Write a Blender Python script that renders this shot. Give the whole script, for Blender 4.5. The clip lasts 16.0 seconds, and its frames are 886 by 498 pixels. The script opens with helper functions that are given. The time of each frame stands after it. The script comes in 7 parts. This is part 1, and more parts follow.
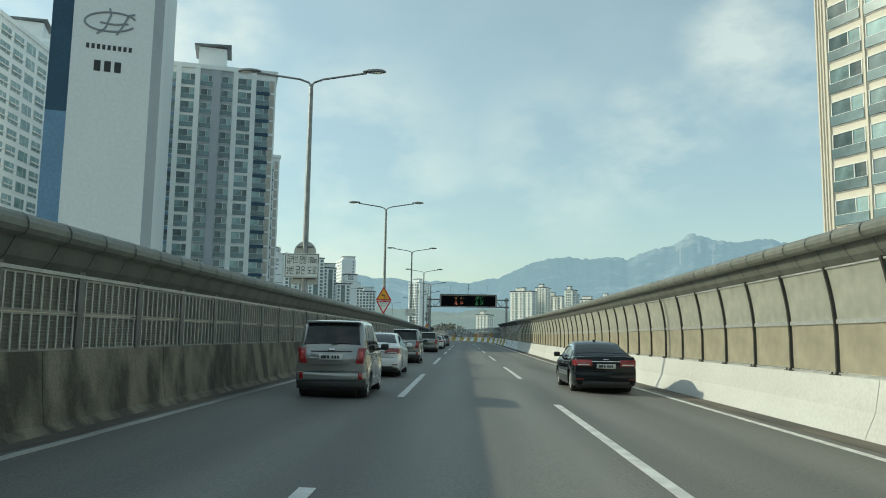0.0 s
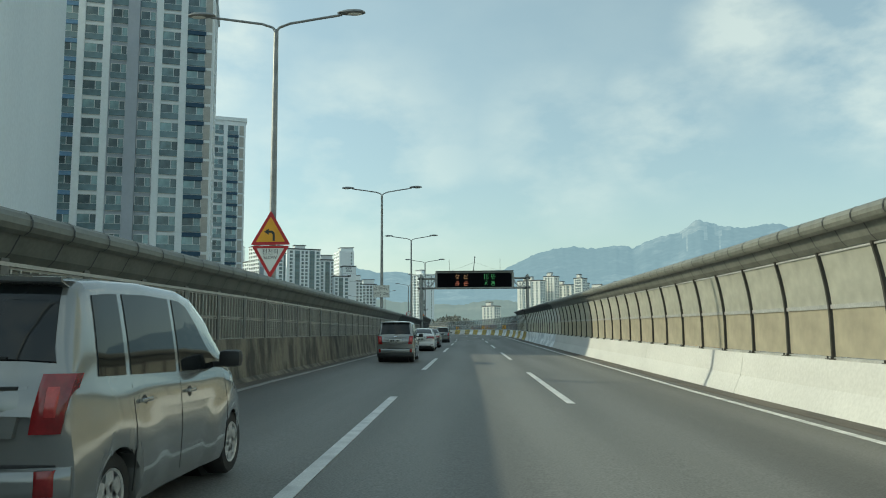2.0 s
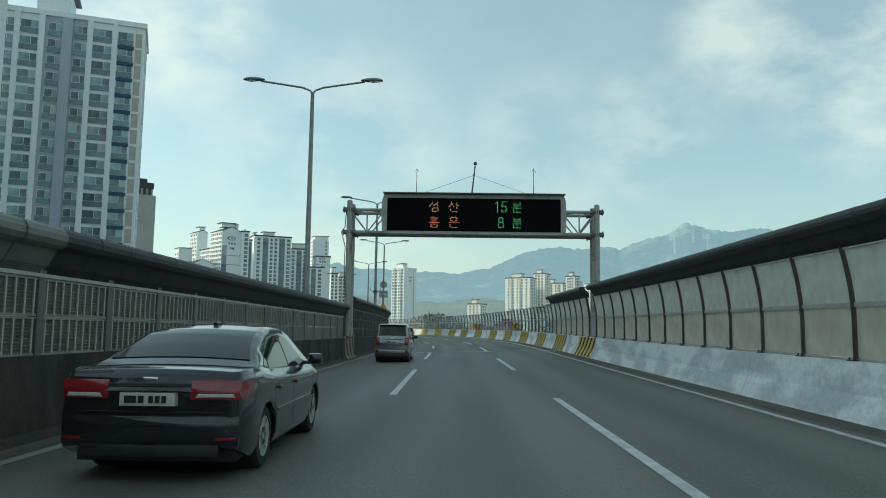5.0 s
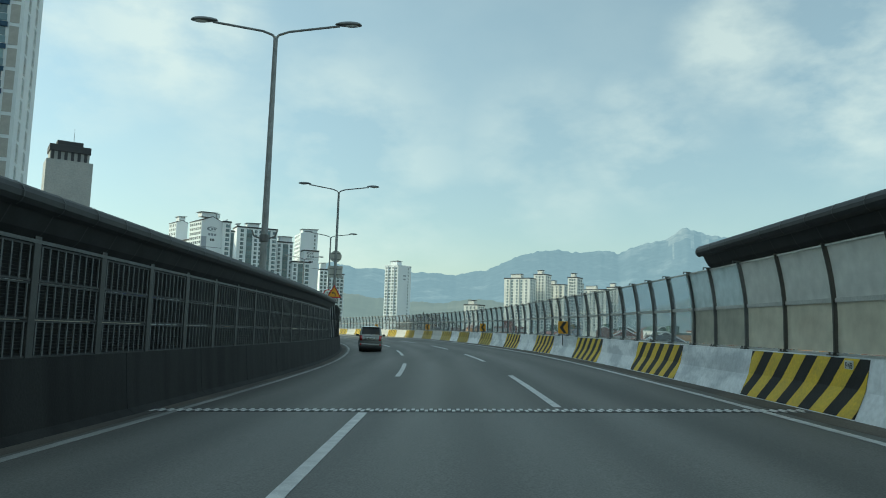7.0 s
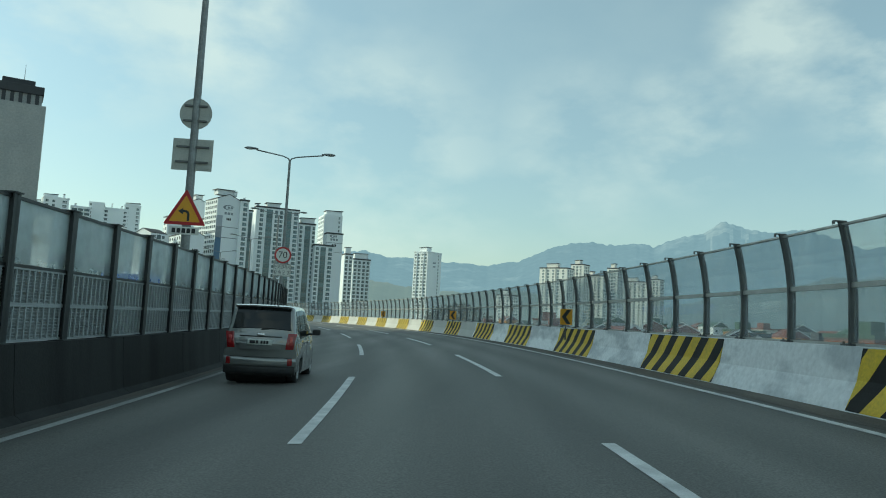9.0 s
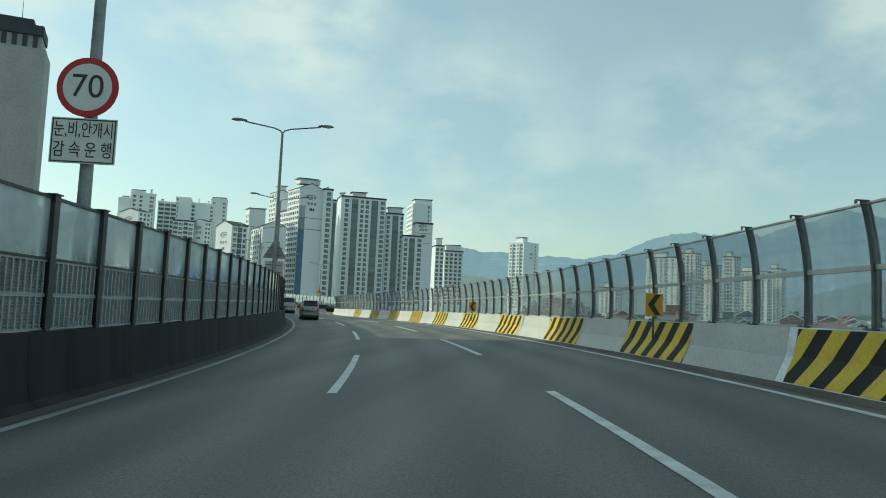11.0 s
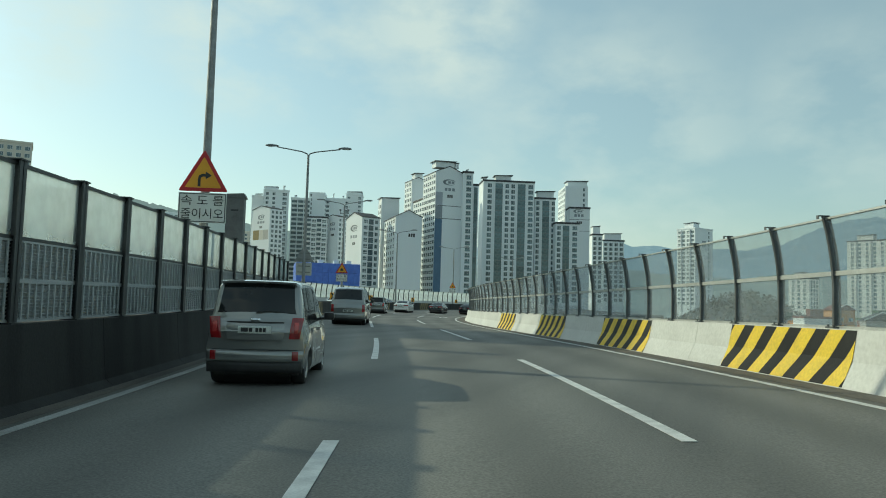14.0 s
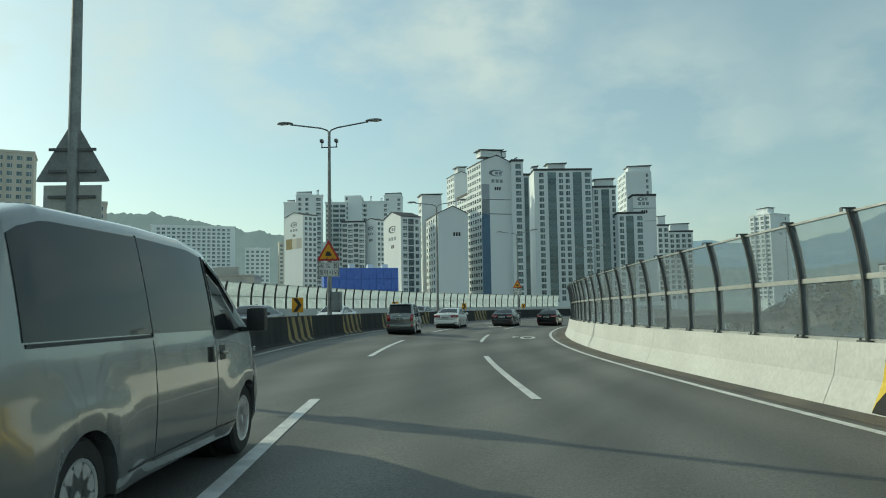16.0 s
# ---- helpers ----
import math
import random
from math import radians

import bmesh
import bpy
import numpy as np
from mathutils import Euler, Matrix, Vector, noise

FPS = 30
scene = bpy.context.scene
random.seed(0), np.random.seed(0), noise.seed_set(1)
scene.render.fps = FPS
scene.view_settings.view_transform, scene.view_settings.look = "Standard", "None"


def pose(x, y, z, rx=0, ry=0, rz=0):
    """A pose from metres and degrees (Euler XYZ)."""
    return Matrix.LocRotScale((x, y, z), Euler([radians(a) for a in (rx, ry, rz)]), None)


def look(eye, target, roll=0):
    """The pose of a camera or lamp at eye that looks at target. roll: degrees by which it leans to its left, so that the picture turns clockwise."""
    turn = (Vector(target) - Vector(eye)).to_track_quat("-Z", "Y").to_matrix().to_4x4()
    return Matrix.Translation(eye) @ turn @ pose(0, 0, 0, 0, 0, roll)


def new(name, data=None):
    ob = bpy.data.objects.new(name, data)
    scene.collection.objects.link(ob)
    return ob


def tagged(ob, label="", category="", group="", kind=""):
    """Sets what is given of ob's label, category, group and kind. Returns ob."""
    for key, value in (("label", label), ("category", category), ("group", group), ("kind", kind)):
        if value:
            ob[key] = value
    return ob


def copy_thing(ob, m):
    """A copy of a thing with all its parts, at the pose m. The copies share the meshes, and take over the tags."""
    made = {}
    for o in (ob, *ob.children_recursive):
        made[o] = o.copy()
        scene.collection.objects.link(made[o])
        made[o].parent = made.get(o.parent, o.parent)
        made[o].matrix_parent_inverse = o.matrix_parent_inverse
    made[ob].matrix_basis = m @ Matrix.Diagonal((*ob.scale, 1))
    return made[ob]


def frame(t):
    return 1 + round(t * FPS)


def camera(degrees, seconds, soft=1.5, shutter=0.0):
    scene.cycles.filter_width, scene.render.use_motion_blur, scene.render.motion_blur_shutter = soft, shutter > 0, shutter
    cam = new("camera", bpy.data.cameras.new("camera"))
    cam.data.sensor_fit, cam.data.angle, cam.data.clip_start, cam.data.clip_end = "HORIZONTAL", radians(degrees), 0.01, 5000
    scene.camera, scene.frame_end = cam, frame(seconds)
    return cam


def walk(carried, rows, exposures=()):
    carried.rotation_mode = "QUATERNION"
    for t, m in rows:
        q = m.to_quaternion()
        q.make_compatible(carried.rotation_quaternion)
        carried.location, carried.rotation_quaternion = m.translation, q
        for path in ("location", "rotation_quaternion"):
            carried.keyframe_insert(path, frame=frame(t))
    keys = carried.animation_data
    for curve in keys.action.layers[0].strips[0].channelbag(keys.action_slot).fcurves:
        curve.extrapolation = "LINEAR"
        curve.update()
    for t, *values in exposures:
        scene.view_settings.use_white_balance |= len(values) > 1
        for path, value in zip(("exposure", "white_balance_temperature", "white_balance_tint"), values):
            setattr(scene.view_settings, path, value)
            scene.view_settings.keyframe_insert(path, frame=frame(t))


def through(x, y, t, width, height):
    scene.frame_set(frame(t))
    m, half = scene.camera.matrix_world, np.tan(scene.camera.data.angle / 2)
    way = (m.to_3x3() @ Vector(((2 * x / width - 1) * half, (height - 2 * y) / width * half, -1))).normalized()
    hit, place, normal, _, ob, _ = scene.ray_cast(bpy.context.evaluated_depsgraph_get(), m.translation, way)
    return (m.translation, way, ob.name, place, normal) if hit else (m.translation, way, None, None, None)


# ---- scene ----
cam = camera(61.3, 16.0, 1.0)
PATH = [
    (0, (-0.278, 2.194, 1.462), (-0.332, 4.181, 1.694), 0.9),
    (0.5, (-0.245, 10.466, 1.408), (-0.294, 12.451, 1.643), 0.3),
    (1, (-0.157, 18.785, 1.439), (-0.207, 20.771, 1.666), 0.0),
    (1.5, (-0.140, 27.389, 1.425), (-0.195, 29.375, 1.646), -0.1),
    (2, (-0.147, 35.996, 1.431), (-0.212, 37.984, 1.645), -0.4),
    (2.5, (-0.126, 44.457, 1.434), (-0.196, 46.445, 1.642), -0.5),
    (3, (-0.138, 53.085, 1.413), (-0.207, 55.073, 1.621), -0.1),
    (5.5, (-0.418, 95.446, 1.502), (-0.438, 97.434, 1.715), 0.9),
    (6, (-0.341, 103.773, 1.477), (-0.359, 105.761, 1.693), 1.1),
    (6.5, (-0.339, 112.270, 1.479), (-0.352, 114.259, 1.694), 1.4),
    (7, (-0.255, 120.927, 1.442), (-0.273, 122.915, 1.657), 1.8),
    (7.5, (-0.251, 129.458, 1.429), (-0.277, 131.446, 1.641), 2.2),
    (8, (-0.327, 138.028, 1.450), (-0.365, 140.018, 1.655), 2.5),
    (8.5, (-0.452, 146.708, 1.426), (-0.514, 148.698, 1.622), 2.8),
    (11, (-4.872, 190.871, 1.345), (-5.222, 192.833, 1.507), 2.6),
    (11.5, (-6.784, 199.619, 1.312), (-7.197, 201.569, 1.477), 2.2),
    (12, (-8.979, 208.399, 1.311), (-9.454, 210.335, 1.477), 2.1),
    (12.5, (-11.380, 217.251, 1.326), (-11.918, 219.171, 1.488), 2.0),
    (13, (-14.035, 225.909, 1.353), (-14.642, 227.808, 1.510), 2.0),
    (13.5, (-17.028, 234.576, 1.338), (-17.699, 236.454, 1.489), 1.8),
    (14, (-20.323, 243.051, 1.348), (-21.047, 244.909, 1.493), 1.6),
    (14.5, (-23.958, 251.711, 1.386), (-24.727, 253.552, 1.527), 1.2),
    (15, (-27.718, 260.270, 1.338), (-28.521, 262.096, 1.480), 0.2),
    (15.5, (-31.564, 268.692, 1.396), (-32.389, 270.507, 1.546), -0.6),
    (15.7, (-33.091, 272.090, 1.373), (-33.927, 273.899, 1.543), -1.5),
    (16, (-35.486, 277.025, 1.439), (-36.321, 278.835, 1.601), -0.9),
]
walk(cam, [(t, look(eye, target, roll)) for t, eye, target, roll in PATH],
     [(0.0, 0.66, 6650, -8), (3.0, 0.66, 6650, -8), (5.5, 0.72, 6550, -9), (6.0, 0.76, 6800, -5), (6.5, 0.80, 7400, 5), (7.0, 0.62, 6400, -10), (7.5, 0.60, 6350, -12), (8.5, 0.55, 6300, -13), (11.0, 0.52, 6500, -13), (12.0, 0.45, 6520, -13), (13.3, 0.37, 6550, -12), (14.2, 0.41, 6550, -12), (15.0, 0.38, 6550, -13), (16.0, 0.31, 6550, -13)])

# ---- light: low sun from the side of the median, hazy winter sky ----
SUN_TO = Vector((-0.884, 0.134, 0.446)).normalized()
sun_ob = new("sun", bpy.data.lights.new("sun", "SUN"))
sun_ob.data.energy, sun_ob.data.angle, sun_ob.data.color = 2.0, radians(0.7), (1.0, 0.90, 0.74)
sun_ob.matrix_basis = look((0, 0, 60), Vector((0, 0, 60)) - SUN_TO)

world = bpy.data.worlds.new("sky")
scene.world = world
world.use_nodes = True
wn, wl = world.node_tree.nodes, world.node_tree.links
wn.clear()
w_out, w_bg, w_sky = wn.new("ShaderNodeOutputWorld"), wn.new("ShaderNodeBackground"), wn.new("ShaderNodeTexSky")
w_sky.sky_type, w_sky.sun_disc = "NISHITA", False
w_sky.sun_elevation, w_sky.sun_rotation = math.asin(SUN_TO.z), math.atan2(SUN_TO.x, SUN_TO.y)
w_sky.air_density, w_sky.dust_density, w_sky.ozone_density, w_sky.altitude = 1.15, 1.0, 2.4, 60
w_co, w_map = wn.new("ShaderNodeTexCoord"), wn.new("ShaderNodeMapping")
w_map.inputs["Scale"].default_value = (1.6, 1.6, 3.0)
w_no, w_ra = wn.new("ShaderNodeTexNoise"), wn.new("ShaderNodeValToRGB")
w_no.inputs["Scale"].default_value, w_no.inputs["Detail"].default_value, w_no.inputs["Roughness"].default_value = 4.2, 6.0, 0.55
w_ra.color_ramp.elements[0].position, w_ra.color_ramp.elements[1].position = 0.40, 0.64
w_mix = wn.new("ShaderNodeMixRGB")
w_mix.inputs["Color2"].default_value = (4.2, 4.3, 4.3, 1)
w_mul = wn.new("ShaderNodeMath")
w_mul.operation = "MULTIPLY"
wl.new(w_co.outputs["Generated"], w_map.inputs["Vector"])
wl.new(w_map.outputs["Vector"], w_no.inputs["Vector"])
wl.new(w_no.outputs["Fac"], w_ra.inputs["Fac"])
wl.new(w_ra.outputs["Color"], w_mul.inputs[0])
# banks of soft cloud: bearing, height, breadth in degrees, and thickness
w_sum = None
for az, el, wide, thick in ((21.5, 20.5, 6, 0.5), (29.5, 17.0, 8, 0.60), (14.5, 14.5, 6, 0.42), (7.0, 13.0, 8, 0.26), (-10, 10, 14, 0.35), (-21.5, 21.0, 8, 0.62), (-29, 18.5, 8, 0.45), (-37, 20, 9, 0.60),
                            (-52, 20, 9, 0.60), (-9, 13.5, 9, 0.42), (48, 22, 12, 0.5), (80, 30, 16, 0.5), (130, 26, 20, 0.5), (190, 30, 22, 0.5), (-100, 34, 16, 0.5), (-140, 28, 20, 0.5)):
    a, e = radians(az), radians(el)
    w_d, w_r = wn.new("ShaderNodeVectorMath"), wn.new("ShaderNodeMapRange")
    w_d.operation, w_d.inputs[1].default_value = "DOT_PRODUCT", (math.sin(a) * math.cos(e), math.cos(a) * math.cos(e), math.sin(e))
    w_r.interpolation_type = "SMOOTHSTEP"
    w_r.inputs["From Min"].default_value, w_r.inputs["From Max"].default_value = math.cos(radians(wide)), 1.0
    w_r.inputs["To Min"].default_value, w_r.inputs["To Max"].default_value = 0.0, thick
    wl.new(w_co.outputs["Generated"], w_d.inputs[0])
    wl.new(w_d.outputs["Value"], w_r.inputs["Value"])
    if w_sum is None:
        w_sum = w_r.outputs["Result"]
    else:
        w_m = wn.new("ShaderNodeMath")
        w_m.operation = "MAXIMUM"
        wl.new(w_sum, w_m.inputs[0])
        wl.new(w_r.outputs["Result"], w_m.inputs[1])
        w_sum = w_m.outputs[0]
w_all = wn.new("ShaderNodeMath")
w_all.operation, w_all.inputs[1].default_value = "ADD", 0.05
wl.new(w_sum, w_all.inputs[0])
wl.new(w_all.outputs[0], w_mul.inputs[1])
wl.new(w_mul.outputs[0], w_mix.inputs["Fac"])
w_haze = wn.new("ShaderNodeMixRGB")
w_haze.inputs["Fac"].default_value = 0.54
# the haze glows towards the sun and thins out overhead
w_dir, w_dot, w_add, w_pow, w_side = wn.new("ShaderNodeVectorMath"), wn.new("ShaderNodeVectorMath"), wn.new("ShaderNodeMath"), wn.new("ShaderNodeMath"), wn.new("ShaderNodeMath")
w_dir.operation, w_dot.operation, w_dot.inputs[1].default_value = "NORMALIZE", "DOT_PRODUCT", SUN_TO
w_add.operation, w_add.inputs[1].default_value, w_add.inputs[2].default_value = "MULTIPLY_ADD", 0.5, 0.5
w_pow.operation, w_pow.inputs[1].default_value = "POWER", 3.0
w_side.operation, w_side.inputs[1].default_value, w_side.inputs[2].default_value = "MULTIPLY_ADD", 0.56, 0.77
w_sep, w_up, w_thin, w_tint = wn.new("ShaderNodeSeparateXYZ"), wn.new("ShaderNodeMapRange"), wn.new("ShaderNodeMath"), wn.new("ShaderNodeVectorMath")
w_up.inputs["From Min"].default_value, w_up.inputs["From Max"].default_value = 0.30, 0.95
w_up.inputs["To Min"].default_value, w_up.inputs["To Max"].default_value = 1.0, 0.85
w_thin.operation, w_tint.operation = "MULTIPLY", "SCALE"
w_tint.inputs[0].default_value = (2.28, 2.64, 2.70)
wl.new(w_co.outputs["Generated"], w_dir.inputs[0])
wl.new(w_dir.outputs["Vector"], w_dot.inputs[0])
wl.new(w_dot.outputs["Value"], w_add.inputs[0])
wl.new(w_add.outputs[0], w_pow.inputs[0])
wl.new(w_pow.outputs[0], w_side.inputs[0])
wl.new(w_dir.outputs["Vector"], w_sep.inputs[0])
wl.new(w_sep.outputs["Z"], w_up.inputs["Value"])
wl.new(w_side.outputs[0], w_thin.inputs[0])
wl.new(w_up.outputs["Result"], w_thin.inputs[1])
wl.new(w_thin.outputs[0], w_tint.inputs["Scale"])
wl.new(w_tint.outputs["Vector"], w_haze.inputs["Color2"])
wl.new(w_sky.outputs["Color"], w_haze.inputs["Color1"])
wl.new(w_haze.outputs["Color"], w_mix.inputs["Color1"])
wl.new(w_mix.outputs["Color"], w_bg.inputs["Color"])
w_bg.inputs["Strength"].default_value = 0.14
wl.new(w_bg.outputs["Background"], w_out.inputs["Surface"])


# ---- materials ----
def mat(name, col, col2=None, rough=0.6, metal=0.0, scale=2.0, fine=30.0, bump=0.1, stretch=(1, 1, 1), rnd=0.0, grain=0.12, coat=0.0, spec=0.5, lo=0.35, hi=0.65):
    m = bpy.data.materials.new(name)
    m.use_nodes = True
    n, l = m.node_tree.nodes, m.node_tree.links
    b = n["Principled BSDF"]
    b.inputs["Roughness"].default_value, b.inputs["Metallic"].default_value = rough, metal
    b.inputs["Coat Weight"].default_value, b.inputs["Coat Roughness"].default_value = coat, 0.04
    b.inputs["Specular IOR Level"].default_value = spec
    co, mp = n.new("ShaderNodeTexCoord"), n.new("ShaderNodeMapping")
    mp.inputs["Scale"].default_value = stretch
    l.new(co.outputs["Object"], mp.inputs["Vector"])
    big, small, ramp, mix = n.new("ShaderNodeTexNoise"), n.new("ShaderNodeTexNoise"), n.new("ShaderNodeValToRGB"), n.new("ShaderNodeMixRGB")
    big.inputs["Scale"].default_value, big.inputs["Detail"].default_value = scale, 5
    small.inputs["Scale"].default_value, small.inputs["Detail"].default_value = fine, 3
    ramp.color_ramp.elements[0].position, ramp.color_ramp.elements[1].position = lo, hi
    l.new(mp.outputs["Vector"], big.inputs["Vector"])
    l.new(co.outputs["Object"], small.inputs["Vector"])
    l.new(big.outputs["Fac"], ramp.inputs["Fac"])
    l.new(ramp.outputs["Color"], mix.inputs["Fac"])
    mix.inputs["Color1"].default_value = (*col, 1)
    mix.inputs["Color2"].default_value = (*(col2 or [c * 0.8 for c in col]), 1)
    hsv, mr = n.new("ShaderNodeHueSaturation"), n.new("ShaderNodeMapRange")
    mr.inputs["From Min"].default_value, mr.inputs["From Max"].default_value = 0.3, 0.7
    mr.inputs["To Min"].default_value, mr.inputs["To Max"].default_value = 1 - grain, 1 + grain
    l.new(small.outputs["Fac"], mr.inputs["Value"])
    value = mr.outputs["Result"]
    if rnd:
        info, add, sub = n.new("ShaderNodeObjectInfo"), n.new("ShaderNodeMath"), n.new("ShaderNodeMath")
        add.operation, add.inputs[1].default_value, add.inputs[2].default_value = "MULTIPLY_ADD", 2 * rnd, -rnd
        sub.operation = "ADD"
        l.new(info.outputs["Random"], add.inputs[0])
        l.new(add.outputs[0], sub.inputs[0])
        l.new(value, sub.inputs[1])
        value = sub.outputs[0]
    l.new(value, hsv.inputs["Value"])
    l.new(mix.outputs["Color"], hsv.inputs["Color"])
    l.new(hsv.outputs["Color"], b.inputs["Base Color"])
    if bump:
        bp = n.new("ShaderNodeBump")
        bp.inputs["Strength"].default_value, bp.inputs["Distance"].default_value = bump, 0.02
        l.new(small.outputs["Fac"], bp.inputs["Height"])
        l.new(bp.outputs["Normal"], b.inputs["Normal"])
    return m


def glass_mat(name, tint, gloss=0.10, veil=0.12, veil_col=(0.6, 0.62, 0.6), rough=0.03, through=0.5, sun_grade=None):
    """A clear sheet with a coat of dust: see-through, a little gloss, a little scatter; an optional (height, height,
    share, share) scales the veil by height, to grade the sun let through.
    """
    m = bpy.data.materials.new(name)
    m.use_nodes = True
    n, l = m.node_tree.nodes, m.node_tree.links
    n.remove(n["Principled BSDF"])
    out = n["Material Output"]
    tr, gl, df, tl = n.new("ShaderNodeBsdfTransparent"), n.new("ShaderNodeBsdfGlossy"), n.new("ShaderNodeBsdfDiffuse"), n.new("ShaderNodeBsdfTranslucent")
    tr.inputs["Color"].default_value, gl.inputs["Roughness"].default_value = (*tint, 1), rough
    df.inputs["Color"].default_value = tl.inputs["Color"].default_value = (*veil_col, 1)
    both, m1, m2 = n.new("ShaderNodeMixShader"), n.new("ShaderNodeMixShader"), n.new("ShaderNodeMixShader")
    both.inputs[0].default_value = through
    l.new(df.outputs[0], both.inputs[1])
    l.new(tl.outputs[0], both.inputs[2])
    co, no, mr = n.new("ShaderNodeTexCoord"), n.new("ShaderNodeTexNoise"), n.new("ShaderNodeMapRange")
    no.inputs["Scale"].default_value, no.inputs["Detail"].default_value = 2.2, 6
    mr.inputs["From Min"].default_value, mr.inputs["From Max"].default_value = 0.3, 0.75
    mr.inputs["To Min"].default_value, mr.inputs["To Max"].default_value = veil * 0.75, min(1, veil * 1.25)
    l.new(co.outputs["Object"], no.inputs["Vector"])
    l.new(no.outputs["Fac"], mr.inputs["Value"])
    if sun_grade:
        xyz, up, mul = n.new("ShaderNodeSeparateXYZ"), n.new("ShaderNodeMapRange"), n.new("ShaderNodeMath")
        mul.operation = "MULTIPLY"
        for k, v in zip(("From Min", "From Max", "To Min", "To Max"), sun_grade):
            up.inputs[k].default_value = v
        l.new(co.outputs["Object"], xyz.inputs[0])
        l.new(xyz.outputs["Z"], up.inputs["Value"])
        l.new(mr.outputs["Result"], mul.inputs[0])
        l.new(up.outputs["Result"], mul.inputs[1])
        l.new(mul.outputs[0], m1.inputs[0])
    else:
        l.new(mr.outputs["Result"], m1.inputs[0])
    l.new(tr.outputs[0], m1.inputs[1])
    l.new(both.outputs[0], m1.inputs[2])
    m2.inputs[0].default_value = gloss
    l.new(m1.outputs[0], m2.inputs[1])
    l.new(gl.outputs[0], m2.inputs[2])
    l.new(m2.outputs[0], out.inputs["Surface"])
    return m


def glow_mat(name, col, strength):
    m = bpy.data.materials.new(name)
    m.use_nodes = True
    b = m.node_tree.nodes["Principled BSDF"]
    b.inputs["Base Color"].default_value = (*[c * 0.3 for c in col], 1)
    b.inputs["Emission Color"].default_value, b.inputs["Emission Strength"].default_value = (*col, 1), strength
    return m


ASPHALT = mat("asphalt", (0.200, 0.197, 0.182), (0.140, 0.139, 0.132), 0.60, scale=0.55, fine=45, bump=0.18, stretch=(1, 0.07, 1), grain=0.26, spec=0.22)
def lane_wear(m, amount=0.09):
    """Faint lengthwise bands: tyre tracks and the strips between them, by the distance across the road."""
    n, l = m.node_tree.nodes, m.node_tree.links
    b = n["Principled BSDF"]
    src = b.inputs["Base Color"].links[0].from_socket
    at_, fr, co_, no_, k1, k2, mix = n.new("ShaderNodeAttribute"), n.new("ShaderNodeMath"), n.new("ShaderNodeMath"), n.new("ShaderNodeTexNoise"), n.new("ShaderNodeMath"), n.new("ShaderNodeMath"), n.new("ShaderNodeMixRGB")
    tc = n.new("ShaderNodeTexCoord")
    at_.attribute_name = "across"
    fr.operation, fr.inputs[1].default_value = "MULTIPLY", 2 * math.pi / 1.78
    co_.operation = "COSINE"
    no_.inputs["Scale"].default_value, no_.inputs["Detail"].default_value = 0.07, 3
    k1.operation = "MULTIPLY"
    k2.operation, k2.inputs[1].default_value, k2.inputs[2].default_value = "MULTIPLY_ADD", -2.2 * amount, 1.0
    mix.blend_type, mix.inputs["Fac"].default_value = "MULTIPLY", 1.0
    l.new(at_.outputs["Fac"], fr.inputs[0])
    l.new(fr.outputs[0], co_.inputs[0])
    l.new(tc.outputs["Object"], no_.inputs["Vector"])
    l.new(co_.outputs[0], k1.inputs[0])
    l.new(no_.outputs["Fac"], k1.inputs[1])
    l.new(k1.outputs[0], k2.inputs[0])
    l.new(src, mix.inputs["Color1"])
    l.new(k2.outputs[0], mix.inputs["Color2"])
    l.new(mix.outputs["Color"], b.inputs["Base Color"])


lane_wear(ASPHALT)
ASPHALT_NEW = mat("darker_asphalt", (0.176, 0.171, 0.155), (0.120, 0.118, 0.109), 0.62, scale=0.55, fine=45, bump=0.2, stretch=(1, 0.07, 1), grain=0.30, spec=0.22)
lane_wear(ASPHALT_NEW, 0.13)
LINE_DIRTY = mat("dirty_road_paint", (0.46, 0.46, 0.44), (0.24, 0.24, 0.23), 0.6, scale=1.2, fine=40, bump=0.15, stretch=(1, 0.2, 1), grain=0.25, lo=0.38, hi=0.66)
LINE = mat("road_paint", (0.72, 0.72, 0.70), (0.5, 0.5, 0.49), 0.55, scale=3, fine=50, bump=0.1, grain=0.1)
CONC_OLD = mat("stained_concrete", (0.22, 0.198, 0.15), (0.070, 0.064, 0.051), 0.85, scale=1.6, fine=25, bump=0.25, stretch=(1.0, 1.0, 0.5), grain=0.18, lo=0.40, hi=0.60)
# Darker copy of the stained concrete: the stretch's shade is put into its colour.
CONC_SHADED = mat("shaded_concrete", (0.060, 0.055, 0.043), (0.015, 0.0145, 0.013), 0.85, scale=1.3, fine=25, bump=0.25, stretch=(1.0, 1.0, 0.4), grain=0.2, lo=0.40, hi=0.62)
# Soot on this stretch, darkened further to stand in for shade on the wall.
CONC_SOOT_SHADE = mat("soot_shade_concrete", (0.022, 0.022, 0.021), (0.0085, 0.0085, 0.0083), 0.85, scale=1.5, fine=25, bump=0.25, stretch=(1.0, 1.0, 0.12), grain=0.18, lo=0.42, hi=0.62)
YELLOW_OLD = mat("faded_yellow_paint", (0.33, 0.25, 0.09), (0.16, 0.13, 0.07), 0.7, scale=2.5, fine=20, lo=0.4, hi=0.7)
DIRT = mat("gutter_dust", (0.155, 0.135, 0.11), (0.09, 0.083, 0.074), 0.95, scale=1.2, fine=30, bump=0.3, stretch=(1, 0.3, 1), grain=0.25)
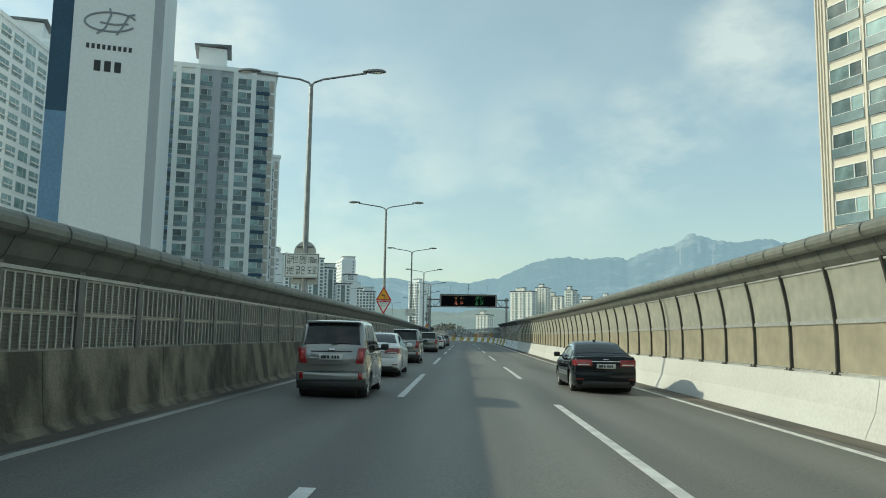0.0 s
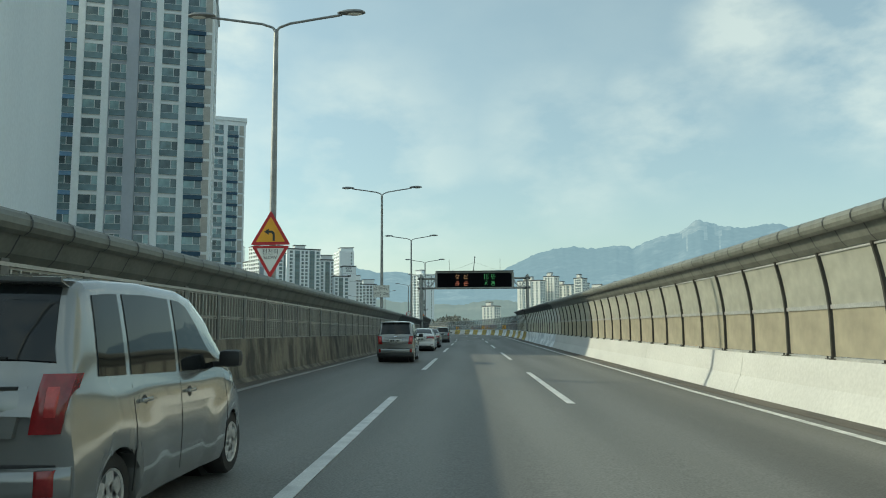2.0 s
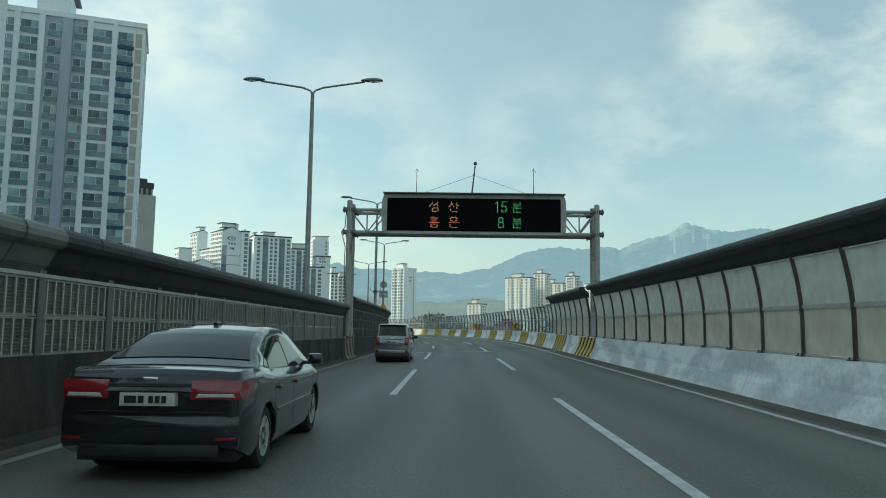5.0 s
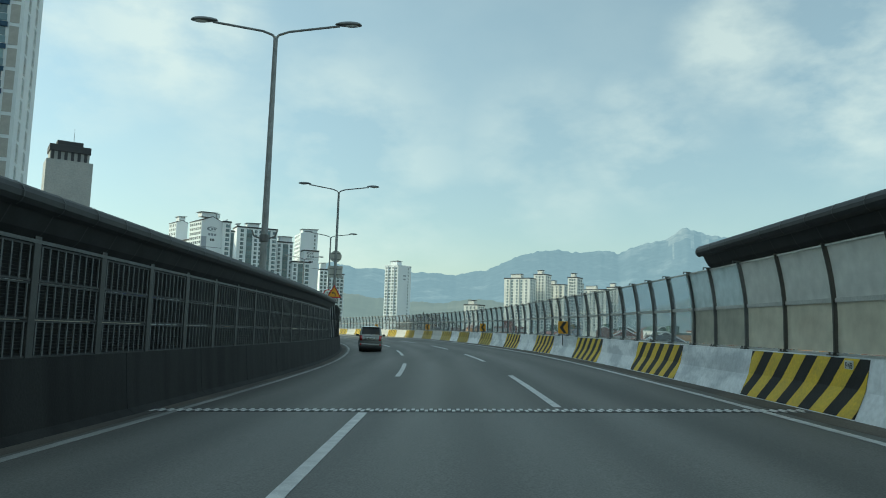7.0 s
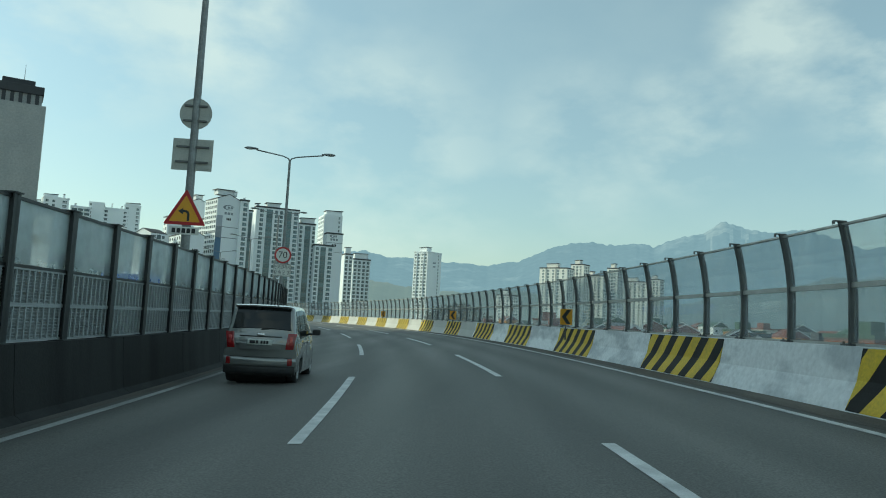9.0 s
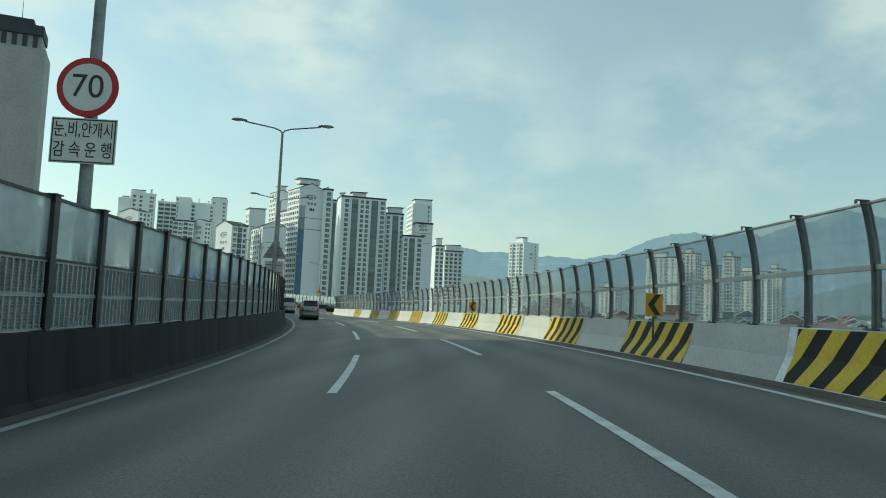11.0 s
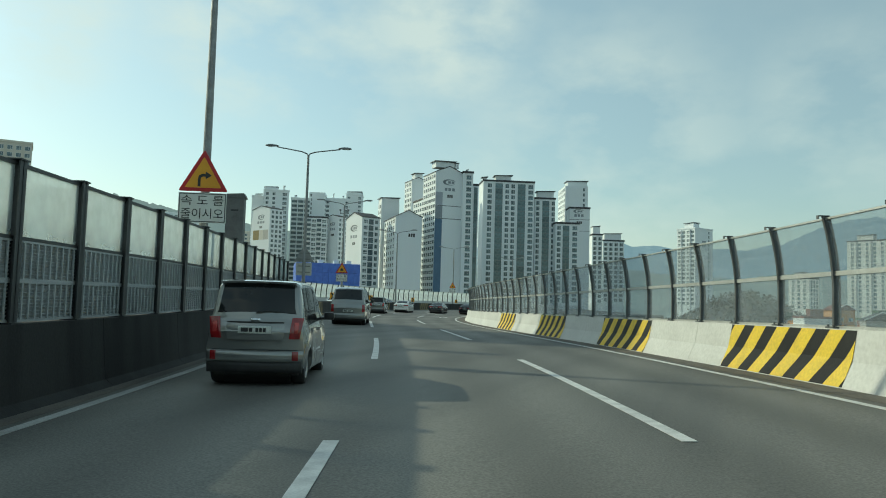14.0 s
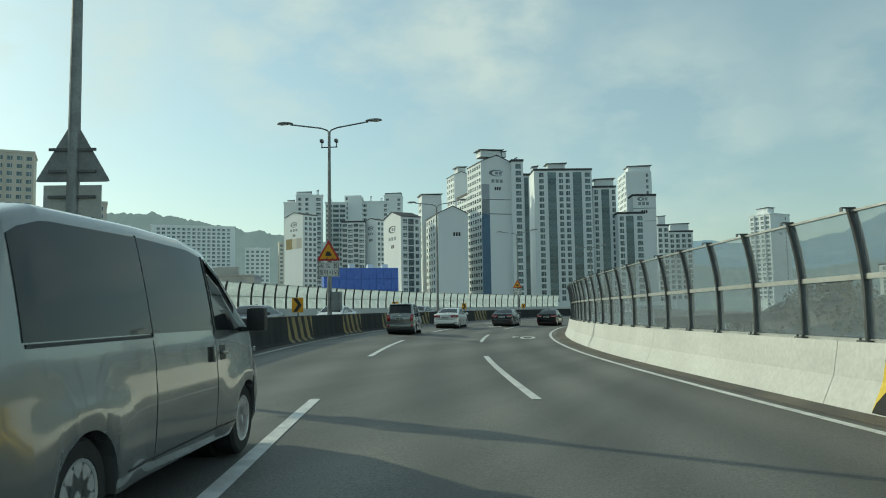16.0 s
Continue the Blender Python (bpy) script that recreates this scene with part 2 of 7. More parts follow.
CONC_PALE = mat("pale_concrete", (0.57, 0.565, 0.54), (0.51, 0.505, 0.485), 0.6, scale=0.8, fine=14, bump=0.2, stretch=(1, 0.45, 1.3), grain=0.07)
CONC_WHITE = mat("flaking_white_coat", (0.89, 0.91, 0.92), (0.60, 0.63, 0.65), 0.6, scale=1.1, fine=9, bump=0.25, stretch=(1, 0.45, 1.3), grain=0.10, lo=0.44, hi=0.56)
CONC_BARE = mat("bare_pale_concrete", (0.60, 0.60, 0.575), (0.53, 0.53, 0.51), 0.65, scale=0.9, fine=12, bump=0.2, stretch=(1, 0.45, 1.3), grain=0.08)
# Cap metal darkened in its colour where the hoods stand in tower shade.
CAP_SHADED = mat("shaded_cap_metal", (0.036, 0.038, 0.039), (0.021, 0.022, 0.0225), 0.55, 0.2, scale=1.5, fine=12, bump=0.05, rnd=0.1)
GANTRY = mat("gantry_paint", (0.36, 0.36, 0.34), (0.26, 0.255, 0.24), 0.55, 0.1, scale=2.5, fine=20, bump=0.05, lo=0.5, hi=0.75)
CAP_OLIVE = mat("cap_metal", (0.195, 0.20, 0.175), (0.145, 0.15, 0.132), 0.5, 0.2, scale=1.5, fine=12, bump=0.05, rnd=0.1)
PANEL_GREY = mat("perforated_panel", (0.32, 0.31, 0.275), (0.24, 0.235, 0.21), 0.6, 0.1, scale=1.2, fine=40, bump=0.1, rnd=0.10)
# Soot with the tall wall's shade mixed into these panel and rib colours.
PANEL_SOOT_SHADE = mat("soot_shade_perforated_panel", (0.062, 0.065, 0.066), (0.040, 0.042, 0.043), 0.6, 0.1, scale=1.2, fine=40, bump=0.1, rnd=0.10)
RIB_SOOT_SHADE = mat("soot_shade_panel_rib", (0.17, 0.175, 0.175), (0.12, 0.124, 0.124), 0.6, 0.1, scale=2)
RIB = mat("panel_rib", (0.52, 0.51, 0.47), (0.42, 0.41, 0.38), 0.5, 0.2, scale=2)
POST_GREY = mat("post_grey", (0.17, 0.168, 0.155), (0.12, 0.12, 0.112), 0.5, 0.3, scale=2)
POST_MID = mat("post_mid_grey", (0.13, 0.135, 0.135), (0.09, 0.093, 0.093), 0.45, 0.3, scale=2)
# Post of the tall wall, soot and shade both in its colour.
POST_SOOT_SHADE = mat("post_soot_shade", (0.085, 0.086, 0.083), (0.06, 0.061, 0.059), 0.5, 0.2, scale=2)
SIGN_BACK = mat("sign_back_metal", (0.50, 0.50, 0.46), (0.42, 0.42, 0.39), 0.5, 0.2, scale=3)
POST_BROWN = mat("post_brown", (0.075, 0.07, 0.06), (0.05, 0.048, 0.042), 0.5, 0.2, scale=2)
POST_DARK = mat("post_dark", (0.060, 0.064, 0.066), (0.042, 0.044, 0.045), 0.45, 0.3, scale=2)
RAIL = mat("rail_aluminium", (0.56, 0.56, 0.54), (0.44, 0.44, 0.42), 0.4, 0.5, scale=2)
PANEL_TAN = glass_mat("aged_tan_sheet", (0.30, 0.27, 0.20), 0.05, 0.95, (0.65, 0.60, 0.48), 0.3, 0.55)
PANEL_GREYTAN = glass_mat("aged_grey_sheet", (0.35, 0.35, 0.32), 0.05, 0.93, (0.66, 0.65, 0.575), 0.3, 0.55)
PANEL_PALE = glass_mat("pale_grey_sheet", (0.50, 0.51, 0.50), 0.05, 0.92, (0.82, 0.82, 0.79), 0.3, 0.62)
PANEL_PALE_TAN = glass_mat("pale_tan_sheet", (0.46, 0.44, 0.38), 0.05, 0.93, (0.80, 0.77, 0.68), 0.3, 0.62)
PANEL_MILK = glass_mat("milky_sheet", (0.72, 0.76, 0.76), 0.06, 0.64, (0.80, 0.86, 0.87), 0.2, 0.66)
# Veil made thinner low down, so sun through it lights a road strip.
PANEL_SUN_GRADED = glass_mat("sun_graded_sheet", (0.86, 0.89, 0.89), 0.06, 0.66, (0.80, 0.86, 0.87), 0.2, 0.66, sun_grade=(0.05, 0.70, 0.42, 1.0))
PANEL_BLUE = mat("blue_grey_panel", (0.44, 0.455, 0.46), (0.35, 0.365, 0.37), 0.6, 0.1, scale=1.2, fine=40, bump=0.1, rnd=0.10)
RIB_BLUE = mat("blue_grey_rib", (0.46, 0.475, 0.48), (0.38, 0.395, 0.40), 0.5, 0.2, scale=2)
GLASS = glass_mat("clear_sheet", (0.90, 0.93, 0.94), 0.07, 0.19, (0.66, 0.70, 0.72))
STEEL = mat("galvanised_steel", (0.30, 0.31, 0.31), (0.22, 0.225, 0.225), 0.5, 0.5, scale=3, fine=20, bump=0.05)
STEEL_DARK = mat("painted_steel", (0.16, 0.165, 0.165), (0.12, 0.12, 0.12), 0.5, 0.3, scale=3, fine=20, bump=0.05)
BLACK = mat("black_paint", (0.010, 0.010, 0.010), (0.020, 0.020, 0.019), 0.55, scale=1.5, fine=20, spec=0.15)
YELLOW = mat("yellow_paint", (0.74, 0.51, 0.016), (0.54, 0.37, 0.025), 0.55, scale=2, fine=20, lo=0.5, hi=0.8)
SIGN_Y = mat("sign_yellow", (0.80, 0.38, 0.02), (0.74, 0.34, 0.02), 0.4, scale=2, bump=0, grain=0.03)
SIGN_R = mat("sign_red", (0.50, 0.015, 0.02), (0.42, 0.015, 0.02), 0.4, scale=2, bump=0, grain=0.03)
SIGN_W = mat("sign_white", (0.78, 0.78, 0.74), (0.70, 0.70, 0.66), 0.4, scale=2, bump=0, grain=0.03)
SIGN_K = mat("sign_black", (0.02, 0.02, 0.022), (0.025, 0.025, 0.025), 0.4, scale=2, bump=0, grain=0.03)
RUBBER = mat("rubber_joint", (0.10, 0.10, 0.098), (0.07, 0.07, 0.068), 0.8, scale=5)
LED_BACK = mat("display_black", (0.004, 0.0045, 0.006), (0.006, 0.0065, 0.008), 0.85, scale=20, bump=0, spec=0.05)


# ---- building helpers ----
WORLD_OF = {}


def attach(ob, parent, m):
    WORLD_OF[ob] = m
    if parent is None:
        ob.matrix_basis = m
        return ob
    ob.parent = parent
    ob.matrix_parent_inverse = WORLD_OF[parent].inverted()
    ob.matrix_basis = m
    return ob


def thing(name, m, label, category, group="", kind=""):
    return tagged(attach(new(name), None, m), label, category, group, kind)


def mesh_of(name, bm, material, smooth=False):
    me = bpy.data.meshes.new(name)
    bm.to_mesh(me)
    bm.free()
    for mt in (material if isinstance(material, (list, tuple)) else [material]):
        me.materials.append(mt)
    if smooth:
        me.shade_smooth()
        me.set_sharp_from_angle(angle=radians(42))
    return me


def part(name, bm, material, parent, label="", m=None, smooth=False, category=""):
    """One mesh under a thing or part; m: its pose in the world (the parent's own when left out)."""
    me = bm if isinstance(bm, bpy.types.Mesh) else mesh_of(name, bm, material, smooth)
    ob = attach(new(name, me), parent, m if m is not None else WORLD_OF[parent])
    return tagged(ob, label, category)


def box(bm, x0, x1, y0, y1, z0, z1, bevel=0.0, mi=0):
    r = bmesh.ops.create_cube(bm, size=1.0, matrix=Matrix.Translation(((x0 + x1) / 2, (y0 + y1) / 2, (z0 + z1) / 2)) @ Matrix.Diagonal((x1 - x0, y1 - y0, z1 - z0, 1)))
    fs = {f for v in r["verts"] for f in v.link_faces}
    if mi:
        for f in fs:
            f.material_index = mi
    if bevel:
        es = list({e for v in r["verts"] for e in v.link_edges})
        bmesh.ops.bevel(bm, geom=es, offset=bevel, segments=2, affect="EDGES", profile=0.6)
    return bm


def tube(bm, a, b, r0, r1=None, seg=12, caps=True):
    a, b = Vector(a), Vector(b)
    d = b - a
    m = Matrix.Translation((a + b) / 2) @ d.to_track_quat("Z", "Y").to_matrix().to_4x4()
    bmesh.ops.create_cone(bm, cap_ends=caps, segments=seg, radius1=r0, radius2=r0 if r1 is None else r1, depth=d.length, matrix=m)
    return bm


def bent_tube(bm, pts, r, seg=8):
    for a, b in zip(pts, pts[1:]):
        tube(bm, a, b, r, r, seg)
    return bm


def prism(bm, pts, y0, y1, mi=0):
    """A polygon in the x-z plane, drawn out from y0 to y1."""
    a = [bm.verts.new((x, y0, z)) for x, z in pts]
    b = [bm.verts.new((x, y1, z)) for x, z in pts]
    fs = [bm.faces.new(a), bm.faces.new(b[::-1])]
    for i in range(len(pts)):
        j = (i + 1) % len(pts)
        fs.append(bm.faces.new((a[j], a[i], b[i], b[j])))
    for f in fs:
        f.material_index = mi
    bmesh.ops.recalc_face_normals(bm, faces=fs)
    return bm


def text_mesh(words, size, material, depth=0.004):
    """Lettering in the x-z plane, centred, facing -y."""
    cu = bpy.data.curves.new("words", "FONT")
    cu.body, cu.size, cu.align_x, cu.align_y, cu.extrude = words, size, "CENTER", "CENTER", depth
    ob = bpy.data.objects.new("words", cu)
    scene.collection.objects.link(ob)
    me = bpy.data.meshes.new_from_object(ob.evaluated_get(bpy.context.evaluated_depsgraph_get()))
    bpy.data.objects.remove(ob)
    me.transform(pose(0, 0, 0, 90, 0, 0))
    me.materials.clear()
    me.materials.append(material)
    return me


# ---- the line of the road: middle of the middle lane, by its heading ----
HEAD = [(-220, 0), (100, 0), (130, 0), (140, 0.33), (150, 1.76), (160, 4.14), (175, 6.65), (190, 9.95), (205, 13.25), (220, 16.49), (235, 19.25), (250, 22.18),
        (265, 25.4), (275, 27.1), (285, 27.4), (293, 27.1), (302, 25.7), (312, 23.0), (322, 19.6), (335, 15.2), (402, -7.0), (435, -15), (600, -20)]
BANK = [(-220, 0.02), (0, 0.02), (55, 0.03), (80, 0.015), (120, -0.015), (135, -0.03), (160, -0.048), (208, -0.048), (248, -0.026), (275, 0.004), (290, 0.02), (310, 0.035), (340, 0.04), (600, 0.04)]
SS = np.arange(-220, 560, 0.5)
PSI = np.radians(np.interp(SS, [a for a, b in HEAD], [b for a, b in HEAD]))
LX, LY = np.cumsum(-np.sin(PSI) * 0.5), np.cumsum(np.cos(PSI) * 0.5)
LX, LY = LX - np.interp(0, SS, LX) + 0.17, LY - np.interp(0, SS, LY)


def bank(s):
    return float(np.interp(s, [a for a, b in BANK], [b for a, b in BANK]))


def at(s, u, z=0.0):
    """A point s metres along the road, u to the right of its line and z over the surface."""
    h = float(np.interp(s, SS, PSI))
    return Vector((np.interp(s, SS, LX) + u * math.cos(h), np.interp(s, SS, LY) + u * math.sin(h), z - bank(s) * u))


def road_pose(s, u, z=0.0, turn=0.0):
    """Upright pose there: x across to the right, y along the road."""
    return Matrix.Translation(at(s, u, z)) @ Matrix.Rotation(float(np.interp(s, SS, PSI)) + radians(turn), 4, "Z")


def span_pose(s0, s1, u, z=0.0):
    """Upright pose halfway from s0 to s1, with y from the one to the other."""
    a, b = at(s0, u, z), at(s1, u, z)
    d = b - a
    side = Vector((d.y, -d.x, 0)).normalized()
    m = Matrix((side, d.normalized(), side.cross(d.normalized()))).transposed().to_4x4()
    return Matrix.Translation((a + b) / 2) @ m


def sweep(bm, prof, s0, s1, step=2.0, closed=True, shift=None, mi=0):
    """Draws a profile of (u, z) along the road."""
    n = max(1, math.ceil((s1 - s0) / step))
    rings = []
    for i in range(n + 1):
        s = s0 + (s1 - s0) * i / n
        du = shift(s) if shift else 0
        rings.append([bm.verts.new(at(s, u + du, z)) for u, z in prof])
    k = len(prof)
    fs = []
    for a, b in zip(rings, rings[1:]):
        for i in range(k if closed else k - 1):
            j = (i + 1) % k
            fs.append(bm.faces.new((a[i], a[j], b[j], b[i])))
    if closed:
        fs += [bm.faces.new(rings[0][::-1]), bm.faces.new(rings[-1])]
    for f in fs:
        f.material_index = mi
    bmesh.ops.recalc_face_normals(bm, faces=fs)
    return bm


I4 = Matrix.Identity(4)
L_LINE, R_LINE, L_DASH, R_DASH = -5.25, 5.30, -1.86, 1.71


# ---- ground, deck and road ----
def ground():
    bm = bmesh.new()
    bmesh.ops.create_grid(bm, x_segments=40, y_segments=40, size=4700)
    for v in bm.verts:
        v.co.z = -14
    g = tagged(attach(new("ground", mesh_of("ground", bm, mat("city_ground", (0.16, 0.15, 0.13), (0.10, 0.10, 0.09), 0.9, scale=0.02, fine=0.3))), None, I4),
               "dull grey-brown city ground below the viaduct", "ground", kind="structure")
    return g


def road():
    prof = [(-6.0 + 12.5 * i / 6, 0) for i in range(7)] + [(6.5, -1.6), (-6.0, -1.6)]
    for name, s0, s1, material, label in (("road", -60, 134.6, ASPHALT, "grey asphalt carriageway with three lanes"),
                                          ("road_curve", 134.6, 470, ASPHALT_NEW, "darker asphalt carriageway round the curve past the expansion joint")):
        bm = bmesh.new()
        sweep(bm, prof, s0, s1, 2.0)
        me = mesh_of(name, bm, material)
        across = me.attributes.new("across", "FLOAT", "POINT")
        for i in range(len(me.vertices)):
            across.data[i].value = prof[i % len(prof)][0]
        tagged(attach(new(name, me), None, I4), label, "road", kind="structure")
    bm = bmesh.new()
    sweep(bm, [(-17.8, 0), (-6.4, 0), (-6.4, -1.6), (-17.8, -1.6)], -60, 470, 2.0)
    tagged(attach(new("road_opposite", mesh_of("road_opposite", bm, ASPHALT)), None, I4), "dark asphalt carriageway of the opposite direction", "road", kind="structure")


def piers():
    """Concrete piers under the deck, with spread heads."""
    me = {}
    for i in range(13):
        s = -40 + 40 * i
        m = road_pose(s, -5.7, 0)
        bm = bmesh.new()
        prism(bm, [(-1.6, -14.2), (1.6, -14.2), (1.6, -5.0), (10.5, -2.9), (10.5, -1.58), (-10.5, -1.58), (-10.5, -2.9), (-1.6, -5.0)], -1.1, 1.1)
        tagged(attach(new("viaduct_pier", mesh_of("viaduct_pier", bm, CONC_PALE)), None, m), "grey concrete pier under the elevated road", "pier", "piers of the viaduct", "structure")


def lines():
    root = tagged(attach(new("road_markings"), None, I4), "white painted lane lines on the asphalt", "road marking", kind="structure")

    def strip(s0, s1, u, w=0.15, name="edge_line", material=LINE):
        bm = bmesh.new()
        sweep(bm, [(u - w / 2, 0.004), (u - w / 2, 0.010), (u + w / 2, 0.010), (u + w / 2, 0.004)], s0, s1, 2.5)
        part(name, bm, material, root, m=I4)
    strip(-40, 460, L_LINE, 0.15, material=LINE_DIRTY)
    strip(-40, 460, R_LINE, 0.15)
    right = [(-12.4, 10.5), (8.9, 10.5), (29.9, 10.6), (51.1, 10.6), (72.1, 10.5), (93.1, 10.5), (114.4, 10.0), (135.3, 9.6), (154.9, 9.3), (173.9, 10.2), (193.2, 10.4), (213.1, 10.6), (233.5, 10.8), (253.4, 10.9), (274.3, 10.6), (295.4, 11.7), (317.5, 10), (339, 10), (361, 10), (383, 10)]
    left = [(-22.2, 10.5), (-1.2, 10.5), (19.8, 10.5), (40.8, 10.8), (61.9, 10.5), (83, 10.5), (104, 10.5), (124.4, 9.9), (144.8, 9.4), (164.2, 9.6), (184, 9.8), (203.6, 9.7), (223.3, 9.7), (243.7, 9.7), (263.8, 9.9), (284.8, 10.5), (306, 11.5), (329, 10), (351, 10), (373, 10)]
    for s, d in right:
        strip(s, s + d, R_DASH, 0.16, "dash")
    for s, d in left:
        strip(s, s + d, L_DASH, 0.16, "dash")
    for nm, u0, u1 in (("gutter_dirt", 5.62, 6.21), ("gutter_dirt", -5.73, -5.45)):
        bm = bmesh.new()
        rng = random.Random(3)
        wob = {}
        def edge(s, u):
            k = (round(s, 1), u)
            return wob.setdefault(k, rng.uniform(-0.07, 0.07))
        rings = []
        for i in range(236):
            s = -8 + 2.0 * i
            a, c = (u0 + edge(s, u0), u1) if u0 > 0 else (u0, u1 + edge(s, u1))
            rings.append((bm.verts.new(at(s, a, 0.005)), bm.verts.new(at(s, c, 0.005))))
        for (a, c), (d, e) in zip(rings, rings[1:]):
            bm.faces.new((a, c, e, d))
        part(nm, bm, DIRT, root, "band of brown dust along the barrier", m=I4)
    # speed limit painted on the asphalt
    for s, u in ((321.8, 3.5), (342.0, -0.1)):
        me = text_mesh("70", 1.9, LINE, 0.004)
        me.transform(Matrix.Diagonal((1.0, 2.6, 1.0, 1.0)) @ Matrix.Rotation(radians(-90), 4, "X"))
        part("painted_number", me, None, root, "white painted speed limit", m=road_pose(s + 2.0, u, 0.008))
    # expansion joint across the deck, with its steel teeth
    joint = tagged(attach(new("expansion_joint"), None, I4), "steel expansion joint with interlocking teeth across the asphalt", "expansion joint", kind="structure")
    bm = bmesh.new()
    sweep(bm, [(-5.8, 0.003), (-5.8, 0.009), (6.1, 0.009), (6.1, 0.003)], 134.45, 134.95, 0.5)
    part("rubber_strip", bm, RUBBER, joint, m=I4)
    bm = bmesh.new()
    for i in range(72):
        u = -5.7 + i * 0.164
        for s0, s1, du in ((134.47, 134.75, 0.0), (134.67, 134.93, 0.082)):
            sweep(bm, [(u + du, 0.010), (u + du, 0.016), (u + du + 0.06, 0.016), (u + du + 0.06, 0.010)], s0, s1, 0.3)
    part("teeth", bm, mat("worn_joint_steel", (0.80, 0.80, 0.78), (0.70, 0.70, 0.68), 0.5, 0.1, scale=4), joint, m=I4)


# ---- concrete barriers with hazard stripes ----
L_PROF = [(-5.74, 0.0), (-5.88, 0.10), (-5.92, 0.4), (-5.97, 1.05), (-6.30, 1.05), (-6.30, -0.5), (-5.74, -0.5)]
R_PROF = [(6.22, 0.0), (6.27, 0.12), (6.42, 0.45), (6.52, 1.0), (6.90, 1.0), (6.90, -0.9), (6.22, -0.9)]


def face_point(prof, f):
    """A point on the face of a barrier, f from its foot to its top."""
    pts = prof[:4]
    ls = [math.dist(a, b) for a, b in zip(pts, pts[1:])]
    d = f * sum(ls)
    for (a, b), q in zip(zip(pts, pts[1:]), ls):
        if d <= q:
            return a[0] + (b[0] - a[0]) * d / q, a[1] + (b[1] - a[1]) * d / q
        d -= q
    return pts[-1]


def barrier(name, prof, s0, s1, material, label, length=4.0):
    root = tagged(attach(new(name), None, I4), label, "concrete barrier", kind="structure")
    s = s0
    while s < s1 - 0.1:
        e = min(s + length, s1)
        bm = bmesh.new()
        sweep(bm, prof, s + 0.008, e - 0.008, 1.0 if 130 < s < 340 else 2.0)
        part("barrier_block", bm, material, root, m=I4)
        s = e
    return root


def hazard(root, prof, s0, side, length=4.7, bars=5, lean=-0.75, yellow=None):
    """A block of black with slanting yellow bars, painted on the barrier's face."""
    def quad(bm, sa, sb, off, f0=0.02, f1=0.985, slant=0.0, n=6):
        pa = []
        for i in range(n + 1):
            f = f0 + (f1 - f0) * i / n
            u, z = face_point(prof, f)
            sh = slant * f
            pa.append((bm.verts.new(at(min(max(sa + sh, s0), s0 + length), u - side * off, z)), bm.verts.new(at(min(max(sb + sh, s0), s0 + length), u - side * off, z))))
        for (a, b), (c, d) in zip(pa, pa[1:]):
            if (a.co - b.co).length + (c.co - d.co).length > 0.02:
                bm.faces.new((a, b, d, c))
    bm = bmesh.new()
    for i in range(6):
        quad(bm, s0 + length * i / 6, s0 + length * (i + 1) / 6, 0.005)
    bmesh.ops.remove_doubles(bm, verts=bm.verts, dist=0.001)
    bmesh.ops.recalc_face_normals(bm, faces=bm.faces)
    patch = part("hazard_patch", bm, BLACK, root, "black painted block with yellow slanting bars", m=I4)
    step = length / bars
    for i in range(-1, bars + 2):
        bm = bmesh.new()
        sa = s0 + i * step + 0.1
        if sa + step * 0.5 < s0 + 0.1 or sa + lean > s0 + length - 0.05:
            bm.free()
            continue
        quad(bm, sa, sa + step * 0.52, 0.010, slant=lean)
        bmesh.ops.remove_doubles(bm, verts=bm.verts, dist=0.001)
        if bm.faces:
            bmesh.ops.recalc_face_normals(bm, faces=bm.faces)
            part("yellow_bar", bm, yellow or YELLOW, patch, m=I4)
        else:
            bm.free()


# ---- noise walls ----
def rod_panel(w, h, rows=2, ribs=9, mats=None):
    """A perforated steel panel: louvred sheet behind upright ribs, in the y-z plane, facing +x."""
    bm = bmesh.new()
    lou = max(6, int(h / 0.045))
    for i in range(lou):
        z0, z1 = h * i / lou, h * (i + 1) / lou
        a = [bm.verts.new(p) for p in ((-0.02, -w / 2, z0), (-0.02, w / 2, z0), (0.012, w / 2, z1 - 0.008), (0.012, -w / 2, z1 - 0.008))]
        bm.faces.new(a)
        b = [bm.verts.new(p) for p in ((0.012, -w / 2, z1 - 0.008), (0.012, w / 2, z1 - 0.008), (-0.02, w / 2, z1), (-0.02, -w / 2, z1))]
        bm.faces.new(b)
    box(bm, -0.06, -0.025, -w / 2, w / 2, 0, h)
    for i in range(ribs):
        y = -w / 2 + w * (i + 0.5) / ribs
        box(bm, 0.010, 0.028, y - 0.017, y + 0.017, 0.02, h - 0.02, mi=1)
    for z in (0.0, h - 0.03):
        box(bm, -0.02, 0.026, -w / 2, w / 2, z, z + 0.03)
    return mesh_of("panel", bm, mats or [PANEL_GREY, RIB])


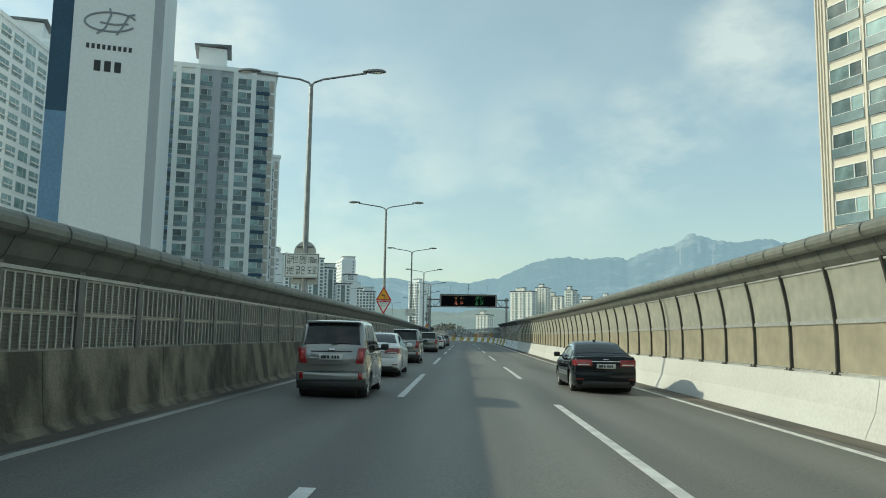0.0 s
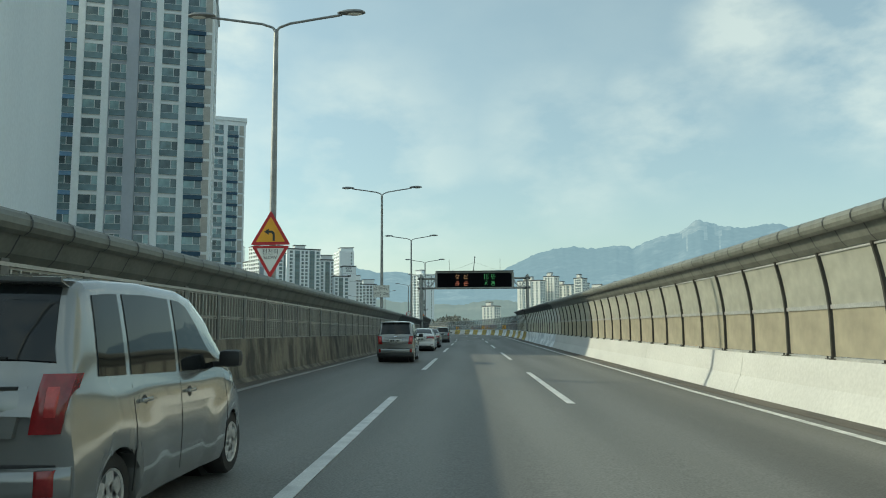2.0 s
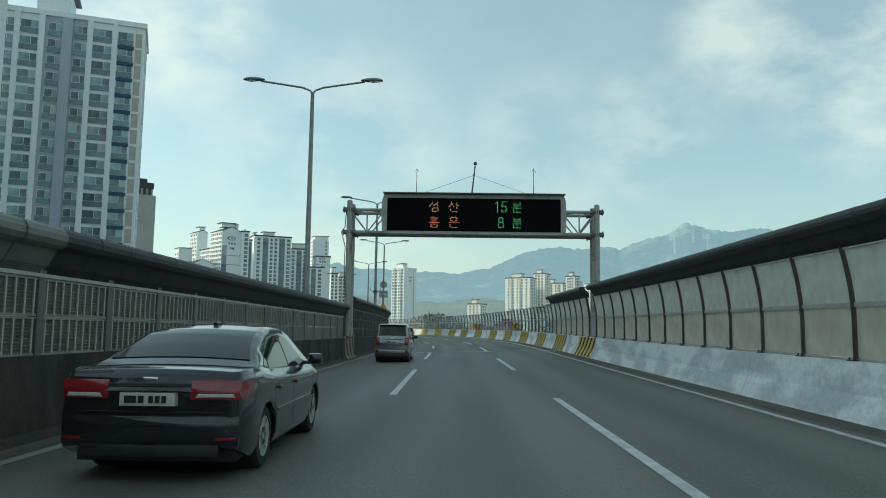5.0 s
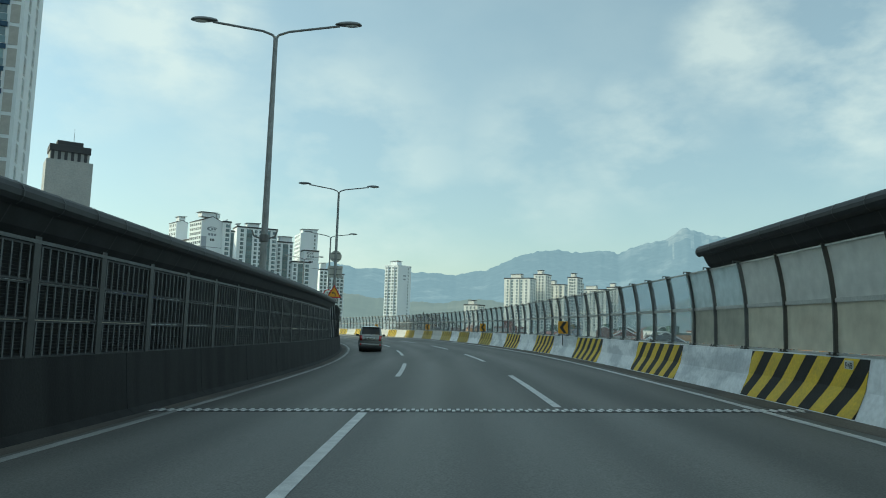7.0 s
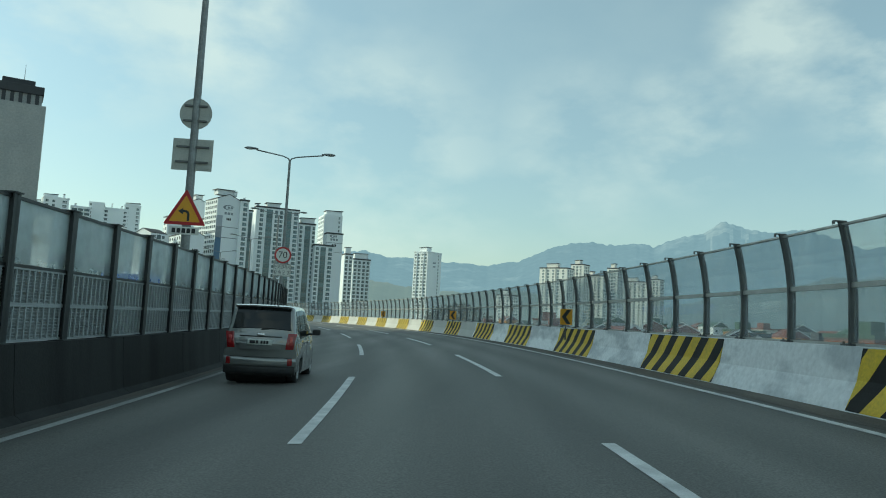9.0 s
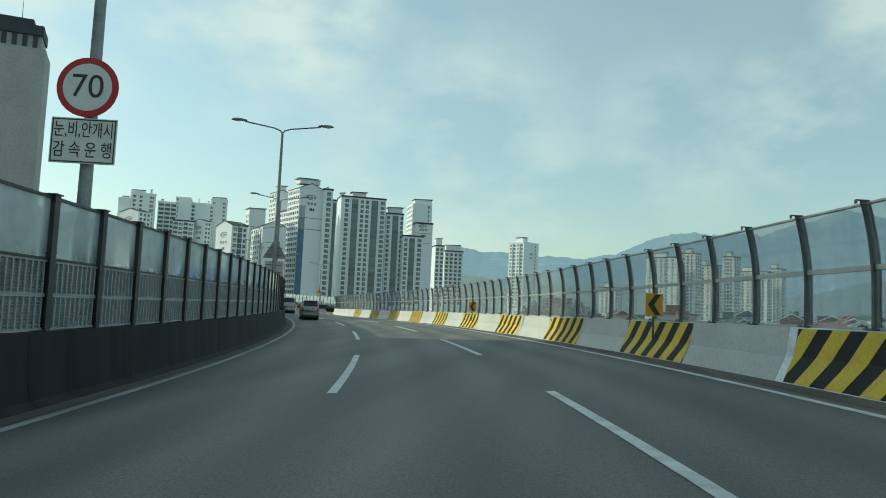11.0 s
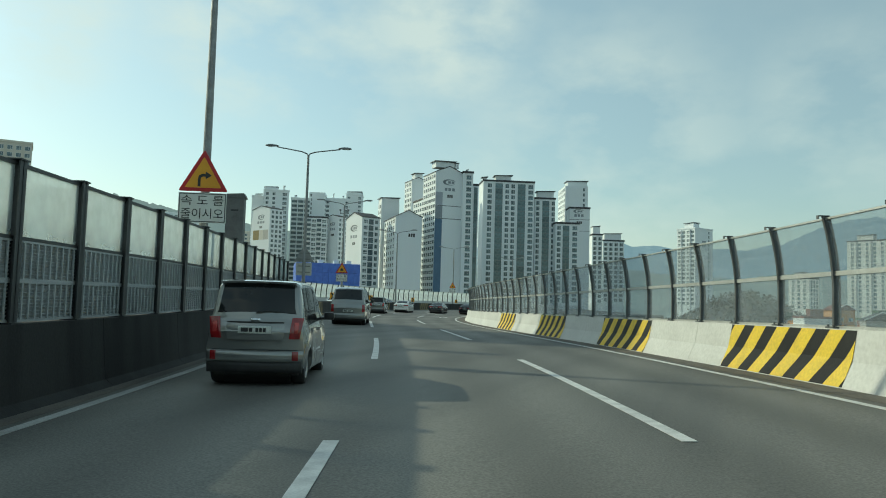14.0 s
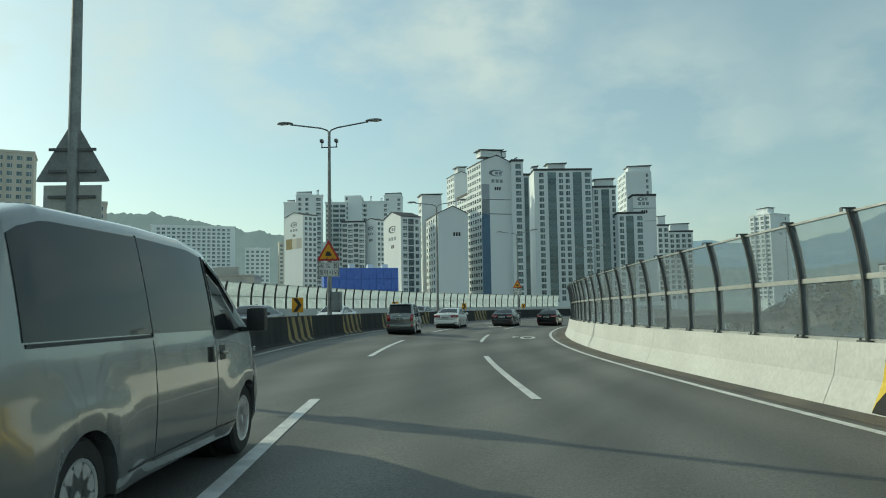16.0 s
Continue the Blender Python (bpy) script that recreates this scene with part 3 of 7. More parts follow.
def plate_post(bm, h, lean=None, d=0.16, w=0.10, t=0.022):
    """An H-shaped post; lean: its sideways shift by height, from 0 at the foot."""
    lean = lean or (lambda z: 0.0)
    n = 8
    for x0, x1, y0, y1 in ((-d / 2, -d / 2 + t, -w / 2, w / 2), (d / 2 - t, d / 2, -w / 2, w / 2), (-d / 2, d / 2, -t / 2, t / 2)):
        rings = []
        for i in range(n + 1):
            z = h * i / n
            q = lean(z)
            rings.append([bm.verts.new((x + q, y, z)) for x, y in ((x0, y0), (x1, y0), (x1, y1), (x0, y1))])
        for a, b in zip(rings, rings[1:]):
            for i in range(4):
                bm.faces.new((a[i], a[(i + 1) % 4], b[(i + 1) % 4], b[i]))
        bm.faces.new(rings[0][::-1])
        bm.faces.new(rings[-1])
    bmesh.ops.recalc_face_normals(bm, faces=bm.faces)
    return bm


def cap_piece(length, flare=0.34, rise=0.62, r=0.155, side=1, material=None):
    """A flared hood with a round pipe edge on top, one metre or two long, in the y direction; it leans over the road."""
    bm = bmesh.new()
    prof = [(0.0, 0.0), (side * 0.10, 0.10), (side * 0.20, 0.30), (side * (flare - 0.10), rise - 0.24)]
    cx, cz = side * (flare - 0.13), rise - r
    for i in range(10):
        a = radians(-70 + 250 * i / 9)
        prof.append((cx + side * r * math.cos(a), cz + r * math.sin(a)))
    prof += [(-side * 0.10, rise - 0.35), (-side * 0.12, 0.0)]
    a = [bm.verts.new((x, -length / 2 + 0.006, z)) for x, z in prof]
    b = [bm.verts.new((x, length / 2 - 0.006, z)) for x, z in prof]
    for i in range(len(prof)):
        j = (i + 1) % len(prof)
        bm.faces.new((a[i], a[j], b[j], b[i]))
    bm.faces.new(a)
    bm.faces.new(b[::-1])
    # a thin band over every joint
    ring = [bm.verts.new((x * 1.03, length / 2 - 0.022, z * 1.012)) for x, z in prof[:15]]
    ring2 = [bm.verts.new((x * 1.03, length / 2 + 0.008, z * 1.012)) for x, z in prof[:15]]
    for i in range(len(ring) - 1):
        bm.faces.new((ring[i], ring[i + 1], ring2[i + 1], ring2[i])).material_index = 1
    bmesh.ops.recalc_face_normals(bm, faces=bm.faces)
    return mesh_of("cap", bm, [material or CAP_OLIVE, POST_DARK])


def median_wall_tall():
    """Perforated panels on the median barrier, with the heavy pipe-edged hood on top."""
    root = tagged(attach(new("wall_median"), None, I4), "grey perforated steel noise wall with a dark pipe-edged hood", "noise wall", kind="structure")
    U, Z, H = -6.06, 1.05, 1.03
    tall = rod_panel(1.90, H / 2 - 0.01)
    soot_shade_tall = rod_panel(1.90, H / 2 - 0.01, mats=[PANEL_SOOT_SHADE, RIB_SOOT_SHADE])
    bm = bmesh.new()
    box(bm, -0.08, 0.045, -0.085, 0.085, -0.05, H + 0.12, 0.01)
    post = mesh_of("post", bm, POST_GREY)
    bm = bmesh.new()
    box(bm, -0.08, 0.045, -0.085, 0.085, -0.05, H * 1.5 + 0.12, 0.01)
    post_tall = mesh_of("post", bm, POST_SOOT_SHADE)
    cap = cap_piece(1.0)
    cap_dark = cap_piece(1.0, material=CAP_SHADED)
    bm = bmesh.new()
    box(bm, -0.05, 0.05, -1.0, 1.0, 0, 0.05)
    rail = mesh_of("rail", bm, RIB)
    bm = bmesh.new()
    box(bm, -0.05, 0.05, -1.0, 1.0, 0, 0.05)
    rail_soot_shade = mesh_of("rail", bm, RIB_SOOT_SHADE)
    for i in range(88):
        s = -11.0 + 2.0 * i
        if s > 162.5:
            break
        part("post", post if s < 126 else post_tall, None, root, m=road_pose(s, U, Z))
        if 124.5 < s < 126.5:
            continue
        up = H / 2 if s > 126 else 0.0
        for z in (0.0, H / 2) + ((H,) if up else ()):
            part("panel", soot_shade_tall if up else tall, None, root, m=span_pose(s + 0.05, s + 1.95, U, Z + z))
        part("rail", rail_soot_shade if up else rail, None, root, m=span_pose(s, s + 2, U, Z + H + up))
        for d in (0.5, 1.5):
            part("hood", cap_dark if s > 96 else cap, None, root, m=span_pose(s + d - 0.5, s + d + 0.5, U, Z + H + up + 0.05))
    # sloping louvred end piece down to the lower wall
    m = road_pose(163.0, U, Z) @ Matrix.Rotation(radians(90), 4, "Z")
    bm = bmesh.new()
    prism(bm, [(0.0, 0.0), (1.05, 0.0), (1.05, 1.0), (0.0, H * 1.5 + 0.1)], -0.03, 0.03)
    end = part("end_panel", bm, PANEL_SOOT_SHADE, root, "sloping end panel", m=m)
    for i in range(5):
        x = 0.1 + 0.2 * i
        bm = bmesh.new()
        box(bm, x - 0.017, x + 0.017, -0.05, -0.03, 0.03, H * 1.5 + 0.05 - (H * 1.5 - 0.9) * x / 1.05)
        part("rib", bm, RIB_SOOT_SHADE, end, m=m)
    return root


def median_wall_low():
    """Dark posts with perforated panels below and milky panes above."""
    root = tagged(attach(new("wall_median_glazed"), None, I4), "noise wall of dark posts, grey louvred panels and milky panes", "noise wall", kind="structure")
    U, Z, H = -6.14, 1.05, 2.02
    pan = rod_panel(1.75, 0.522, ribs=10, mats=[PANEL_BLUE, RIB_BLUE])
    bm = bmesh.new()
    plate_post(bm, H + 0.03, d=0.17, w=0.17)
    box(bm, -0.11, 0.11, -0.11, 0.11, H + 0.03, H + 0.05)
    box(bm, -0.13, 0.13, -0.13, 0.13, 0.0, 0.02)
    post = mesh_of("post", bm, POST_DARK)
    bm = bmesh.new()
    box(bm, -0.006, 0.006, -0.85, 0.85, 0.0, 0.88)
    pane = mesh_of("pane", bm, PANEL_SUN_GRADED)
    bm = bmesh.new()
    box(bm, -0.03, 0.03, -0.865, 0.865, 0.0, 0.045)
    box(bm, -0.03, 0.03, -0.865, 0.865, 0.93, 0.975)
    bar = mesh_of("pane_frame", bm, POST_DARK)
    s = 164.0
    while s < 284.3:
        step = 1.843 if s < 200.8 else (1.886 if s < 248 else 1.85)
        part("post", post, None, root, m=road_pose(s, U, Z))
        if s + step < 285:
            for z in (0.02, 0.54):
                part("panel", pan, None, root, m=span_pose(s + 0.07, s + step - 0.07, U, Z + z))
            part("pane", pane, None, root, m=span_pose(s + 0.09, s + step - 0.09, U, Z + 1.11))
            part("pane_frame", bar, None, root, m=span_pose(s + 0.07, s + step - 0.07, U, Z + 1.06))
        s += step
    return root


def bow(z):
    """How far the outer wall's posts bend over the road."""
    return -0.19 * max(0.0, (z - 0.7) / 1.35) ** 1.9 if z > 0.7 else 0.0


def bowed_sheet(w, z0, z1, n=5):
    bm = bmesh.new()
    rows = []
    for i in range(n + 1):
        z = z0 + (z1 - z0) * i / n
        rows.append([bm.verts.new((bow(z) + d, y, z)) for d in (-0.005, 0.005) for y in (-w / 2, w / 2)])
    for a, b in zip(rows, rows[1:]):
        bm.faces.new((a[0], a[1], b[1], b[0]))
        bm.faces.new((a[3], a[2], b[2], b[3]))
        bm.faces.new((a[2], a[0], b[0], b[2]))
        bm.faces.new((a[1], a[3], b[3], b[1]))
    bmesh.ops.recalc_face_normals(bm, faces=bm.faces)
    return bm


def outer_wall():
    """Posts bent over the road, two rows of sheets, and the hood along the first stretch."""
    root = tagged(attach(new("wall_outer"), None, I4), "noise wall of bowed steel posts with aged tan sheets and a hood", "noise wall", kind="structure")
    clear = tagged(attach(new("wall_outer_clear"), None, I4), "noise wall of bowed steel posts with clear dusty panes", "noise wall", kind="structure")
    U, Z, H = 6.70, 1.0, 2.06
    bm = bmesh.new()
    plate_post(bm, H, bow, 0.12, 0.055, 0.014)
    box(bm, -0.14, 0.14, -0.12, 0.12, 0, 0.02)
    for x in (-0.10, 0.10):
        for y in (-0.08, 0.08):
            tube(bm, (x, y, 0.02), (x, y, 0.06), 0.018, seg=6)
    post = mesh_of("post", bm, POST_BROWN)
    bm = bmesh.new()
    plate_post(bm, H, bow, 0.14, 0.062, 0.014)
    box(bm, bow(H) - 0.16, bow(H) + 0.06, -0.035, 0.035, H, H + 0.018)
    box(bm, bow(H) - 0.16, bow(H) - 0.145, -0.035, 0.035, H - 0.05, H)
    box(bm, -0.15, 0.15, -0.13, 0.13, 0, 0.03)
    for x in (-0.11, 0.11):
        for y in (-0.09, 0.09):
            tube(bm, (x, y, 0.02), (x, y, 0.07), 0.02, seg=6)
    post2 = mesh_of("post", bm, POST_MID)
    low, high = (0.06, 0.98), (1.04, 2.0)
    sheets = {}
    for key, m1, m2 in (("tan", PANEL_TAN, PANEL_GREYTAN), ("pale", PANEL_PALE_TAN, PANEL_PALE), ("milk", PANEL_GREYTAN, PANEL_MILK), ("clear", GLASS, GLASS)):
        sheets[key] = (mesh_of("sheet", bowed_sheet(1.9, *low), m1), mesh_of("sheet", bowed_sheet(1.9, *high), m2))
    bm = bmesh.new()
    for z, t in ((0.0, 0.05), (0.965, 0.085), (2.0, 0.035)):
        x = bow(z)
        box(bm, x - 0.035, x + 0.035, -0.96, 0.96, z, z + t)
    rail = mesh_of("rails", bm, RAIL)
    cap = cap_piece(1.0, 0.40, 0.58, 0.15, -1)
    cap_dark = cap_piece(1.0, 0.40, 0.58, 0.15, -1, CAP_SHADED)
    i = 0
    s = -11.3
    while s < 390:
        key = "tan" if s < 92 else "pale" if s < 137 else ("milk" if s < 141.5 else "clear")
        own = root if key != "clear" else clear
        part("post", post if key in ("tan", "pale") else post2, None, own, m=road_pose(s, U, Z))
        if 124.6 < s < 126.4:
            s += 2
            continue
        for sh in sheets[key]:
            part("sheet", sh, None, own, m=span_pose(s + 0.05, s + 1.95, U, Z))
        part("rails", rail, None, own, m=span_pose(s, s + 2, U, Z))
        if s < 124 or 126.5 < s < 140:
            for d in (0.5, 1.5):
                part("hood", cap_dark if s > 96 else cap, None, own, m=span_pose(s + d - 0.5, s + d + 0.5, U + bow(2.0) + 0.04, Z + H))
        s = 142.3 if 141 < s + 2.0 < 142.9 else s + (2.0 if s < 141 else 1.95)
    return root


def far_wall():
    """The outer wall of the opposite carriageway: concrete foot, posts and pale sheets."""
    root = tagged(attach(new("wall_opposite"), None, I4), "pale translucent noise wall along the opposite carriageway", "noise wall", kind="structure")
    bm = bmesh.new()
    sweep(bm, [(-17.3, 0), (-17.5, 0.4), (-17.55, 1.0), (-17.95, 1.0), (-17.95, -0.9), (-17.3, -0.9)], -40, 470, 2.5)
    part("barrier_block", bm, CONC_PALE, root, m=I4)
    bm = bmesh.new()
    plate_post(bm, 2.06, lambda z: -bow(z), 0.15, 0.12)
    post = mesh_of("post", bm, POST_DARK)
    me = mesh_of("sheet", bowed_sheet(1.9, 0.05, 2.0), PANEL_MILK)
    bm = bmesh.new()
    for z in (0.0, 0.97, 1.98):
        box(bm, bow(z) - 0.03, bow(z) + 0.03, -0.97, 0.97, z, z + 0.06)
    rail = mesh_of("rails", bm, RAIL)
    s = 170.0
    while s < 420:
        part("post", post, None, root, m=road_pose(s, -17.75, 1.0))
        part("sheet", me, None, root, m=span_pose(s + 1.95, s + 0.05, -17.75, 1.0))
        part("rails", rail, None, root, m=span_pose(s + 2, s, -17.75, 1.0))
        s += 2.0
    bm = bmesh.new()
    sweep(bm, [(-17.7, 1.0), (-17.72, 3.0), (-17.78, 3.0), (-17.78, 1.0)], -40, 170, 4)
    part("sheet", bm, PANEL_TAN, root, m=I4)


# ---- lamps ----
def lamp_post():
    root = thing("street_lamp", I4, "tall grey double-armed street lamp standing on the median", "street lamp", "street lamps along the median")
    bm = bmesh.new()
    tube(bm, (0, 0, -1.5), (0, 0, 10.2), 0.135, 0.075, 14)
    box(bm, -0.2, 0.2, -0.2, 0.2, -0.02, 0.03)
    part("pole", bm, STEEL, root, smooth=False)
    for sg in (-1, 1):
        bm = bmesh.new()
        bent_tube(bm, [(0, 0, 10.1), (sg * 0.10, 0, 10.27), (sg * 0.45, 0, 10.40), (sg * 2.15, 0, 10.66)], 0.042, 8)
        arm = part("arm", bm, STEEL, root)
        bm = bmesh.new()
        bmesh.ops.create_uvsphere(bm, u_segments=14, v_segments=8, radius=1.0)
        for v in bm.verts:
            v.co = Vector((v.co.x * 0.47 * (1 - 0.15 * sg * v.co.x), v.co.y * 0.17, v.co.z * (0.115 if v.co.z > 0 else 0.05)))
            v.co += Vector((sg * 2.52, 0, 10.715))
        head = part("lamp_head", bm, STEEL, arm, "oval grey lamp head", m=I4, smooth=True)
        bm = bmesh.new()
        bmesh.ops.create_uvsphere(bm, u_segments=12, v_segments=6, radius=1.0)
        for v in bm.verts:
            v.co = Vector((v.co.x * 0.25 + sg * 2.56, v.co.y * 0.12, v.co.z * 0.05 + 10.685))
        part("lens", bm, SIGN_W, root, m=I4, smooth=True)
    return root


LAMPS = [-29.9, -0.3, 30.3, 59.2, 89.2, 117.2, 145.5, 175.3, 204.6, 235.0, 265.8, 296.8, 322.4, 352, 381, 410]


# ---- gantry with the message board ----
LED_Y, LED_G, LED_R = glow_mat("led_amber", (1.0, 0.55, 0.30), 0.55), glow_mat("led_green", (0.25, 1.0, 0.40), 0.4), glow_mat("led_red", (1.0, 0.30, 0.20), 0.55)


def ring(cx, cz, rx, rz, a0=0, a1=360):
    n = 24
    return [(cx + rx * math.cos(radians(a0 + (a1 - a0) * i / n)), cz + rz * math.sin(radians(a0 + (a1 - a0) * i / n))) for i in range(n + 1)]


def led_glyph(ch, w, h):
    """One character as rows of square lamps along its strokes, facing -y, centred."""
    strokes = {
        "성": [[(0.28, 0.95), (0.28, 0.82), (0.02, 0.52)], [(0.28, 0.82), (0.52, 0.54)], [(0.86, 1.0), (0.86, 0.42)], [(0.58, 0.74), (0.86, 0.74)], ring(0.60, 0.19, 0.30, 0.19)],
        "산": [[(0.28, 0.95), (0.28, 0.80), (0.02, 0.46)], [(0.28, 0.80), (0.55, 0.48)], [(0.78, 1.0), (0.78, 0.36)], [(0.78, 0.66), (1.0, 0.66)], [(0.20, 0.30), (0.20, 0.0), (0.88, 0.0)]],
        "홍": [[(0.35, 1.0), (0.65, 1.0)], [(0.12, 0.87), (0.88, 0.87)], ring(0.5, 0.69, 0.24, 0.11), [(0.5, 0.56), (0.5, 0.44)], [(0.0, 0.44), (1.0, 0.44)], ring(0.5, 0.16, 0.35, 0.16)],
        "은": [ring(0.5, 0.80, 0.32, 0.20), [(0.0, 0.44), (1.0, 0.44)], [(0.16, 0.29), (0.16, 0.0), (0.86, 0.0)]],
        "분": [[(0.20, 1.0), (0.20, 0.60), (0.80, 0.60), (0.80, 1.0)], [(0.20, 0.80), (0.80, 0.80)], [(0.0, 0.42), (1.0, 0.42)], [(0.52, 0.42), (0.52, 0.22)], [(0.18, 0.28), (0.18, 0.0), (0.82, 0.0)]],
        "1": [[(0.25, 0.84), (0.60, 1.0), (0.60, 0.0)]],
        "5": [[(0.90, 1.0), (0.18, 1.0), (0.12, 0.56)], ring(0.46, 0.31, 0.44, 0.31, 140, -150)],
        "8": [ring(0.5, 0.77, 0.38, 0.23), ring(0.5, 0.27, 0.48, 0.27)]}[ch]
    bm, lit, step = bmesh.new(), set(), 0.026
    for st in strokes:
        for (x0, z0), (x1, z1) in zip(st, st[1:]):
            n = max(2, int(math.hypot((x1 - x0) * w, (z1 - z0) * h) / (step * 0.5)))
            for i in range(n + 1):
                lit.add((round((x0 + (x1 - x0) * i / n - 0.5) * w / step), round((z0 + (z1 - z0) * i / n - 0.5) * h / step)))
    for a, b in sorted(lit):
        box(bm, a * step - 0.0095, a * step + 0.0095, -0.002, 0.002, b * step - 0.0095, b * step + 0.0095)
    return bm


def gantry():
    m = Matrix.Translation((0.0, 125.6, 0.0))
    g = thing("sign_gantry", m, "grey steel truss gantry over the road with a black message board", "sign gantry")
    XL, XR, TOP, Y0, Y1 = -5.72, 6.98, 7.95, -0.45, 0.75
    ZL, ZU = 6.34, 7.50
    for x, z0, ztop in ((XL, 1.0, TOP), (XR, 1.0, TOP - 0.1)):
        for y in (Y0, Y1):
            bm = bmesh.new()
            tube(bm, (x, y, z0), (x, y, ztop), 0.15, 0.14, 16)
            box(bm, x - 0.25, x + 0.25, y - 0.25, y + 0.25, z0, z0 + 0.04)
            for a in range(4):
                c, d = math.cos(a * math.pi / 2), math.sin(a * math.pi / 2)
                prism(bm, [(x + 0.14 - 0.01, z0 + 0.04), (x + 0.25, z0 + 0.04), (x + 0.14 - 0.01, z0 + 0.4)], y - 0.01, y + 0.01) if a == 0 else prism(bm, [(x - 0.13, z0 + 0.04), (x - 0.25, z0 + 0.04), (x - 0.13, z0 + 0.4)], y - 0.01, y + 0.01) if a == 2 else None
            tube(bm, (x, y, ztop), (x, y, ztop + 0.05), 0.14, 0.08, 16)
            part("column", bm, GANTRY, g, smooth=False)
        for za, zb, ya, yb in ((6.2, 5.25, Y0, Y1), (5.15, 5.15, Y0, Y1), (5.05, 3.75, Y1, Y0), (3.65, 3.65, Y0, Y1), (3.55, 2.35, Y0, Y1), (2.25, 2.25, Y0, Y1)):
            bm = bmesh.new()
            tube(bm, (x, ya, za), (x, yb, zb), 0.04, seg=8)
            part("column_brace", bm, GANTRY, g)
    for z in (ZL, ZU):
        for y in (Y0, Y1):
            bm = bmesh.new()
            tube(bm, (XL - 0.35, y, z), (XR + 0.35, y, z), 0.085, seg=12)
            part("chord", bm, GANTRY, g)
            for x in (XL, XR):
                bm = bmesh.new()
                tube(bm, (x - 0.3, y, z), (x + 0.3, y, z), 0.125, seg=12)
                for q in (-0.31, -0.02, 0.27):
                    tube(bm, (x + q, y, z), (x + q + 0.04, y, z), 0.17, seg=12)
                part("clamp", bm, STEEL_DARK, g)
        for x in (XL, XR):
            bm = bmesh.new()
            tube(bm, (x, Y0, z), (x, Y1, z), 0.085, seg=10)
            part("tie", bm, GANTRY, g)
    n = 14
    for i in range(n):
        xa, xb = XL + (XR - XL) * i / n, XL + (XR - XL) * (i + 1) / n
        a, b = (Y0, Y1) if i % 2 else (Y1, Y0)
        za, zb = (ZL, ZU) if i % 2 else (ZU, ZL)
        bars = [((xa, a, ZL), (xb, b, ZL)), ((xa, a, ZU), (xb, b, ZU)), ((xa, Y1, za), (xb, Y1, zb)), ((xb, Y0, ZL), (xb, Y1, ZL))]
        if i in (0, 1, 12, 13):
            bars += [((xa, Y0, za), (xb, Y0, zb)), ((xb, Y0, ZL), (xb, Y0, ZU))]
        for p, q in bars:
            bm = bmesh.new()
            tube(bm, p, q, 0.036, seg=7)
            part("truss_bar", bm, GANTRY, g)
    bm = bmesh.new()
    for i in range(150):
        x = XL + 0.3 + (XR - XL - 0.6) * i / 149
        box(bm, x - 0.012, x + 0.012, Y0 + 0.09, Y1 - 0.09, ZL + 0.086, ZL + 0.10)
    for i in range(16):
        y = Y0 + 0.1 + (Y1 - Y0 - 0.2) * i / 15
        box(bm, XL + 0.3, XR - 0.3, y - 0.010, y + 0.010, ZL + 0.088, ZL + 0.102)
    tagged(part("catwalk_grating", bm, STEEL, g, "see-through steel grating"), kind="stuff")
    bm = bmesh.new()
    box(bm, XL + 0.17, XL + 0.30, Y0 - 0.2, Y0 + 0.1, 5.25, 5.75, 0.01)
    part("cable_box", bm, GANTRY, g)
    board = part("message_board", bmesh.new(), GANTRY, g)
    BX0, BX1, BZ0, BZ1 = -3.92, 5.25, 6.25, 8.30
    bm = bmesh.new()
    prism(bm, [(BX0 - 0.10, BZ0 + 0.2), (BX0, BZ0), (BX1, BZ0), (BX1 + 0.10, BZ0 + 0.2), (BX1 + 0.14, (BZ0 + BZ1) / 2), (BX1 + 0.10, BZ1 - 0.3), (BX1, BZ1), (BX0, BZ1), (BX0 - 0.10, BZ1 - 0.3), (BX0 - 0.14, (BZ0 + BZ1) / 2)], -0.75, -0.33)
    bm.to_mesh(board.data)
    bm.free()
    bm = bmesh.new()
    box(bm, BX0 + 0.16, BX1 - 0.16, -0.768, -0.752, BZ0 + 0.15, BZ1 - 0.20, 0.004)
    part("display", bm, LED_BACK, board, "black matrix display", m=m)
    bm = bmesh.new()
    box(bm, BX0 - 0.05, BX1 + 0.05, -1.05, -0.3, BZ1 + 0.004, BZ1 + 0.05)
    part("visor", bm, STEEL_DARK, board, m=m)
    for glyph, x, z, w, mt in (("성", -1.36, 7.66, 0.50, LED_Y), ("산", -0.36, 7.66, 0.54, LED_Y), ("1", 1.84, 7.68, 0.30, LED_G), ("5", 2.20, 7.68, 0.30, LED_G), ("분", 2.86, 7.68, 0.54, LED_G),
                               ("홍", -1.36, 6.86, 0.50, LED_R), ("은", -0.36, 6.86, 0.54, LED_R), ("8", 2.04, 6.87, 0.30, LED_G), ("분", 2.86, 6.87, 0.54, LED_G)):
        part("lettering", led_glyph(glyph, w, 0.54), mt, board, m=m @ Matrix.Translation((x, -0.775, z)))
    for x, h in ((-2.3, 1.45), (3.75, 1.5)):
        bm = bmesh.new()
        tube(bm, (x, -0.3, BZ1), (x, -0.3, BZ1 + h), 0.022, 0.014, 6)
        tube(bm, (x - 0.12, -0.3, BZ1 + h - 0.22), (x, -0.3, BZ1 + h - 0.05), 0.010, seg=5)
        tube(bm, (x + 0.12, -0.3, BZ1 + h - 0.22), (x, -0.3, BZ1 + h - 0.05), 0.010, seg=5)
        part("lightning_rod", bm, STEEL_DARK, g)
    bm = bmesh.new()
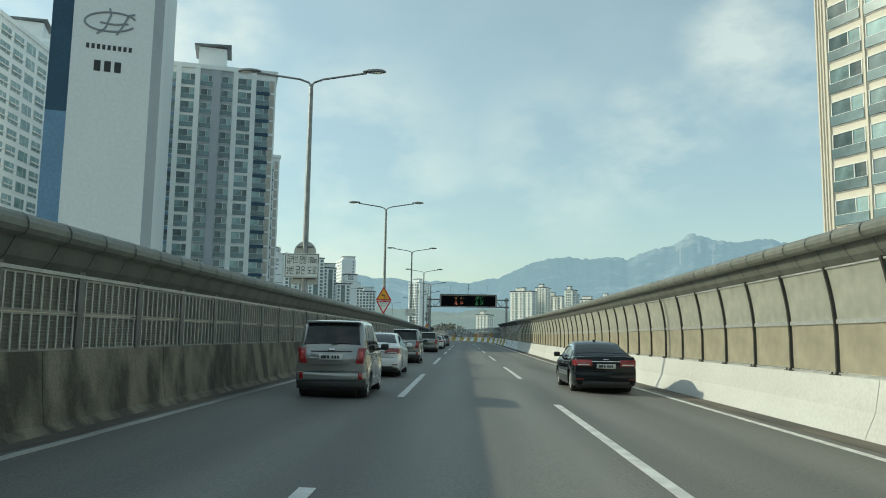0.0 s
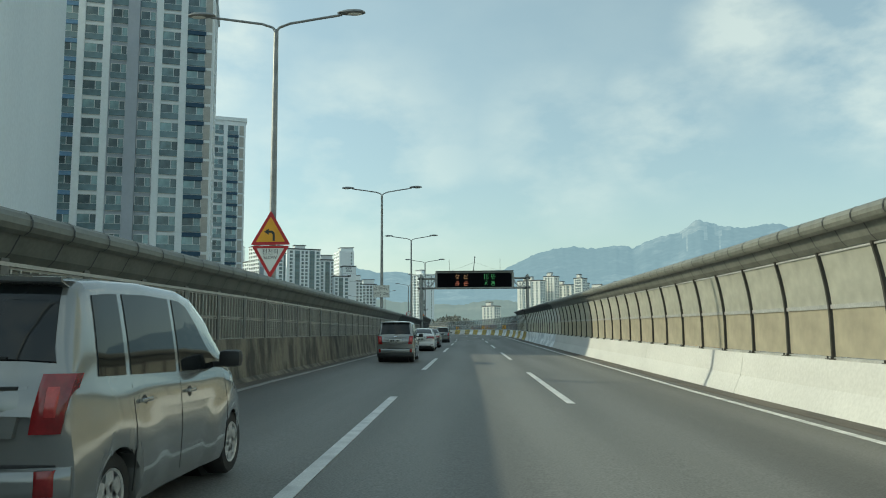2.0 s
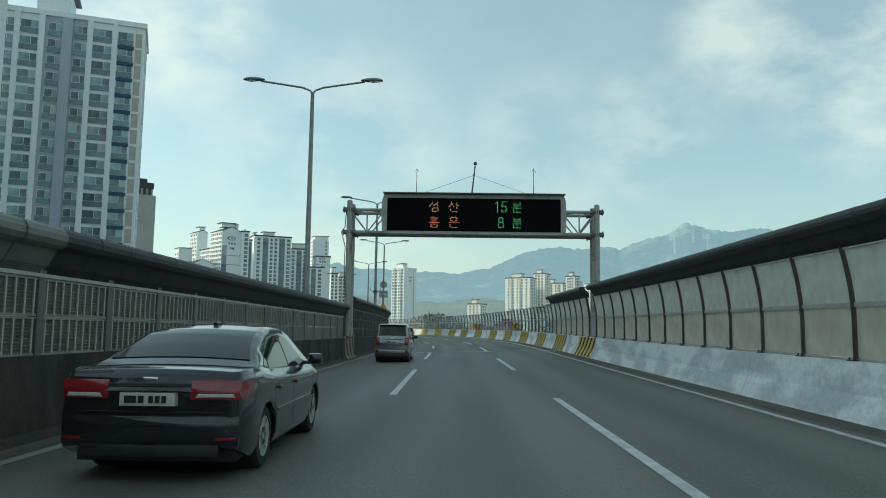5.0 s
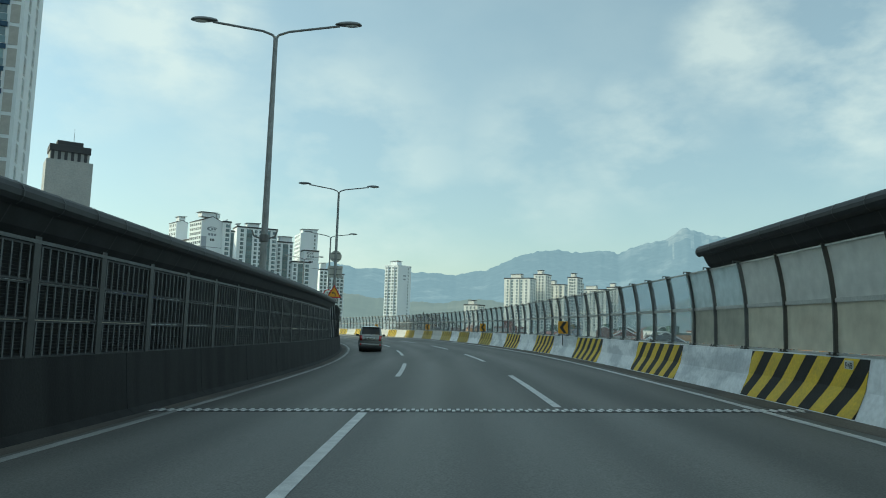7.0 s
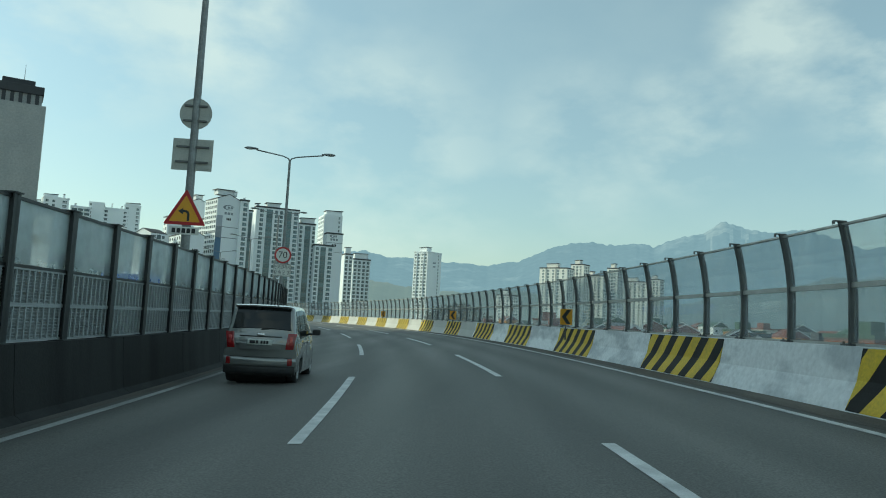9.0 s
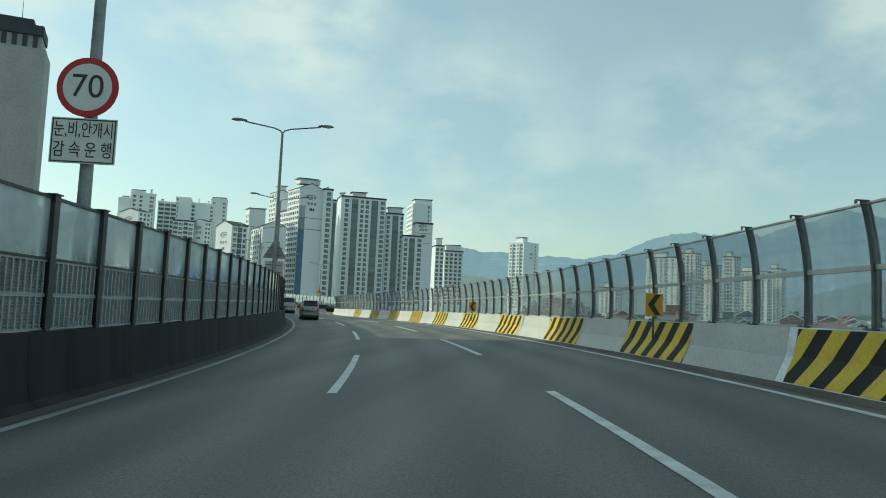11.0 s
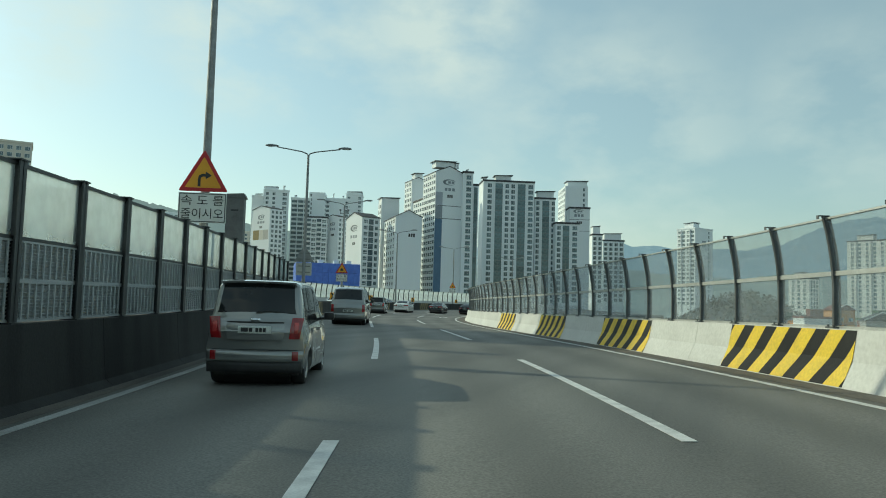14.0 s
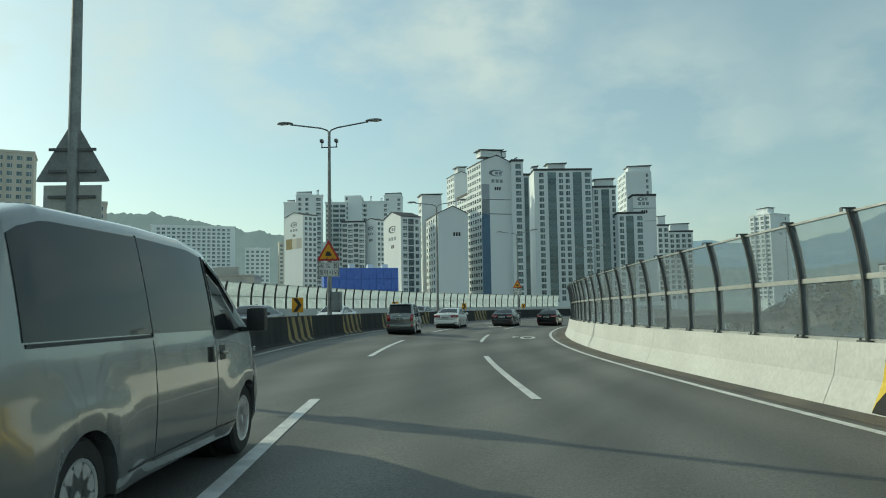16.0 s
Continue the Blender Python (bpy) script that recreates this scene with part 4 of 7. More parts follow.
    tube(bm, (0.55, -0.3, BZ1), (0.72, -0.3, BZ1 + 1.6), 0.045, 0.035, 8)
    bmesh.ops.create_uvsphere(bm, u_segments=10, v_segments=8, radius=0.10, matrix=Matrix.Translation((0.73, -0.3, BZ1 + 1.72)))
    part("camera_mast", bm, STEEL_DARK, g, "thin leaning mast with a dome camera")
    for x in (-2.2, 3.7):
        bm = bmesh.new()
        tube(bm, (0.66, -0.3, BZ1 + 1.1), (x, -0.3, BZ1 + 0.05), 0.008, seg=4)
        part("guy_wire", bm, STEEL_DARK, g)
    bm = bmesh.new()
    bent_tube(bm, [(XL - 0.17, Y0, 7.5), (XL - 0.22, Y0, 6.6), (XL - 0.40, Y0, 6.35), (XL - 0.19, Y0, 5.6), (XL - 0.21, Y0, 4.6), (XL - 0.1, Y0 - 0.17, 3.0)], 0.022, 6)
    part("cable", bm, SIGN_K, g)


def pole_brackets():
    m = road_pose(145.5, -6.45, 4.5)
    c = thing("pole_bracket", m, "small forked steel bracket clamped to a lamp pole", "bracket")
    bm = bmesh.new()
    tube(bm, (0, 0, -0.12), (0, 0, 0.12), 0.15, seg=12)
    part("clamp", bm, STEEL_DARK, c)
    for sg in (-1, 1):
        bm = bmesh.new()
        bent_tube(bm, [(sg * 0.12, 0, 0), (sg * 0.34, 0, 0.06), (sg * 0.42, 0, 0.26)], 0.025, 6)
        part("prong", bm, STEEL_DARK, c)


def wall_plates():
    """Small number plates on the median wall and on the outer barrier."""
    m = road_pose(29.0, -5.965, 1.52)
    p = thing("panel_plate", m, "narrow black number plate on a post of the noise wall", "number plate")
    bm = bmesh.new()
    box(bm, -0.004, 0.004, -0.085, 0.085, 0, 0.56, 0.002)
    part("plate", bm, SIGN_K, p)
    for i, c in enumerate("W295"):
        part("letter", text_mesh(c, 0.145, SIGN_W, 0.002), None, p, m=m @ Matrix.Translation((0.006, 0, 0.47 - 0.13 * i)) @ Matrix.Rotation(radians(90), 4, "Z"))
    for s, words, m in ((223.3, "P46", road_pose(223.3, 6.478, 0.86)), (133.9, "P48", road_pose(133.9, 6.478, 0.86)), (44.5, "P50", road_pose(44.5, -5.943, 0.86) @ Matrix.Rotation(math.pi, 4, "Z"))):
        p = thing("pier_plate", m, "small white pier plate on the concrete barrier", "number plate")
        bm = bmesh.new()
        box(bm, -0.004, 0.004, -0.14, 0.14, -0.09, 0.09, 0.002)
        part("plate", bm, SIGN_W, p)
        part("letter", text_mesh(words, 0.15, SIGN_K, 0.002), None, p, m=m @ Matrix.Translation((-0.006, 0, 0)) @ Matrix.Rotation(radians(-90), 4, "Z"))


# ---- traffic signs ----
def plate(bm, pts, y=0.0, t=0.02, mi=0):
    return prism(bm, pts, y - t, y, mi)


def tri(cx, cz, r, up=1):
    return [(cx + r * math.sin(a), cz + up * r * math.cos(a)) for a in (radians(0), radians(120), radians(240))]


def round_tri(cx, cz, r, up=1, cut=0.06):
    p = tri(cx, cz, r, up)
    out = []
    for i in range(3):
        a, b, c = Vector(p[i - 1]), Vector(p[i]), Vector(p[(i + 1) % 3])
        out += [tuple(b.lerp(a, cut)), tuple(b.lerp(a, cut * 0.3).lerp(b.lerp(c, cut * 0.3), 0.5)), tuple(b.lerp(c, cut))]
    return out


def circle(cx, cz, r, n=28):
    return [(cx + r * math.cos(2 * math.pi * i / n), cz + r * math.sin(2 * math.pi * i / n)) for i in range(n)]


def bracket(sign, m, x=0.0, z=0.0, back=0.2):
    bm = bmesh.new()
    for dz in (-0.18, 0.18):
        tube(bm, (x - 0.25, 0.03, z + dz), (x + 0.25, 0.03, z + dz), 0.018, seg=6)
        box(bm, x - 0.13, x + 0.13, 0.03, back, z + dz - 0.02, z + dz + 0.02)
    part("bracket", bm, STEEL, sign, m=m)


ARROW_LEFT = [(0.10, -0.30), (0.20, -0.30), (0.20, -0.02), (0.17, 0.10), (0.06, 0.17), (-0.08, 0.17), (-0.08, 0.26), (-0.30, 0.115), (-0.08, -0.02), (-0.08, 0.07), (0.03, 0.07), (0.09, 0.02), (0.10, -0.05)]


def warning(sign, m, z, r=0.75, pict="left"):
    """Red-edged yellow triangle with its picture."""
    bm = bmesh.new()
    plate(bm, round_tri(0, z, r))
    p = part("triangle_plate", bm, SIGN_R, sign, "red-edged yellow warning triangle", m=m)
    bm = bmesh.new()
    plate(bm, round_tri(0, z, r * 0.74), -0.022, 0.004)
    part("yellow_field", bm, SIGN_Y, p, m=m)
    bm = bmesh.new()
    k = r / 0.75
    if pict == "car":
        plate(bm, [(-0.16, z - 0.06), (-0.12, z + 0.06), (-0.07, z + 0.13), (0.10, z + 0.10), (0.13, z + 0.0), (0.18, z - 0.03), (0.16, z - 0.13), (-0.15, z - 0.13)], -0.028, 0.004)
        for x in (-0.2, 0.1):
            plate(bm, [(x, z - 0.30), (x + 0.16, z - 0.20), (x + 0.18, z - 0.23), (x + 0.02, z - 0.33)], -0.028, 0.004)
    else:
        sgn = 1 if pict == "left" else -1
        plate(bm, [(sgn * x * k * 0.72, z - 0.03 + zz * k * 0.72) for x, zz in (ARROW_LEFT if sgn > 0 else ARROW_LEFT[::-1])], -0.028, 0.004)
    part("picture", bm, SIGN_K, p, m=m)


def board_sign(sign, m, x, z, w, h, rows):
    bm = bmesh.new()
    box(bm, x - w / 2, x + w / 2, -0.02, 0.0, z - h / 2, z + h / 2, 0.006)
    p = part("sign_plate", bm, SIGN_W, sign, "white plate with black lettering", m=m)
    bm = bmesh.new()
    e = 0.02
    for x0, x1, z0, z1 in ((-w / 2 + e, w / 2 - e, h / 2 - 2 * e, h / 2 - e), (-w / 2 + e, w / 2 - e, -h / 2 + e, -h / 2 + 2 * e), (-w / 2 + e, -w / 2 + 2 * e, -h / 2 + e, h / 2 - e), (w / 2 - 2 * e, w / 2 - e, -h / 2 + e, h / 2 - e)):
        box(bm, x + x0, x + x1, -0.026, -0.022, z + z0, z + z1)
    part("border", bm, SIGN_K, p, m=m)
    for i, words in enumerate(rows):
        zz = z + h / 2 - h * (0.06 + 0.88 * (i + 0.5) / len(rows))
        me = text_mesh(words, h * 0.88 / len(rows) * 0.86, SIGN_K, 0.003)
        me.transform(Matrix.Diagonal((0.88 * w / max(0.1, max(v.co.x for v in me.vertices) - min(v.co.x for v in me.vertices)), 1.0, 1.0, 1.0)))
        part("lettering", me, None, p, m=m @ Matrix.Translation((x, -0.026, zz)))


def back_of(sign, m, z, kind):
    """The bare grey back of a sign that faces the other carriageway."""
    bm = bmesh.new()
    if kind == "triangle":
        plate(bm, round_tri(0, z, 0.78), 0.22)
    elif kind == "round":
        plate(bm, circle(0, z, 0.42), 0.22)
    else:
        box(bm, -0.52, 0.52, 0.2, 0.22, z - 0.42, z + 0.42, 0.006)
    p = part("sign_back", bm, SIGN_BACK if kind != "triangle" else STEEL, sign, "bare grey metal back of a sign", m=m)
    bm = bmesh.new()
    for dz in (-0.2, 0.2):
        box(bm, -0.42 if kind != "round" else -0.3, 0.42 if kind != "round" else 0.3, 0.15, 0.19, z + dz - 0.025, z + dz + 0.025)
    part("stiffener", bm, STEEL_DARK, p, m=m)


def sign_pose(s, u=-6.45, turn=0.0):
    p = at(s, u)
    return Matrix.Translation((p.x, p.y, 0)) @ Matrix.Rotation(float(np.interp(s, SS, PSI)) + radians(turn), 4, "Z") @ Matrix.Translation((0, -0.22, 0))


def pole_signs():
    def sg(s, label):
        m = sign_pose(s)
        return thing("road_sign", m, label, "road sign"), m
    a, m = sg(30.3, "white rectangular curve-warning sign strapped to a lamp pole")
    board_sign(a, m, -0.06, 4.02, 1.30, 0.92, ["급커브 전방 100m", "3번 굽은 도로"])
    bracket(a, m, -0.05, 4.05)
    back_of(a, m, 4.55, "round")
    back_of(a, m, 3.75, "plate")
    a, m = sg(59.2, "curve triangle over an inverted white slow sign on a lamp pole")
    warning(a, m, 4.45, 0.72, "left")
    bm = bmesh.new()
    plate(bm, round_tri(0, 3.72, 0.68, -1))
    p = part("slow_plate", bm, SIGN_R, a, "inverted red-edged white triangle", m=m)
    bm = bmesh.new()
    plate(bm, round_tri(0, 3.73, 0.50, -1), -0.022, 0.004)
    part("white_field", bm, SIGN_W, p, m=m)
    part("lettering", text_mesh("천천히", 0.19, SIGN_K, 0.003), None, p, m=m @ Matrix.Translation((0, -0.028, 3.86)))
    part("lettering", text_mesh("SLOW", 0.15, SIGN_K, 0.003), None, p, m=m @ Matrix.Translation((0, -0.028, 3.69)))
    bracket(a, m, 0, 4.2)
    a, m = sg(89.2, "small white curve-section sign strapped to a lamp pole")
    board_sign(a, m, 0, 4.15, 1.15, 0.86, ["급커브구간", "커브길 500m"])
    bracket(a, m, 0, 4.15)
    a, m = sg(175.3, "yellow curve-warning triangle on a lamp pole beside bare sign backs")
    warning(a, m, 3.78, 0.62, "left")
    bm = bmesh.new()
    box(bm, -0.38, 0.38, -0.02, 0, 3.22, 3.42, 0.005)
    p = part("sign_plate", bm, SIGN_W, a, m=m)
    for i in range(5):
        bm = bmesh.new()
        box(bm, -0.3 + i * 0.125, -0.21 + i * 0.125, -0.026, -0.022, 3.26, 3.38)
        part("bar_of_writing", bm, SIGN_K, p, m=m)
    back_of(a, m, 6.45, "round")
    back_of(a, m, 5.35, "plate")
    bracket(a, m, 0, 3.75)
    a, m = sg(204.6, "round red-edged seventy limit sign over a white plate")
    bm = bmesh.new()
    plate(bm, circle(0, 4.93, 0.53))
    p = part("round_plate", bm, SIGN_R, a, "red-edged white disc", m=m)
    bm = bmesh.new()
    plate(bm, circle(0, 4.93, 0.42), -0.022, 0.004)
    part("white_disc", bm, SIGN_W, p, m=m)
    part("lettering", text_mesh("70", 0.58, SIGN_K, 0.003), None, p, m=m @ Matrix.Translation((0, -0.028, 4.93)))
    board_sign(a, m, 0, 3.98, 1.12, 0.80, ["눈,비,안개시", "감 속 운 행"])
    bracket(a, m, 0, 4.5)
    a, m = sg(235.0, "bare grey backs of a triangle and plate on a lamp pole")
    back_of(a, m, 4.22, "triangle")
    back_of(a, m, 3.25, "plate")
    a, m = sg(265.8, "yellow bend-warning triangle over a white slow-down plate")
    warning(a, m, 4.43, 0.73, "right")
    board_sign(a, m, 0, 3.64, 1.22, 0.78, ["속 도 를", "줄이시오"])
    bracket(a, m, 0, 4.2)
    a, m = sg(296.8, "bare grey backs of a triangle and plate on a lamp pole")
    back_of(a, m, 4.25, "triangle")
    back_of(a, m, 3.38, "plate")
    for s in (322.4, 381.0):
        a, m = sg(s, "yellow slippery-road triangle over a white slow-down plate")
        warning(a, m, 4.50, 0.74, "car")
        board_sign(a, m, 0, 3.66, 1.15, 0.76, ["속 도 를", "줄이시오"])
        bracket(a, m, 0, 4.2)


def chevrons():
    def chev(s, u, z, flip, turn, label):
        m = road_pose(s, u, z, turn)
        c = thing("chevron_sign", m, label, "chevron sign", "chevron signs along the curve")
        bm = bmesh.new()
        tube(bm, (0, 0.03, -0.62), (0, 0.03, 0.3), 0.03, seg=8)
        part("post", bm, STEEL_DARK, c)
        bm = bmesh.new()
        box(bm, -0.27, 0.27, -0.02, 0.0, 0, 0.64, 0.008)
        p = part("plate", bm, SIGN_Y, c)
        bm = bmesh.new()
        k = [(-0.20, 0.32), (0.02, 0.61), (0.20, 0.61), (-0.01, 0.32), (0.20, 0.03), (0.02, 0.03)]
        plate(bm, [(flip * x, zz) for x, zz in (k if flip > 0 else k[::-1])], -0.022, 0.004)
        part("chevron", bm, SIGN_K, p, m=m)
    for s in (159.8, 185.6, 211.7, 240.4):
        chev(s, 6.36, 1.14, 1, 10, "yellow and black chevron sign on the barrier at the curve")
    for s in (315.2, 337.6, 360, 382):
        chev(s, -6.15, 1.2, -1, -12, "yellow and black chevron sign on the barrier at the bend")


def median_extras():
    m = road_pose(271.7, -6.75, 0)
    c = thing("equipment_column", m, "tall dark grey steel equipment column behind the median wall", "equipment column")
    bm = bmesh.new()
    box(bm, -0.30, 0.30, -0.2, 0.2, 0, 4.7, 0.02)
    part("casing", bm, STEEL_DARK, c)
    bm = bmesh.new()
    prism(bm, [(-0.32, 4.7), (0.36, 4.7), (0.28, 4.86), (-0.32, 4.82)], -0.22, 0.22)
    part("lid", bm, STEEL_DARK, c, m=m)
    bm = bmesh.new()
    box(bm, -0.12, 0.12, -0.215, -0.205, 4.25, 4.30)
    part("vent", bm, SIGN_K, c, m=m)
    m = road_pose(322.4, -6.45, 1.05)
    c = thing("control_box", m @ Matrix.Translation((0.35, 0, 0.2)), "grey metal control box fixed to a lamp pole", "control box")
    bm = bmesh.new()
    box(bm, -0.22, 0.28, -0.22, 0.22, 0, 1.0, 0.015)
    part("casing", bm, STEEL, c)
    m = road_pose(322.4, -6.45, 9.75)
    c = thing("traffic_camera", m, "pair of small cameras on a crossbar high on a lamp pole", "traffic camera")
    bm = bmesh.new()
    tube(bm, (-0.45, 0, 0.3), (0.45, 0, 0.3), 0.03, seg=8)
    part("crossbar", bm, STEEL_DARK, c)
    for x in (-0.4, 0.4):
        bm = bmesh.new()
        tube(bm, (x, 0, 0.3), (x, 0, 0.55), 0.03, seg=8)
        box(bm, x - 0.08, x + 0.08, -0.2, 0.12, 0.55, 0.72, 0.02)
        part("camera_head", bm, STEEL_DARK, c)


# ---- buildings ----
WIN_GLASS = mat("window_glass", (0.17, 0.28, 0.30), (0.31, 0.43, 0.445), 0.06, scale=0.4, fine=1.0, bump=0, rnd=0.35, grain=0.3, spec=0.8)
WIN_DARK = mat("window_glass_dark", (0.065, 0.10, 0.115), (0.16, 0.215, 0.23), 0.05, scale=0.4, fine=1.0, bump=0, rnd=0.4, grain=0.3, spec=0.7)
WIN_FAR = mat("window_glass_far", (0.085, 0.125, 0.145), (0.16, 0.205, 0.22), 0.08, scale=0.3, fine=0.8, bump=0, rnd=0.3, grain=0.35, spec=0.5)
WIN_GUARD = mat("balcony_guard_glass", (0.13, 0.20, 0.225), (0.21, 0.29, 0.315), 0.15, scale=0.4, fine=1.0, bump=0, rnd=0.25, grain=0.2, spec=0.6)
WIN_BAY = mat("bay_glass", (0.11, 0.17, 0.185), (0.18, 0.25, 0.265), 0.07, scale=0.3, fine=0.8, bump=0, rnd=0.3, grain=0.3, spec=0.6)
WIN_FRAME = mat("window_frame", (0.78, 0.79, 0.78), (0.70, 0.71, 0.70), 0.5, scale=2, bump=0)
WALL_WHITE = mat("painted_wall_white", (0.84, 0.87, 0.88), (0.79, 0.825, 0.84), 0.85, scale=0.12, fine=2.5, bump=0.05, stretch=(1, 1, 0.25), grain=0.04)
WALL_CREAM = mat("painted_wall_cream", (0.70, 0.66, 0.58), (0.64, 0.60, 0.53), 0.85, scale=0.12, fine=2.5, bump=0.05, grain=0.04)
WALL_WARM = mat("painted_wall_warm_white", (0.84, 0.83, 0.78), (0.78, 0.77, 0.725), 0.85, scale=0.12, fine=2.5, bump=0.05, grain=0.04)
WALL_GREY = mat("painted_wall_grey", (0.45, 0.48, 0.53), (0.40, 0.43, 0.48), 0.85, scale=0.15, fine=2.5, bump=0.05, grain=0.04)
WALL_BLUE = mat("painted_wall_blue", (0.045, 0.10, 0.16), (0.038, 0.085, 0.14), 0.8, scale=0.3, fine=3, bump=0)
WALL_SLATE = mat("painted_wall_slate_blue", (0.13, 0.21, 0.31), (0.11, 0.18, 0.27), 0.8, scale=0.3, fine=3, bump=0)
WALL_SLATE_GREY = mat("emblem_grey", (0.30, 0.33, 0.36), (0.26, 0.29, 0.32), 0.7, scale=1, bump=0)
WALL_SKY = mat("painted_wall_light_blue", (0.18, 0.32, 0.48), (0.16, 0.28, 0.43), 0.8, scale=0.3, fine=3, bump=0)
ROOF_DARK = mat("roof_slate", (0.06, 0.062, 0.068), (0.045, 0.046, 0.05), 0.7, scale=0.5, fine=4)
ROOF_GREY = mat("roof_grey", (0.20, 0.215, 0.225), (0.15, 0.16, 0.17), 0.7, scale=0.5, fine=4)
PANEL_BEIGE = mat("louvre_beige", (0.50, 0.48, 0.44), (0.44, 0.42, 0.385), 0.7, scale=1, fine=10)
TILE_PALE = mat("pale_wall_tile", (0.46, 0.46, 0.44), (0.40, 0.40, 0.39), 0.7, scale=0.3, fine=3, bump=0.05)
WIN_CACHE = {}


def window_shell(bm, w, z0, z1, f, sill, split, glass, frame_mi):
    """Frame, mullion and two set-back panes in one joined surface."""
    xs, zs = (-w / 2, -w / 2 + f, split - f / 2, split + f / 2, w / 2 - f, w / 2), (z0, z0 + sill, z1 - f, z1)
    out = {(a, b): bm.verts.new((x, -0.10, z)) for a, x in enumerate(xs) for b, z in enumerate(zs)}
    for a in range(5):
        for b in range(3):
            rim = [out[q] for q in ((a, b), (a + 1, b), (a + 1, b + 1), (a, b + 1))]
            if b == 1 and a in (1, 3):
                back = [bm.verts.new((v.co.x, -0.03, v.co.z)) for v in rim]
                bm.faces.new(back).material_index = glass[a // 2]
                for k in range(4):
                    bm.faces.new((rim[k], rim[(k + 1) % 4], back[(k + 1) % 4], back[k])).material_index = frame_mi
            else:
                bm.faces.new(rim).material_index = frame_mi
    edge = [out[a, 0] for a in range(6)] + [out[5, 1], out[5, 2]] + [out[a, 3] for a in range(5, -1, -1)] + [out[0, 2], out[0, 1]]
    wall_side = [bm.verts.new((v.co.x, 0.03, v.co.z)) for v in edge]
    for k in range(len(edge)):
        q = (k + 1) % len(edge)
        bm.faces.new((edge[q], edge[k], wall_side[k], wall_side[q])).material_index = frame_mi
    bmesh.ops.recalc_face_normals(bm, faces=bm.faces[:])


def window_mesh(w, h, kind, far=False, flip=False):
    """kind 0: plain sliding window; 1: balcony window with a rail; 2 and 4: with a blue panel below; 3: beige louvre; 5: storey of a glazed bay."""
    key = (round(w, 2), round(h, 2), kind, far, flip)
    if key in WIN_CACHE:
        return WIN_CACHE[key]
    bm = bmesh.new()
    if kind == 3:
        box(bm, -w / 2, w / 2, -0.06, 0.05, 0, h, mi=3)
    elif kind == 5:
        window_shell(bm, w, -0.58, h + 0.18, 0.09, 0.28, 0.0, (5, 5), 6)
    else:
        window_shell(bm, w, 0, h, 0.08, 0.08, w * 0.12, ((0, 0) if far else (0, 4) if flip else (4, 0)), 1)
        if kind:
            box(bm, -w / 2, w / 2, -0.22, -0.19, h * 0.42 - 0.018, h * 0.42 + 0.018, mi=1)
            box(bm, -w / 2, w / 2, -0.208, -0.09, h * 0.04, h * 0.42 - 0.02, mi=7)
        if kind in (2, 4):
            box(bm, -w / 2 - 0.1, w / 2 + 0.1, -0.25, 0.02, -0.62, -0.04, mi=2)
    me = mesh_of("window", bm, [WIN_FAR if far else WIN_GLASS, WIN_FRAME, WALL_SKY if kind == 4 else WALL_BLUE, PANEL_BEIGE, WIN_DARK, WIN_BAY, ROOF_GREY, WIN_GUARD])
    WIN_CACHE[key] = me
    return me


